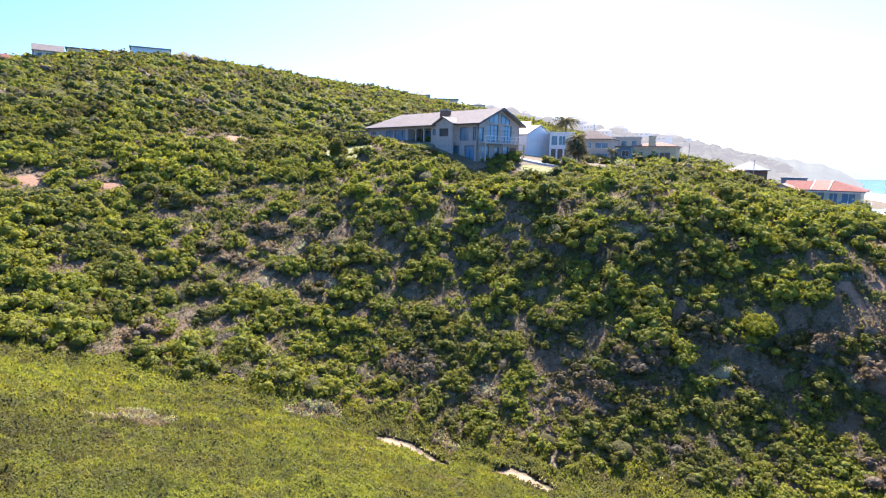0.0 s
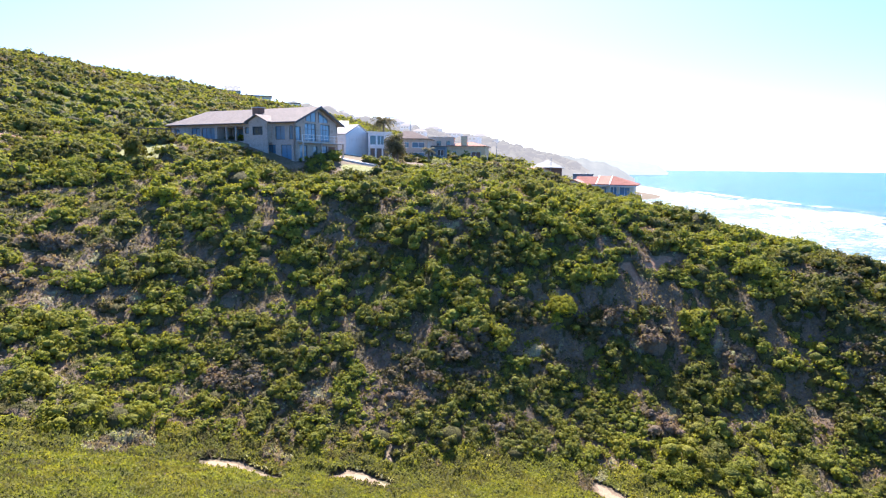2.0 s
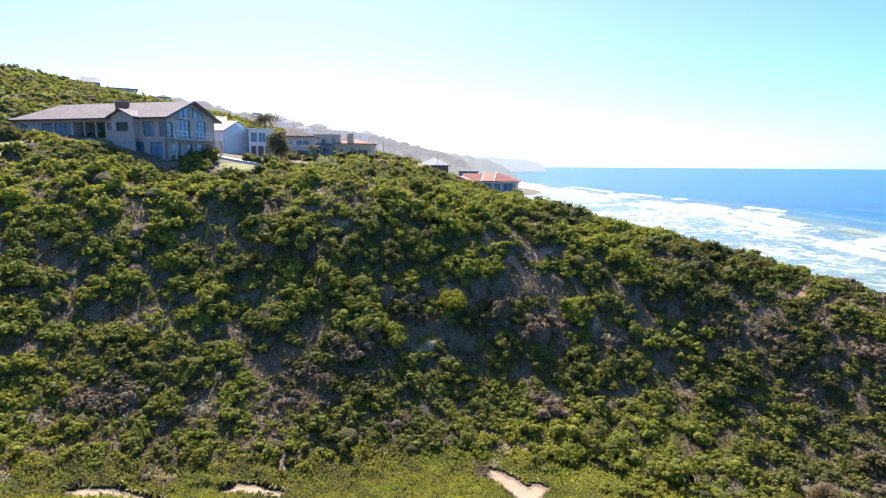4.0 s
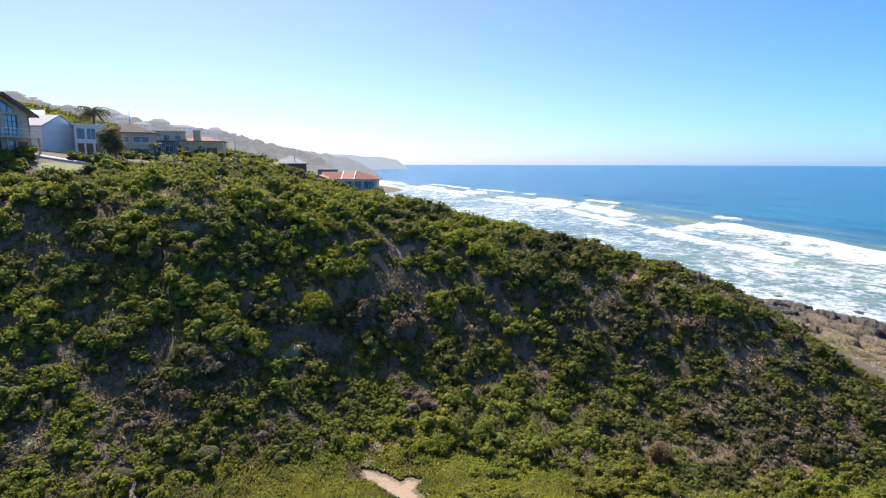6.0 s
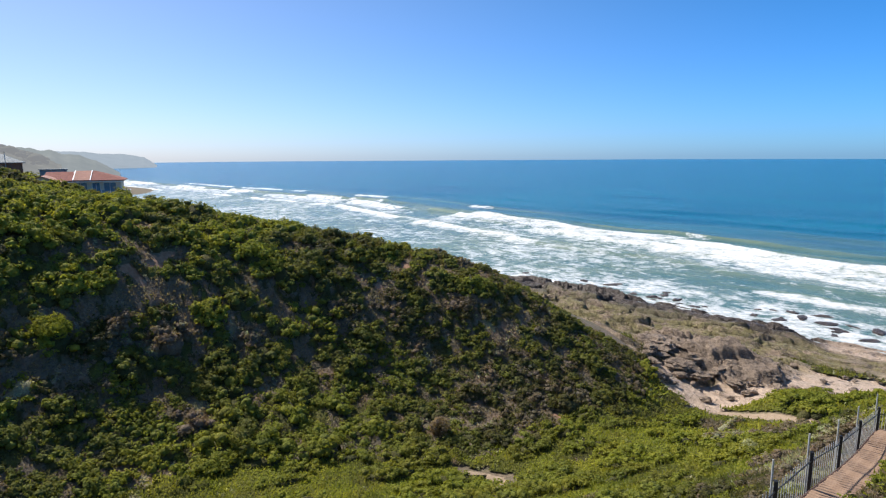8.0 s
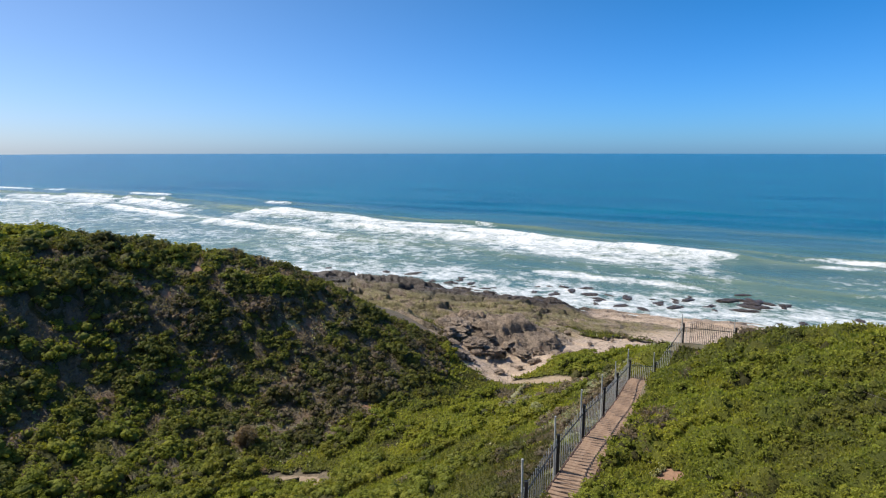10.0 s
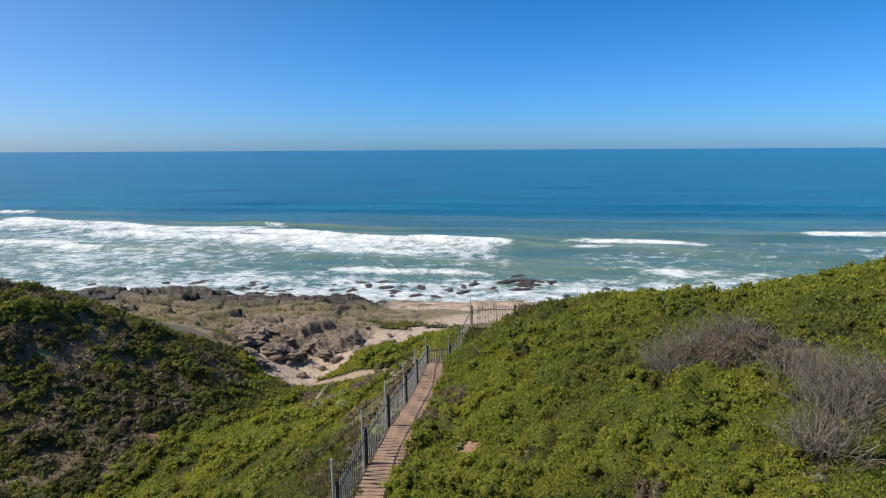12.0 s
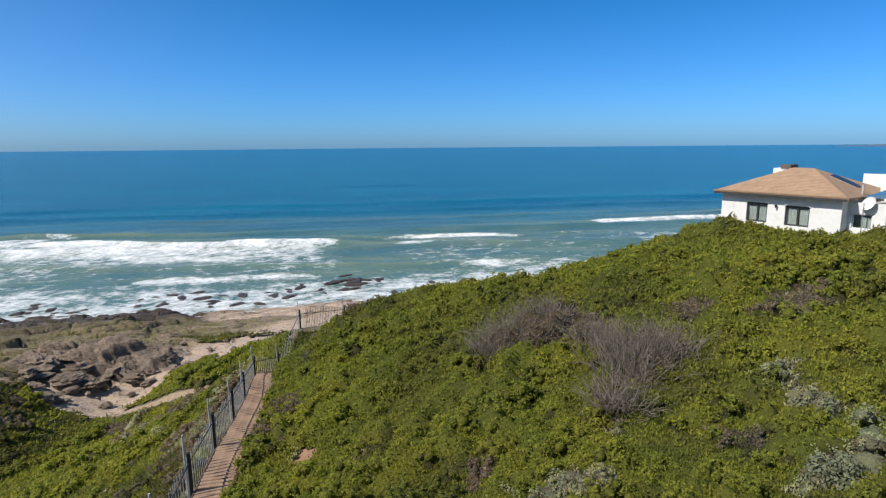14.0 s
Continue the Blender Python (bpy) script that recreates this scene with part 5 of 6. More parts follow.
def simple_house(name, label, at, rz, size, roof, wall, tile, front=(), side=(), rise=1.6, ridge="x", hips=(True, True), over=0.45, frame=None,
                 glass=None, chimney=None, group=""):
    """A plain house: plan size w, d, wall height h. front, side: openings of the front and of the right-hand wall; the rest is closed."""
    w, d, h = size
    frame, glass = frame or white_frame, glass or window_glass
    g = thing(name, pose(*at, 0, 0, rz) @ Matrix.Translation((-w / 2, 0, 0)), label, "house", group)
    facade(g, Matrix.Identity(4), w, h, list(front), wall, frame, glass)
    facade(g, pose(w, 0.304, 0, 0, 0, 90), d - 0.608, h, list(side), wall, frame, glass)
    part("wall", pierced(w, h, 0.3, []), wall, g, at=pose(w, d, 0, 0, 0, 180))
    part("wall", pierced(d - 0.608, h, 0.3, []), wall, g, at=pose(0, d - 0.304, 0, 0, 0, -90))
    roof_parts(g, w, d, h + 0.004, rise, over, tile, roof, ridge, hips=hips)
    if roof != "flat":
        if ridge == "x":
            ends, span = ((pose(0, d, 0, 0, 0, -90), not hips[0]), (pose(w, 0, 0, 0, 0, 90), not hips[1])), d
        else:
            ends, span = ((Matrix.Identity(4), not hips[1]), (pose(w, d, 0, 0, 0, 180), not hips[0])), w
        for m, open_end in ends:
            if open_end:
                gable_wall(g, m, span, h, rise - 0.02, wall)
    if chimney:
        cx, cy, cw, ch = chimney
        c = part("chimney", boxed(cx, cx + cw, cy, cy + cw * 0.8, h, h + ch, bevel=0.02), wall, g)
        part("chimney_cap", boxed(cx - 0.08, cx + cw + 0.08, cy - 0.08, cy + cw * 0.8 + 0.08, h + ch + 0.004, h + ch + 0.12), concrete, c)
    return g


def spot(b, d, z):
    x, y = polar(b, d)
    return x, y, 33.0 + z


# neighbours behind the big house, along the ridge
beige_wall = surface("warm_beige_plaster", (0.56, 0.41, 0.32), (0.68, 0.52, 0.42), 2.5, 0.85, stain=(0.42, 0.32, 0.25), bump=0.15)
metal_roof = ribbed("pale_ribbed_metal", (0.24, 0.25, 0.26), (0.31, 0.32, 0.33))
simple_house("modern_house", "white flat-roofed modern house with two rows of windows", spot(11.35, 112, 0.4), -14, (4.3, 8, 5.3), "flat", white_wall, white_wall,
             front=[(0.3, 1.5, 3.0, 4.8), (1.7, 3.0, 3.0, 4.8), (0.3, 1.3, 0.3, 2.4), (1.5, 2.6, 0.3, 2.4), (2.8, 3.9, 0.3, 2.4)], rise=0.18, over=0.25, frame=white_frame, glass=window_glass)
simple_house("white_house", "white house with pale ribbed metal gable roof", spot(6.6, 112.1, 0.3), -44, (7.0, 8.6, 4.9), "gable", white_wall, metal_roof,
             rise=1.9, ridge="x", hips=(False, False), over=0.12)
simple_house("annex", "low white annex with ribbed metal roof beside the white house", spot(7.0, 122, 0.5), -9, (5.5, 8, 6.6), "gable", white_wall, metal_roof,
             rise=1.5, ridge="x", hips=(False, False), over=0.2)
simple_house("tan_house", "tan plastered house with dark steep roof", spot(14.85, 128, 0.2), -24, (5.8, 8, 5.2), "gable", beige_wall, dark_roof,
             front=[(0.5, 1.5, 3.2, 4.4), (2.2, 5.0, 0.5, 2.1), (2.2, 5.0, 3.2, 4.4)], rise=1.6, ridge="x", hips=(False, True), glass=sky_glass, over=0.5)
simple_house("flat_house", "tan flat-roofed two-storey house", spot(17.15, 146, 0.0), -20, (8.0, 8, 6.3), "flat", beige_wall, beige_wall,
             front=[(1.5, 2.5, 4.4, 5.6), (3.6, 4.7, 4.4, 5.6), (6.0, 7.0, 4.4, 5.6)], rise=0.35, over=0.15, frame=dark_frame)
simple_house("blue_house", "dark blue boarded house with flat roof", spot(17.05, 132, 0.0), -22, (3.9, 5, 3.8), "flat", teal_wall, dark_roof,
             front=[(0.4, 1.2, 1.7, 3.1), (1.9, 3.5, 1.7, 3.1)], rise=0.2, over=0.25)
simple_house("orange_house", "orange plastered house with tall square chimney", spot(20.0, 145, -0.2), -28, (9.4, 8, 4.6), "gable", orange_wall, pink_roof,
             front=[(1.0, 2.0, 2.0, 3.3), (5.8, 8.2, 0.9, 3.2)], rise=1.0, ridge="x", chimney=(3.2, -0.2, 1.5, 2.3), glass=window_glass)
# red-roofed houses lower down towards the sea
RW, RISE = 11.4, 1.5
red_house = simple_house("red_roofed_house", "single-storey house with terracotta hipped roof and sea-facing porch", spot(33.7, 133, -7.5), -40, (RW, 9, 3.4), "hip", cream_wall, red_roof,
             front=[(0.8, 2.6, 0.6, 2.8), (3.4, 5.6, 0.4, 2.8), (6.4, 7.8, 0.6, 2.8), (8.4, 10.6, 0.4, 2.8)], rise=RISE, over=0.8, glass=sky_glass)
# a bleached strip in the front slope between white valley trims
fall = RISE / 4.5
part("roof_strip", slab(bmesh.new(), [(3.4, -0.85, 3.4 - 0.85 * fall + 0.25), (6.2, -0.85, 3.4 - 0.85 * fall + 0.25), (6.2, 4.4, 3.4 + 4.4 * fall + 0.25), (3.4, 4.4, 3.4 + 4.4 * fall + 0.25)], 0.06), pink_roof, red_house, "sun-bleached tiles")
for xx in (3.3, 6.2):
    part("roof_trim", slab(bmesh.new(), [(xx, -0.9, 3.4 - 0.9 * fall + 0.32), (xx + 0.16, -0.9, 3.4 - 0.9 * fall + 0.32), (xx + 0.16, 4.45, 3.4 + 4.45 * fall + 0.32), (xx, 4.45, 3.4 + 4.45 * fall + 0.32)], 0.12), white_frame, red_house, "white roof trim")
part("gutter", boxed(-0.8, RW + 0.8, -0.95, -0.83, 2.95, 3.1), white_frame, red_house, "white gutter")
# glazed porch along the front and the seaward end
part("porch_floor", boxed(2.0, RW + 1.8, -2.2, -0.004, -2.5, 0.35), cream_wall, red_house)
part("porch_rail", boxed(RW + 1.7, RW + 1.76, -2.15, -0.05, 0.4, 1.35), sky_glass, red_house, "glass balustrade")
part("porch_rail", boxed(2.1, RW + 1.7, -2.2, -2.14, 0.4, 1.35), sky_glass, red_house, "glass balustrade")
for k in range(8):
    part("porch_post", boxed(2.1 + 1.5 * k, 2.22 + 1.5 * k, -2.28, -2.21, 0.35, 1.45), white_frame, red_house)
simple_house("red_roofed_wing", "wing with sun-bleached terracotta gable roof", spot(30.5, 129, -7.0), -36, (6.2, 8, 2.5), "gable", cream_wall, pink_roof,
             front=[(1.0, 2.4, 0.9, 2.1)], rise=1.2, ridge="y", hips=(False, False), over=0.4)
simple_house("red_roofed_annex", "low annex with sun-bleached terracotta roof beside the red-roofed house", spot(31.9, 137, -7.3), -38, (5.0, 8, 3.2), "gable", cream_wall, red_roof,
             rise=1.3, ridge="x", hips=(False, False), over=0.5)
simple_house("gable_cottage", "small brown-roofed cottage behind the scrub", spot(27.6, 126, -5.0), -8, (6.5, 9, 2.6), "gable", cream_wall, pink_roof,
             rise=1.6, ridge="y", hips=(False, False), over=0.35)
simple_house("blue_roofed_house", "brick house with blue-grey hipped roof", spot(27.9, 150, -6.2), -30, (7.6, 8, 5.6), "hip", brick_wall, blue_roof, rise=1.7, over=0.6)
simple_house("blue_shed", "small blue boarded house among bushes", spot(31.4, 152, -7.0), -30, (5.0, 5, 4.6), "flat", teal_wall, blue_roof,
             front=[(0.8, 2.0, 2.4, 3.8), (2.8, 4.2, 2.4, 3.8)], rise=0.2, over=0.2)


# houses on the skyline of the upper hill
blue_wall_far = surface("blue_grey_plaster", (0.30, 0.36, 0.42), (0.40, 0.46, 0.52), 3.0, 0.85, bump=0.15)
for b, d, z, w, h, wall, tile, kind, label in (
        (-34.0, 204, -0.2, 7, 3.0, cream_wall, grey_roof, "gable", "grey gabled house on the hilltop"),
        (-30.4, 208, -1.4, 17, 3.6, cream_wall, dark_roof, "flat", "long low house with dark flat roof on the hilltop"),
        (-26.6, 208, -0.6, 11, 4.2, white_wall, blue_roof, "flat", "long white flat-roofed house on the hilltop"),
        (-24.0, 214, -0.8, 7, 3.4, white_wall, grey_roof, "hip", "white house with grey roof on the hilltop"),
        (-22.2, 216, -1.0, 7, 3.2, white_wall, grey_roof, "hip", "white house with grey roof on the hilltop"),
        (-2.2, 236, -1.0, 5, 4.0, blue_wall_far, blue_roof, "gable", "blue-grey gabled house on the hilltop"),
        (0.1, 240, -0.3, 9, 3.2, cream_wall, dark_roof, "flat", "low dark flat-roofed house on the hilltop"),
        (2.9, 246, -0.4, 7.5, 3.0, white_wall, grey_roof, "flat", "long low pale house on the hilltop"),
        (-37.4, 203, -1.2, 12, 3.0, cream_wall, red_roof, "hip", "house with red-brown roof on the hilltop")):
    hx, hy = polar(b, d)
    simple_house("hilltop_house", label, (hx, hy, float(land(hx, hy)) + z), -b, (w, 7, h), kind, wall, tile,
                 front=[(w * 0.12, w * 0.3, 1.0, 2.4), (w * 0.42, w * 0.6, 1.0, 2.4), (w * 0.7, w * 0.9, 1.0, 2.4)], rise=0.3 if kind == "flat" else 2.0,
                 hips=(kind == "hip", kind == "hip"), group="houses on the hilltop")


# ---------------------------------------------------------------- the white house beyond the mound
solar_blue = surface("dark_solar_glass", (0.010, 0.014, 0.03), (0.016, 0.022, 0.045), 3.0, 0.3)


def drape(g, x0, x1, y, z0, z1):
    """A pleated curtain."""
    n = 17
    xs = np.linspace(x0, x1, n)
    ys = y + 0.03 * np.sin(np.arange(n) * 1.9)
    bm = bmesh.new()
    rows = [[bm.verts.new((float(a), float(b) + t, z)) for a, b in zip(xs, ys)] for t, z in ((0, z0), (0, z1), (0.01, z1), (0.01, z0))]
    for r0, r1 in zip(rows, rows[1:] + rows[:1]):
        for i in range(n - 1):
            bm.faces.new((r0[i], r0[i + 1], r1[i + 1], r1[i]))
    bmesh.ops.recalc_face_normals(bm, faces=bm.faces)
    part("curtain", bm, curtain, g, "pale curtain")


def dune_house():
    g = thing("dune_house", pose(25.7, -45.2, 24.6, 0, 0, 180), "white plastered house with tan tiled hipped roof among dune scrub", "house")
    W, D, Hh = 8.7, 7.2, 4.55
    z0 = 2.2
    holes = [(2.05, 3.65, z0, 3.72), (4.95, 6.65, z0 - 0.05, 3.66)]
    part("wall", pierced(W, Hh, 0.3, holes), white_wall, g)
    for h in holes:
        glazing(g, Matrix.Identity(4), h, dark_frame, clear_glass, 1, bar=0.12)
        for c0, c1 in ((0.06, 0.44), (0.56, 0.92)):
            drape(g, h[0] + (h[1] - h[0]) * c0, h[0] + (h[1] - h[0]) * c1, 0.24, h[2] + 0.02, h[3] - 0.1)
        # shallow arched moulding over the window
        bm = bmesh.new()
        for k in range(8):
            a0, a1 = -0.5 + k / 8, -0.5 + (k + 1) / 8
            c, half = (h[0] + h[1]) / 2, (h[1] - h[0]) * 1.06
            rod(bm, (c + a0 * half, -0.05, h[3] + 0.22 - 0.95 * a0 * a0), (c + a1 * half, -0.05, h[3] + 0.22 - 0.95 * a1 * a1), 0.035, sides=5)
        part("moulding", bm, white_wall, g)
    part("wall", pierced(D - 0.61, Hh, 0.3, []), white_wall, g, at=pose(W, 0.304, 0, 0, 0, 90))
    part("wall", pierced(W, Hh, 0.3, []), white_wall, g, at=pose(W, D, 0, 0, 0, 180))
    part("wall", pierced(D - 0.61, Hh, 0.3, []), white_wall, g, at=pose(0, D - 0.304, 0, 0, 0, -90))
    roof_parts(g, W, D, Hh + 0.004, 1.6, 0.5, brown_roof, "hip")
    part("gutter", boxed(-0.45, W + 0.45, -0.57, -0.506, Hh - 0.27, Hh - 0.12), dark_frame, g, "dark timber eaves board")
    # half-round tile ends along the eaves
    bm = rod(bmesh.new(), (0, -0.1, 0), (0, 0.25, 0.06), 0.07, sides=6)
    tile_end = part("eave_tile", bm, brown_roof, g, at=Matrix.Translation((-0.4, -0.49, Hh - 0.06)))
    for k in range(1, 57):
        again(tile_end, g, Matrix.Translation((-0.4 + k * 0.168, -0.49, Hh - 0.06)))
    # wall lamp
    bm = rod(bmesh.new(), (4.32, -0.02, 3.62), (4.32, -0.16, 3.62), 0.03)
    rod(bm, (4.32, -0.16, 3.42), (4.32, -0.16, 3.66), 0.05, 0.09)
    part("wall_lamp", bm, black_metal, g)
    # chimney behind, with a white block and dark cap
    c = part("chimney", boxed(1.4, 2.6, 5.0, 6.0, 4.7, 6.2), white_wall, g)
    part("chimney_cap", boxed(2.0, 2.8, 4.9, 6.1, 6.204, 6.5), dark_roof, c)
    # panel on the right-hand roof slope
    p = part("solar_panel", boxed(0, 1.9, 0, 0.9, 0, 0.06), solar_blue, g, "dark blue solar panel", at=pose(6.4, 3.4, 5.82, 0, 24, 4))
    part("panel_frame", boxed(-0.05, 1.95, -0.05, 0.95, -0.05, -0.004), steel, p)
    # flat-roofed wing set back to the side
    wing = pose(W + 0.004, 0.9, 0)
    holes = [(0.3, 1.5, 2.3, 3.35), (2.3, 3.6, 2.2, 3.2)]
    facade(g, wing, 9.0, 4.15, holes, white_wall, white_frame, clear_glass, 0.25)
    for h in holes:
        drape(g, W + h[0] + 0.1, W + h[1] - 0.1, 1.12, h[2] + 0.02, h[3] - 0.05)
    part("wing_roof", boxed(W + 0.004, W + 9.0, 1.154, 9.0, 3.85, 4.0), concrete, g)
    part("wall", boxed(W + 0.304, W + 9.0, 5.4, 5.7, 0.0, 5.35), white_wall, g)
    part("parapet", boxed(W - 1.6, W + 9.0, 7.4, 7.7, 3.0, 5.85), white_wall, g)
    part("chimney", boxed(W + 1.9, W + 2.8, 6.4, 7.2, 4.0, 6.3), white_wall, g)
    part("chimney_cap", boxed(W + 1.8, W + 2.9, 6.3, 7.3, 6.304, 6.5), dark_roof, g)
    part("canopy", slab(bmesh.new(), [(W + 0.7, 1.6, 4.55), (W + 5.5, 1.6, 4.5), (W + 6.0, 5.0, 5.3), (W + 1.4, 5.0, 5.1)], 0.06), sky_glass, g, "blue-grey glazed canopy")
    # dish on a short mast
    bm = bmesh.new()
    bmesh.ops.create_uvsphere(bm, u_segments=20, v_segments=12, radius=0.72)
    bmesh.ops.delete(bm, geom=[v for v in bm.verts if v.co.z > -0.38], context="VERTS")
    part("dish", bm, white_frame, g, "white satellite dish", at=pose(W + 1.05, 0.35, 4.4, 62, 0, -25))
    part("dish_mast", rod(bmesh.new(), (W + 1.05, 0.6, 1.5), (W + 1.05, 0.6, 4.2), 0.035), steel, g)
    part("flue", rod(bmesh.new(), (W + 0.25, 2.4, 3.9), (W + 0.25, 2.4, 5.3), 0.07), concrete, g)
    return g


dune_house()

# ---------------------------------------------------------------- rock shelf on the shore
rock_mat = rock_material()
cell = 0.3
gx, gy = np.meshgrid(np.arange(52, 172, cell), np.arange(-82, 108, cell))
out = from_shore(gx, gy)
base = land(gx, gy)
mask = rockiness(gx, gy) * (out < 9)
au, av = offshore(gx, gy), alongshore(gx, gy)


def blocks(pu, pv, size_u, size_v, seed):
    """Broken blocks: for each place its block's own number from 0 to 1, its tilt, and the width to the nearest joint."""
    pu = pu / size_u + (fuzz(pu, pv, size_u * 2.0, seed + 5, 2) - 0.5) * 1.2
    pv = pv / size_v + (fuzz(pu * size_u, pv, size_v * 2.0, seed + 6, 2) - 0.5) * 1.2
    iu, iv = np.floor(pu), np.floor(pv)
    first = np.full(pu.shape, 9.0)
    second = np.full(pu.shape, 9.0)
    number = np.zeros(pu.shape)
    lean = np.zeros(pu.shape)
    for du in (-1, 0, 1):
        for dv in (-1, 0, 1):
            cu, cv = iu + du, iv + dv
            ou, ov = pu - cu - lattice(seed, cu, cv), pv - cv - lattice(seed + 1, cu, cv)
            dist = np.hypot(ou, ov)
            nearer = dist < first
            second = np.where(nearer, first, np.minimum(second, dist))
            number = np.where(nearer, lattice(seed + 2, cu, cv), number)
            lean = np.where(nearer, ou * (lattice(seed + 3, cu, cv) - 0.7) + ov * (lattice(seed + 4, cu, cv) - 0.5), lean)
            first = np.where(nearer, dist, first)
    return number, lean, second - first


big, big_lean, big_joint = blocks(au, av, 2.6, 8.5, 81)
small, small_lean, small_joint = blocks(au, av, 1.0, 2.6, 85)
bearing = np.degrees(np.arctan2(gx, gy))
inland = np.hypot(gx, gy) - shelf_edge(bearing)          # metres out from the inner edge of the bare rock
mouth = step(84, 87, bearing)
# layered bluffs with undercut faces: bearing, distance, radius, height
BLUFFS = ((88.2, 89, 3.6, 2.2), (91.2, 85.5, 3.8, 2.0), (93.2, 84, 4.2, 2.6), (95.0, 83.5, 3.4, 2.6), (89.6, 79.5, 2.4, 1.2), (86.4, 85, 2.4, 1.3), (97.4, 86, 2.2, 0.9))
bluff = np.zeros(gx.shape)
for b, d, r, high in BLUFFS:
    cx, cy = polar(b, d)
    inner = 1.25 - np.hypot(gx - cx, gy - cy) / r + 0.7 * (fuzz(gx, gy, 2.6, 94, 3) - 0.5)
    bluff = np.maximum(bluff, high * (0.42 * step(0.16, 0.24, inner) + 0.33 * step(0.42, 0.5, inner) + 0.25 * step(0.7, 0.85, inner)))
sheltered = step(15, 9, inland + 5 * (fuzz(gx, gy, 5, 99, 3) - 0.5)) * mouth      # the sandy hollow under the bluffs
lift = 1.2 * np.round(big * 4) / 4 + 0.9 * big_lean + 0.3 * small + 0.2 * small_lean
lift = lift * (1 + 0.5 * step(-46, -36, out) * step(4, -4, out)) - 1.3 * step(0.14, 0.03, big_joint) - 0.35 * step(0.12, 0.03, small_joint)
lift = lift * (1 - 0.7 * step(97, 101, bearing)) * (1 - 0.8 * sheltered) + 0.35 * sheltered + bluff
z = base - 0.75 + lift * step(0.0, 0.5, mask) + 0.14 * fuzz(gx, gy, 0.8, 95, 2) + step(-26, -4, out) * (1.0 * fuzz(gx, gy, 5, 96, 3) - 0.2) - step(-2, 9, out) * 2.2
z = np.where(mask > 0.03, z, base - 1.0)
quads = grid_faces(gx.shape[1], gx.shape[0])
quads = quads[(mask.ravel()[quads] > 0.03).sum(1) >= 3]
used, back = np.unique(quads, return_inverse=True)
xr, yr, zr, outr, bear, inr, bluff_r = (v.ravel()[used] for v in (gx, gy, z, out, bearing, inland, bluff))
beach = step(99, 102, bear) * step(-15, -9, outr)
wet = step(-22, -9, outr - 9 * step(97, 103, bear) + 14 * (fuzz(xr, yr, 9, 97) - 0.5)) * (1 - 0.6 * beach)
pale = np.maximum(step(84.5, 87, bear) * step(14 + 6 * step(96, 98, bear), 7, inr + 6 * (fuzz(xr, yr, 5, 98) - 0.5)), beach) * step(0.9, 0.3, bluff_r)
moss = step(-50, -42, outr) * step(-6, -14, outr) * (1 - beach) * (1 - pale) * step(0.8, 0.2, bluff_r)
shelf = mesh_ob("rock_shelf", np.stack([xr, yr, zr], 1), back.reshape(quads.shape), [rock_mat], smooth=False, floats={"wet": wet, "pale": pale, "moss": moss})
tagged(shelf, "stepped brown and ochre rock shelf along the sea", "rocks", kind="structure")


def lump(seed, flat=0.55, rough=0.45, fine=3):
    """A weathered block: broken facets in layers."""
    rng = random.Random(seed)
    bm = bmesh.new()
    bmesh.ops.create_icosphere(bm, subdivisions=fine, radius=1.0)
    shift = Vector((rng.uniform(-9, 9), rng.uniform(-9, 9), rng.uniform(-9, 9)))
    for vert in bm.verts:
        p = vert.co.copy()
        k = 1 + rough * noise.fractal(p * 1.1 + shift, 1.0, 2.0, 4) + 0.18 * noise.cell(p * 2.2 + shift)
        q = p * k
        q.z = round(q.z / 0.3) * 0.3 * 0.85 + q.z * 0.15
        q.x, q.y = q.x * (1 - 0.16 * (round(q.z / 0.3) % 2)), q.y * (1 - 0.16 * (round(q.z / 0.3) % 2))
        vert.co = Vector((q.x, q.y, q.z * flat))
    return bm


def rock_thing(name, label, x, y, z, size, seed, group, wet=0.0, pale=0.0, stretch=1.5, fine=3):
    bm = lump(seed, fine=fine)
    me = bpy.data.meshes.new(name)
    bm.to_mesh(me)
    bm.free()
    me.materials.append(rock_mat)
    for key, value in (("wet", wet), ("pale", pale), ("moss", 0.0)):
        me.attributes.new(key, "FLOAT", "POINT").data.foreach_set("value", np.full(len(me.vertices), value, dtype=np.float32))
    ob = new(name, me)
    ob.matrix_world = pose(x, y, z, 0, 0, seed * 37 % 180) @ Matrix.Diagonal((size * stretch, size, size * (0.55 if wet else 1.0), 1))
    return tagged(ob, label, "rock", group)


# crags at the mouth of the gully
for k, (b, d, size) in enumerate(((87, 84, 3.0), (88.5, 86, 2.9), (90, 82, 2.3), (91.5, 84, 2.7), (93, 82.5, 3.1), (94.6, 84, 3.0), (95.8, 82, 2.1), (89, 78, 1.7), (91, 77.5, 1.5), (86.3, 80, 1.6),
                                  (94, 78, 1.5), (92.5, 88, 2.0), (88, 91, 1.8), (96.5, 87, 1.5))):
    x, y = polar(b, d)
    rock_thing("crag", "weathered brown sandstone crag on the shore", x, y, float(land(x, y)) + 0.5 + size * 0.1, size * 0.6, 200 + k, "shore crags", 0.0, 0.05, fine=4)
rng = random.Random(31)
for k in range(60):
    b, d = rng.uniform(85.5, 103), rng.uniform(72, 93)
    d = max(d, float(shelf_edge(b)) + 2.0)
    x, y = polar(b, d)
    size = rng.uniform(0.3, 1.0) * (0.7 if b > 97 else 1.0)
    rock_thing("crag", "small broken sandstone crag on the shore", x, y, float(land(x, y)) + size * 0.1, size, 240 + k, "shore crags", 0.0, 0.3 if d < shelf_edge(b) + 6 else 0.0, rng.uniform(1.0, 1.8))
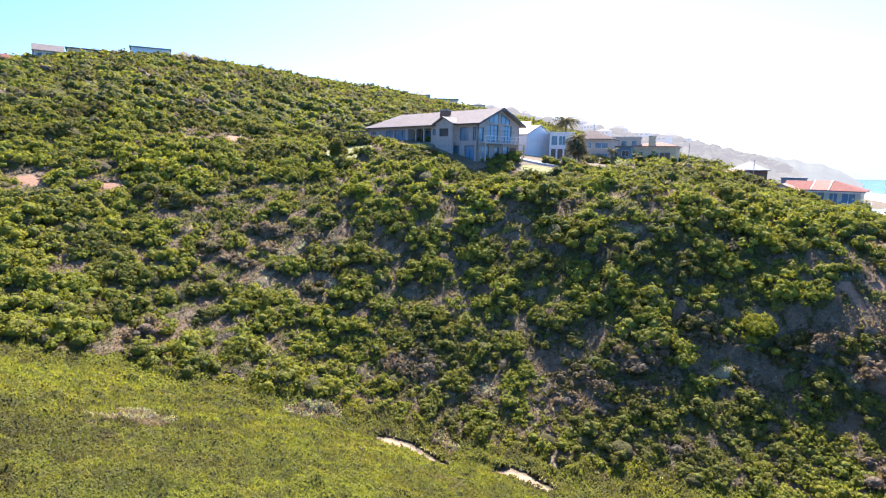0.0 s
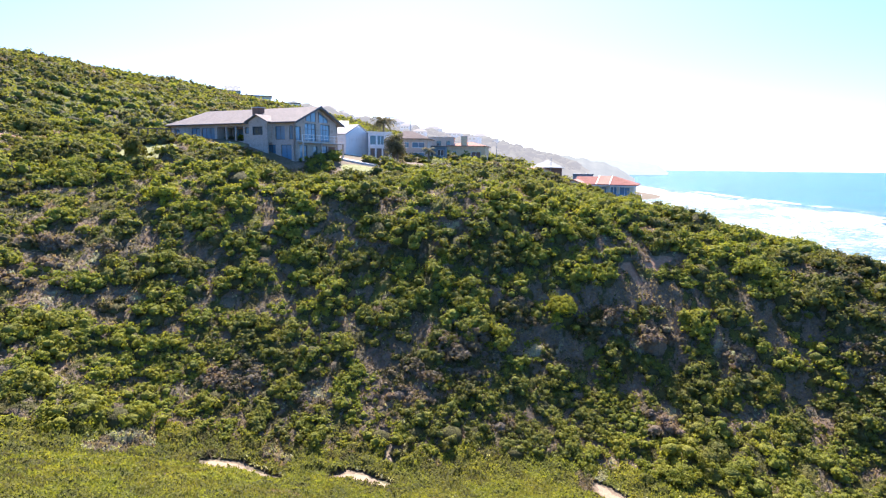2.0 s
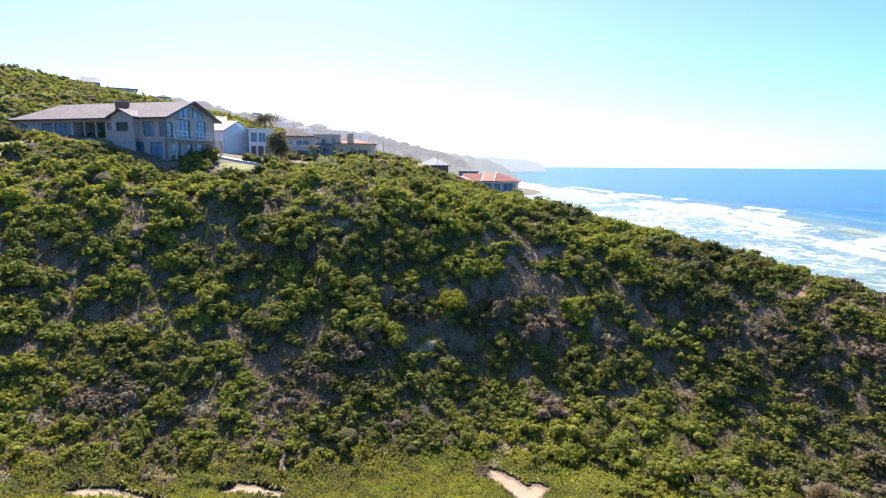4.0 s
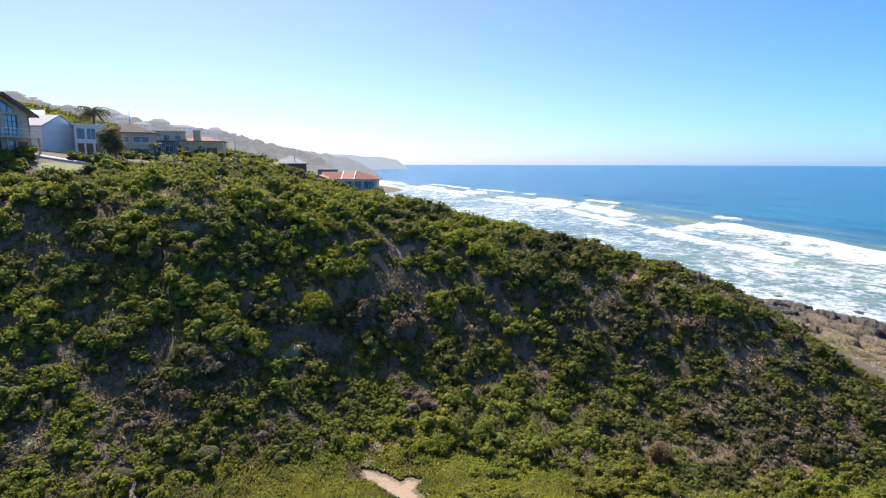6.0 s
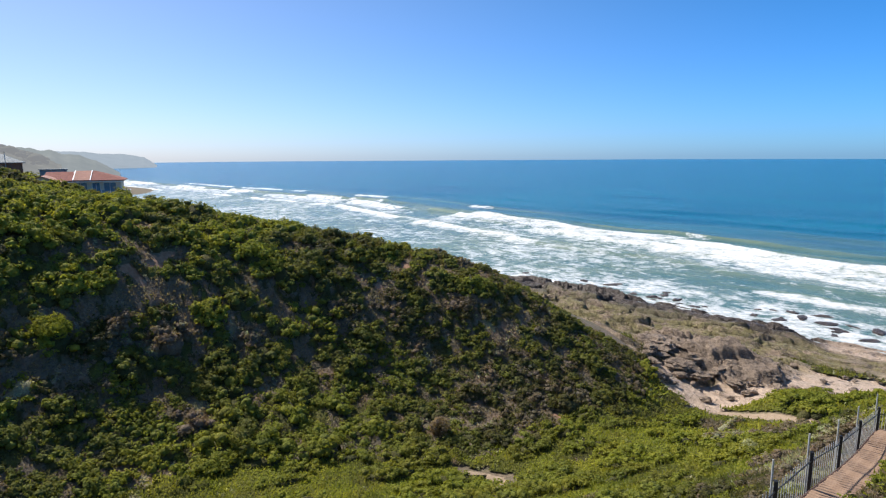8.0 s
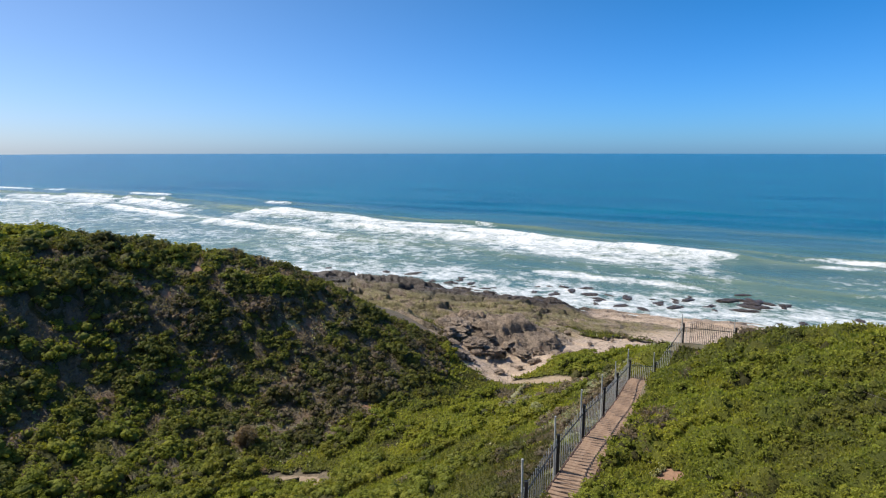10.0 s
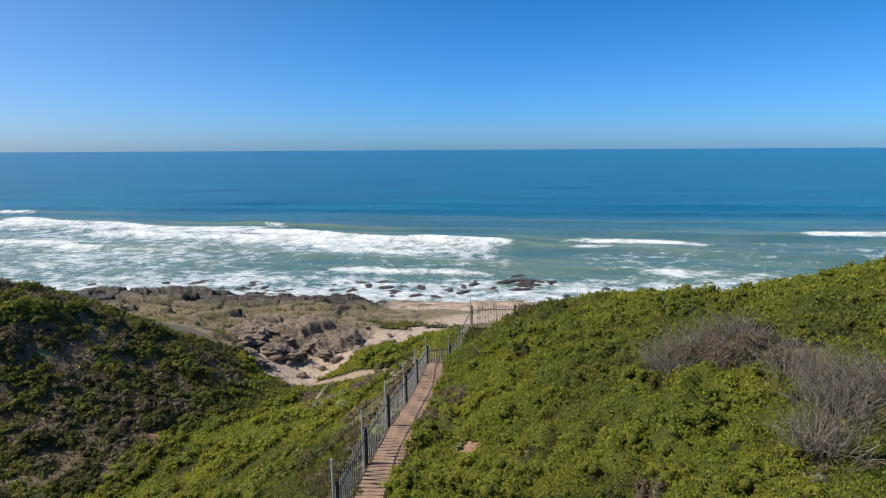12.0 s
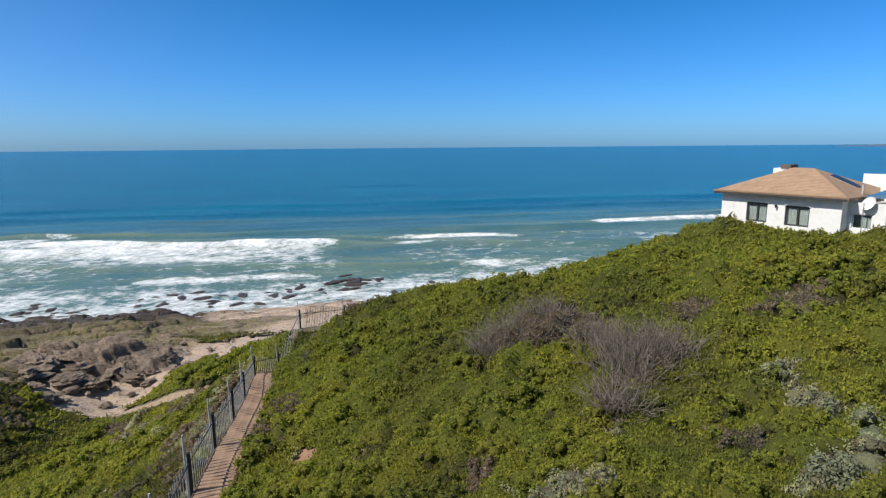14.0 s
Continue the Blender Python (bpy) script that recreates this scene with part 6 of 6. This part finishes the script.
# dark rocks awash
rng = random.Random(12)
CLUSTERS = [(-14, 17, 4), (-4, 12, 6), (12, 8, 8), (26, 12, 7), (40, 6, 9), (58, 8, 8), (75, 6, 9), (-34, 3, 7)]
for k in range(80):
    cv, co, spread = CLUSTERS[k % len(CLUSTERS)]
    v, o = rng.gauss(cv, spread), rng.gauss(co, 3.5)
    uu = float(np.interp(v, shore_v, shore_u)) + o
    x, y = uu * CX + v * CY, -uu * CY + v * CX
    size = rng.uniform(0.5, 1.5)
    rock_thing("sea_rock", "dark wet rock awash in foam", x, y, -0.15, size * 0.85, 300 + k, "rocks awash", 1.0, 0.0, rng.uniform(1.4, 2.4))

# ---------------------------------------------------------------- stepped path and palisade fence
stair_xyz = [Vector((x, y, 0)) for x, y, _ in STAIR[:7]]
lengths = [(b - a).length for a, b in zip(stair_xyz[:-1], stair_xyz[1:])]
total = sum(lengths)


def along(s):
    """Place and heading on the stair path, s metres down it."""
    for a, b, n in zip(stair_xyz[:-1], stair_xyz[1:], lengths):
        if s <= n or b is stair_xyz[-1]:
            p = a.lerp(b, s / n)
            return p, (b - a).normalized()
        s -= n


wood = surface("weathered_red_brown_timber", (0.22, 0.135, 0.085), (0.38, 0.26, 0.175), 7.0, 0.85, stain=(0.16, 0.09, 0.06), bump_size=25)
dark_wood = surface("dark_timber_edge", (0.07, 0.04, 0.028), (0.12, 0.07, 0.05), 7.0, 0.85)
path_ob = thing("stepped_path", pose(stair_xyz[0].x, stair_xyz[0].y, float(land(stair_xyz[0].x, stair_xyz[0].y))),
                "red-brown timber stepped footpath running down to the shore", "footpath")
root = path_ob.matrix_world.inverted()
bm = bmesh.new()
box(bm, -0.7, 0.7, -0.11, 0.11, -0.16, 0.04, bevel=0.03)
tread_ob = None
s = 0.0
count = int(total / 0.33)
for k in range(count):
    p, way = along(k * 0.33)
    zz = float(land(p.x, p.y)) + 0.16
    m = root @ (Matrix.Translation((p.x, p.y, zz)) @ way.to_track_quat("Y", "Z").to_matrix().to_4x4() @ pose(random.uniform(-0.03, 0.03), 0, 0, rx=random.uniform(-5, 9), rz=random.uniform(-3.5, 3.5)))
    if tread_ob is None:
        tread_ob = part("tread", bm, wood, path_ob, at=m)
    else:
        again(tread_ob, path_ob, m)
for side in (-1, 1):
    for k in range(0, count - 5, 5):
        (p, way), (q, _) = along(k * 0.33), along((k + 5) * 0.33)
        off = Vector((way.y, -way.x, 0)) * 0.74 * side
        a, b = p + off, q + off
        a.z, b.z = float(land(p.x, p.y)) + 0.12, float(land(q.x, q.y)) + 0.12
        part("edging", rod(bmesh.new(), root @ a, root @ b, 0.07, sides=6), dark_wood, path_ob)

fence = thing("palisade_fence", path_ob.matrix_world, "dark steel palisade fence with taller pale poles beside the path", "fence")
FENCE = []
for k in range(int(total / 0.5)):
    p, way = along(k * 0.5)
    FENCE.append(p + Vector((way.y, -way.x, 0)) * -0.85)
for b, d, n in ((107.6, 50.0, 14), (109.2, 53.5, 8), (117.0, 59.0, 24)):
    start, end = FENCE[-1], Vector((*polar(b, d), 0))
    FENCE += [start.lerp(end, (k + 1) / n) for k in range(n)]
run = [0.0]
for a, b in zip(FENCE[:-1], FENCE[1:]):
    run.append(run[-1] + (b - a).length)
fx, fy = np.array([p.x for p in FENCE]), np.array([p.y for p in FENCE])
fz = land(fx, fy)
# smooth line of the rails
fz = np.convolve(np.pad(fz, 6, mode="edge"), np.ones(13) / 13, mode="valid")


def on_fence(s, up):
    return root @ Vector((float(np.interp(s, run, fx)), float(np.interp(s, run, fy)), float(np.interp(s, run, fz)) + up))


post = pale = pole = None
HIGH = 2.15
spacing = 5.2
n_posts = int(run[-1] / spacing)
for k in range(n_posts):
    s = 1.4 + k * spacing
    foot = on_fence(s, -0.3)
    if post is None:
        post = part("post", boxed(-0.07, 0.07, -0.07, 0.07, 0.0, HIGH + 0.45, bevel=0.01), black_metal, fence, at=Matrix.Translation(foot))
        pole = part("pole", rod(bmesh.new(), (0, 0, 0), (-0.1, 0.05, HIGH + 1.25), 0.04, sides=6), grey_metal, fence, "thin pale pole", at=Matrix.Translation(foot + Vector((0.15, 0.1, 0))))
    else:
        again(post, fence, Matrix.Translation(foot))
        again(pole, fence, Matrix.Translation(foot + Vector((0.15, 0.1, 0))))
    if k < n_posts - 1:
        for up in (0.12, HIGH - 0.3):
            part("rail", rod(bmesh.new(), on_fence(s, up), on_fence(s + spacing, up), 0.03, sides=6), black_metal, fence)
n_pales = int(n_posts * spacing / 0.37)
joined = bmesh.new()
for k in range(n_pales):
    s = k * 0.37
    foot = on_fence(s, 0.02)
    if k < 104:
        if pale is None:
            bm = boxed(-0.024, 0.024, -0.012, 0.012, 0.0, HIGH - 0.12)
            box(bm, -0.012, 0.012, -0.014, 0.014, HIGH - 0.12, HIGH)
            pale = part("pale", bm, grey_metal, fence, at=Matrix.Translation(foot))
        else:
            again(pale, fence, Matrix.Translation(foot))
    else:
        for extra in (0.0, 0.18):
            foot = on_fence(s + extra, 0.02)
            box(joined, foot.x - 0.018, foot.x + 0.018, foot.y - 0.012, foot.y + 0.012, foot.z, foot.z + HIGH - 0.1)
far_pales = part("far_pales", joined, black_metal, fence)
tagged(far_pales, kind="stuff")

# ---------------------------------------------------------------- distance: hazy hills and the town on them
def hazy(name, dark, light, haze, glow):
    """Far land with the sea haze put into its colour, as a glow of its own."""
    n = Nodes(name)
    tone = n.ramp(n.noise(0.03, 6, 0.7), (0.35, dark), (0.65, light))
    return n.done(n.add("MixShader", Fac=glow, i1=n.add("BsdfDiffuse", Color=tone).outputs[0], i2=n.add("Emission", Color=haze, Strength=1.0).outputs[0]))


def far_ridge(name, label, crest, depth, material, rough, seed, foot=-3.0):
    """A range of hills: crest rows of bearing, distance and height; it slopes down to its foot on both sides."""
    bs = np.arange(crest[0][0], crest[-1][0] + 1e-6, 0.12)
    dist = np.interp(bs, [c[0] for c in crest], [c[1] for c in crest])
    high = np.interp(bs, [c[0] for c in crest], [c[2] for c in crest])
    high = high + rough * (fuzz(bs * 3, bs * 0, 2.0, seed, 4) - 0.5) * np.clip(high / 30, 0, 1)
    ks = np.linspace(-1, 1, 25)
    B, K = np.meshgrid(np.radians(bs), ks)
    Dd = dist[None, :] + K * depth
    Z = foot + (high[None, :] - foot) * np.cos(K * np.pi / 2) ** 0.8
    X, Y = Dd * np.sin(B), Dd * np.cos(B)
    Z = Z + rough * 0.8 * (fuzz(X, Y, depth * 0.15, seed + 3, 4) - 0.5)
    ob = mesh_ob(name, np.stack([X.ravel(), Y.ravel(), Z.ravel()], 1), grid_faces(len(bs), len(ks)), [material])
    return tagged(ob, label, "hills", kind="structure")


town_land = hazy("scrub_hill_haze_glow", (0.035, 0.045, 0.03), (0.10, 0.10, 0.075), (0.68, 0.70, 0.73), 0.28)
coast_land = hazy("coast_hill_haze_glow", (0.07, 0.09, 0.07), (0.14, 0.15, 0.12), (0.60, 0.66, 0.72), 0.32)
head_land = hazy("headland_haze_glow", (0.08, 0.10, 0.10), (0.14, 0.16, 0.16), (0.52, 0.62, 0.72), 0.5)
far_land = hazy("far_headland_haze_glow", (0.05, 0.07, 0.09), (0.08, 0.10, 0.12), (0.17, 0.27, 0.42), 0.7)
crest_b = [2, 6, 8, 10, 12, 14.6, 17.5, 20, 23, 25.7, 29, 32]
crest_d = [420, 425, 428, 430, 440, 450, 465, 480, 510, 540, 590, 640]
crest_z = [70, 67, 63, 60.5, 58, 57.5, 54, 54, 50, 45, 40, 28]
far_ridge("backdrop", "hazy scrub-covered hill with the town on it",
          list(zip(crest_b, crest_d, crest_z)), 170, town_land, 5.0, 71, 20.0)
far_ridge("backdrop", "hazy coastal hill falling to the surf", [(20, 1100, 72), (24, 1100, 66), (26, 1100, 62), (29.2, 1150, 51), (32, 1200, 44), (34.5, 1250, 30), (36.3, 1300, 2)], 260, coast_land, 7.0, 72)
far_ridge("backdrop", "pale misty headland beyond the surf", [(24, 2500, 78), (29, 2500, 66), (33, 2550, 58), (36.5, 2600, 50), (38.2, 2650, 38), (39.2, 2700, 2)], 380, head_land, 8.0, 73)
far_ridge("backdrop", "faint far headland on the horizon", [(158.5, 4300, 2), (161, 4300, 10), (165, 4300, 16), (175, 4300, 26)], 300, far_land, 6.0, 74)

# the town's walls, roofs and panes carry the haze as emission too
misty_white = hazy("pale_plaster_haze_glow", (0.5, 0.49, 0.47), (0.62, 0.61, 0.59), (0.80, 0.83, 0.85), 0.16)
misty_roof = hazy("grey_roof_haze_glow", (0.22, 0.20, 0.19), (0.34, 0.32, 0.31), (0.74, 0.76, 0.78), 0.26)
misty_pane = hazy("dark_pane_haze_glow", (0.06, 0.07, 0.08), (0.10, 0.11, 0.12), (0.64, 0.68, 0.7), 0.28)


def town_house(x, y, z, rz, w, d, h, rise, kind):
    g = thing("town_house", pose(x, y, z, 0, 0, rz), "pale hillside town house, sea haze glowing in its colour", "house", "far town houses")
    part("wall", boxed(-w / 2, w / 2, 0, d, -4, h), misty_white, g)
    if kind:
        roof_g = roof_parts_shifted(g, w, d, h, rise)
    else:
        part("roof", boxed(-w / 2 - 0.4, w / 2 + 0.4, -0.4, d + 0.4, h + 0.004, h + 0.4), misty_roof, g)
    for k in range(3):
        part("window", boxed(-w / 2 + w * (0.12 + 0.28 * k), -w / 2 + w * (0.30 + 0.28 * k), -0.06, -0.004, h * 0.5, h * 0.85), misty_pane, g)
    return g


def roof_parts_shifted(g, w, d, h, rise):
    a = [(-w / 2 - 0.4, -0.4, h), (w / 2 + 0.4, -0.4, h), (w / 2 + 0.4, d + 0.4, h), (-w / 2 - 0.4, d + 0.4, h)]
    r0, r1 = (-w / 4, d / 2, h + rise), (w / 4, d / 2, h + rise)
    for pts in ((a[0], a[1], r1, r0), (a[2], a[3], r0, r1), (a[3], a[0], r0), (a[1], a[2], r1)):
        part("roof_slope", slab(bmesh.new(), [(p[0], p[1], p[2] + 0.2) for p in pts], 0.2), misty_roof, g)


rng = random.Random(5)
for k in range(14):
    b = 6.4 + k * 1.25 + rng.uniform(-0.25, 0.25)
    row = (0.0, 0.16, 0.32, 0.46)[k % 4]
    d = float(np.interp(b, crest_b, crest_d)) - 170 * row
    z = 20 + (float(np.interp(b, crest_b, crest_z)) - 20) * math.cos(row * math.pi / 2) ** 0.8
    x, y = polar(b, d)
    town_house(x, y, z + 1.2, -b + rng.uniform(-30, 30), rng.uniform(6, 13), rng.uniform(6, 8), rng.uniform(2.2, 3.8), rng.uniform(1.0, 2.6), rng.random() < 0.65)


def town_trees():
    """Clumps of trees and bushes over the town hill, thick along its crest."""
    rng = np.random.default_rng(91)
    n = 760
    b = rng.uniform(3, 31, n)
    row = np.abs(rng.normal(0, 0.28, n))
    d = np.interp(b, crest_b, crest_d) - 170 * row
    z = 20 + (np.interp(b, crest_b, crest_z) - 20) * np.cos(np.clip(row, 0, 0.95) * np.pi / 2) ** 0.8
    size = rng.uniform(1.2, 3.4, n) * np.where(rng.random(n) < 0.1, 1.5, 1.0)
    bm = bmesh.new()
    bmesh.ops.create_icosphere(bm, subdivisions=2, radius=1.0)
    ball = np.array([v.co[:] for v in bm.verts])
    tri = np.array([[v.index for v in f.verts] for f in bm.faces])
    bm.free()
    verts, faces = [], []
    for k in range(n):
        bump = 1 + 0.5 * (rng.random(len(ball)) - 0.5)
        p = ball * bump[:, None] * size[k] * np.array([1.2, 1.2, 0.8])
        x, y = polar(b[k], d[k])
        verts.append(p + np.array([x, y, z[k] + size[k] * 0.3 - 0.6]))
        faces.append(tri + k * len(ball))
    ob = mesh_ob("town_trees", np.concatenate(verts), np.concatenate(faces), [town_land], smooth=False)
    tagged(ob, "hazy dark trees and bushes on the town hill", "trees", kind="stuff")


town_trees()

# ---------------------------------------------------------------- palms, poles and single bushes
bark = surface("grey_brown_bark", (0.10, 0.075, 0.055), (0.20, 0.155, 0.115), 8.0, 0.9, bump=0.8, bump_size=20, deep=0.03)
FROND = ((0.0, (0.10, 0.095, 0.065)), (0.5, (0.16, 0.155, 0.09)), (1.0, (0.24, 0.225, 0.14)))
frond_mat = leafy("palm_fronds", FROND, glow=0.35)


def palm(b, d, high, crown, count, label, lean=0.0, strap=False):
    x, y = polar(b, d)
    g = thing("palm_tree", pose(x, y, float(land(x, y))), label, "palm tree", "garden palms")
    bm = bmesh.new()
    for k in range(6):
        rod(bm, (lean * k / 6, 0, high * k / 6), (lean * (k + 1) / 6, 0, high * (k + 1) / 6 + 0.02), 0.26 - 0.02 * k, 0.24 - 0.02 * k, 9)
    part("trunk", bm, bark, g)
    rng = random.Random(int(b * 10))
    verts, faces, tint = [], [], []
    for k in range(count):
        a = rng.uniform(0, 6.283)
        start = Vector((lean, 0, high - (rng.uniform(0, high * 0.55) if strap else 0)))
        up = rng.uniform(-0.1, 1.3)
        prev = start
        way = Vector((math.cos(a), math.sin(a), up)).normalized()
        shade = rng.random()
        for s in range(7):
            nxt = prev + way * (crown / 6.5)
            way = (way + Vector((0, 0, -0.22))).normalized()
            side = Vector((-math.sin(a), math.cos(a), 0)) * (0.42 if not strap else 0.3) * math.sin(0.35 + s / 7 * 2.6)
            for sgn in (-1, 1):
                i = len(verts)
                verts += [tuple(prev), tuple(nxt), tuple(prev.lerp(nxt, 0.75) + side * sgn + Vector((0, 0, -0.16)))]
                faces.append((i, i + 1, i + 2))
                tint += [shade] * 3
            prev = nxt
    mesh_ob("crown", np.array(verts), np.array(faces), [frond_mat], parent=g, smooth=False, floats={"tint": tint})
    return g


palm(11.75, 121, 7.4, 2.9, 80, "tall palm with arching grey-green fronds beside the white house")
palm(12.75, 106, 4.6, 1.9, 170, "shaggy dark strelitzia-like palm in front of the houses", strap=True)
palm(13.1, 105, 3.2, 1.7, 120, "shaggy dark strelitzia-like palm in front of the houses", strap=True)
palm(16.2, 122, 2.6, 1.7, 30, "short garden palm in front of the tan house")


def street_pole(b, d, high, arm, label, name="street_lamp"):
    x, y = polar(b, d)
    g = thing(name, pose(x, y, float(land(x, y)) - 0.2, 0, 0, -b), label, "street lamp" if arm else "pole")
    part("pole", rod(bmesh.new(), (0, 0, 0), (0, 0, high), 0.09, 0.06), steel, g)
    if arm:
        part("arm", rod(bmesh.new(), (0, 0, high - 0.05), (-arm, 0, high + 0.35), 0.045, 0.035), steel, g)
        part("lamp_head", boxed(-arm - 0.55, -arm, -0.12, 0.12, high + 0.28, high + 0.42, bevel=0.03), steel, g)
    return g


street_pole(22.95, 150, 5.6, 0.8, "grey steel street lamp beside the ridge road")
street_pole(21.9, 148, 4.0, 0, "dark utility pole beside the ridge road", "utility_pole")
street_pole(14.4, 140, 8.2, 0, "dark utility pole behind the palms", "utility_pole")
street_pole(28.3, 148, 5.5, 0, "dark utility pole among the bushes", "utility_pole")


def pergola():
    """Dark timber posts and beams at the top of the lawn beside the big house."""
    x, y = polar(-8.6, 103)
    g = thing("pergola", pose(x, y, float(land(x, y)), 0, 0, 6), "dark weathered timber pergola on the lawn", "pergola")
    for k in range(5):
        part("post", boxed(-2.8 + k * 1.3, -2.62 + k * 1.3, -0.09, 0.09, -0.4, 2.1), bark, g)
    part("beam", boxed(-3.1, 2.9, -0.1, 0.1, 2.104, 2.28), bark, g)
    part("rail", boxed(-3.0, 2.8, 0.094, 0.16, 0.7, 0.84), bark, g)
    return g


def driveway():
    """Pale concrete drive down past the end of the big house."""
    rows = [Vector((*polar(b, d), 0)) for b, d in ((7.0, 98.5), (8.0, 97.6), (9.0, 97), (10.2, 96.5), (11.4, 96))]
    verts = []
    for k, p in enumerate(rows):
        way = (rows[min(k + 1, 4)] - rows[max(k - 1, 0)]).normalized()
        for s in (-0.8, 0.8):
            e = p + Vector((way.y, -way.x, 0)) * s
            verts += [(e.x, e.y, float(land(e.x, e.y)) + 0.12), (e.x, e.y, float(land(e.x, e.y)) - 0.3)]
    faces = []
    for k in range(4):
        i = 4 * k
        faces += [(i, i + 2, i + 6, i + 4), (i + 1, i, i + 4, i + 5), (i + 2, i + 3, i + 7, i + 6)]
    ob = mesh_ob("driveway", np.array(verts), np.array(faces), [concrete], smooth=False)
    return tagged(ob, "pale concrete driveway beside the stone house", "driveway", kind="structure")


pergola()
driveway()


def foliage_ball(name, label, b, d, rad, high, kind, seed, leaf=0.14, count=2600, mat=None):
    """One bush that stands out: a short stem under an uneven crown of leaves."""
    x, y = polar(b, d)
    g = thing(name, pose(x, y, float(land(x, y))), label, "bush")
    part("stem", rod(bmesh.new(), (0, 0, -0.2), (0.1, 0.05, high * 0.5), 0.1, 0.06, 7), bark, g)
    rng = np.random.default_rng(seed)
    lobes = rng.normal(0, 1, (14, 3))
    lobes /= np.linalg.norm(lobes, axis=1)[:, None]
    centre = np.array([0, 0, high - rad * 0.9])
    lobes = centre + lobes * np.array([rad, rad, rad * 0.8]) * 0.62
    who = rng.integers(0, 14, count)
    way = rng.normal(0, 1, (count, 3))
    way /= np.linalg.norm(way, axis=1)[:, None]
    c = lobes[who] + way * rad * 0.42 * rng.uniform(0.75, 1.08, count)[:, None]
    nrm = way + rng.normal(0, 0.5, (count, 3))
    nrm /= np.linalg.norm(nrm, axis=1)[:, None]
    a = np.cross(nrm, rng.normal(0, 1, (count, 3)))
    a /= np.linalg.norm(a, axis=1)[:, None]
    bb = np.cross(nrm, a)
    s = leaf * rng.uniform(0.6, 1.3, count)[:, None]
    verts = np.stack([c - a * s * 0.75, c + bb * s * 0.42, c + a * s * 0.75, c - bb * s * 0.42], 1).reshape(-1, 3)
    mesh_ob("crown", verts, np.arange(4 * count).reshape(-1, 4), [mat or leaves_mat], parent=g, smooth=False, floats={"tint": np.full(4 * count, kind)})
    return g


foliage_ball("round_bush", "rounded fresh-green bush standing out on the slope", 30.05, 59.5, 1.5, 2.8, 0.62, 1)
foliage_ball("grey_bush", "withered grey bush at the foot of the slope", 65.2, 51.8, 1.1, 1.9, 0.07, 2, 0.12)
foliage_ball("grey_bush", "withered grey bush beside the path mouth", 95.5, 48, 0.8, 1.3, 0.0, 3, 0.1)
silver_mat = leafy("silver_leaves", ((0.0, (0.17, 0.185, 0.12)), (1.0, (0.24, 0.26, 0.18))), glow=0.25)
for k, (b, d, r, h) in enumerate(((138.0, 16.4, 1.0, 0.8), (141.0, 16.2, 0.8, 0.75), (159.5, 20.5, 0.9, 0.9), (161.5, 17.5, 0.8, 0.8))):
    foliage_ball("silver_bush", "silvery green-leaved shrub on the dune mound", b, d, r, h, 0.5, 20 + k, 0.075, 4200, silver_mat)
foliage_ball("round_bush", "large dark evergreen bush on the ridge", -10.5, 92, 1.9, 3.4, 0.36, 9, 0.24, 3600)
foliage_ball("round_bush", "large dark evergreen bush beside the red-roofed house", 38.0, 124, 2.2, 3.4, 0.36, 10, 0.3, 2600)


def twig_material():
    n = Nodes("dry_grey_twigs")
    each = n.add("NewGeometry").outputs["Random Per Island"]
    return n.done(n.add("BsdfPrincipled", Base_Color=n.ramp(each, (0.0, (0.11, 0.088, 0.068)), (1.0, (0.31, 0.262, 0.21))), Roughness=0.9))


twigs_mat = twig_material()


def withered(b, d, rad, seed):
    """A leafless bush: forking twigs from one foot."""
    x, y = polar(b, d)
    g = thing("withered_bush", pose(x, y, float(land(x, y)) + 0.35), "leafless grey twiggy bush in the dune scrub", "bush", "withered bushes")
    rng = np.random.default_rng(seed)
    n = int(330 * rad)
    foot = np.stack([rng.normal(0, rad * 0.62, n), rng.normal(0, rad * 0.5, n), np.zeros(n)], 1)
    way = np.stack([foot[:, 0] * 0.5 / rad + rng.normal(0, 0.45, n), foot[:, 1] * 0.5 / rad + rng.normal(0, 0.45, n), rng.uniform(0.55, 1.3, n)], 1)
    way /= np.linalg.norm(way, axis=1)[:, None]
    verts, faces = [], []
    here = foot + way * rng.uniform(0, 0.5, n)[:, None]
    wide = np.full(n, 0.018)
    for s in range(4):
        nxt = here + way * rng.uniform(0.18, 0.5, n)[:, None]
        side = np.cross(way, rng.normal(0, 1, (n, 3)))
        side /= np.linalg.norm(side, axis=1)[:, None]
        side2 = np.cross(way, side)
        i0 = sum(len(v) for v in verts)
        w0, w1 = wide[:, None], wide[:, None] * 0.7
        ring = [here + side * w0, here - side * 0.5 * w0 + side2 * 0.87 * w0, here - side * 0.5 * w0 - side2 * 0.87 * w0,
                nxt + side * w1, nxt - side * 0.5 * w1 + side2 * 0.87 * w1, nxt - side * 0.5 * w1 - side2 * 0.87 * w1]
        verts.append(np.stack(ring, 1).reshape(-1, 3))
        k = i0 + 6 * np.arange(n)
        for p, q in ((0, 1), (1, 2), (2, 0)):
            faces.append(np.stack([k + p, k + q, k + 3 + q, k + 3 + p], 1))
        here, wide = nxt, wide * 0.7
        way = way + rng.normal(0, 0.35, (n, 3))
        way /= np.linalg.norm(way, axis=1)[:, None]
    mesh_ob("twig_crown", np.concatenate(verts), np.concatenate(faces), [twigs_mat], parent=g, smooth=False)
    return g


for k, (b, d, r) in enumerate(DEAD):
    withered(b, d, r, 40 + k)
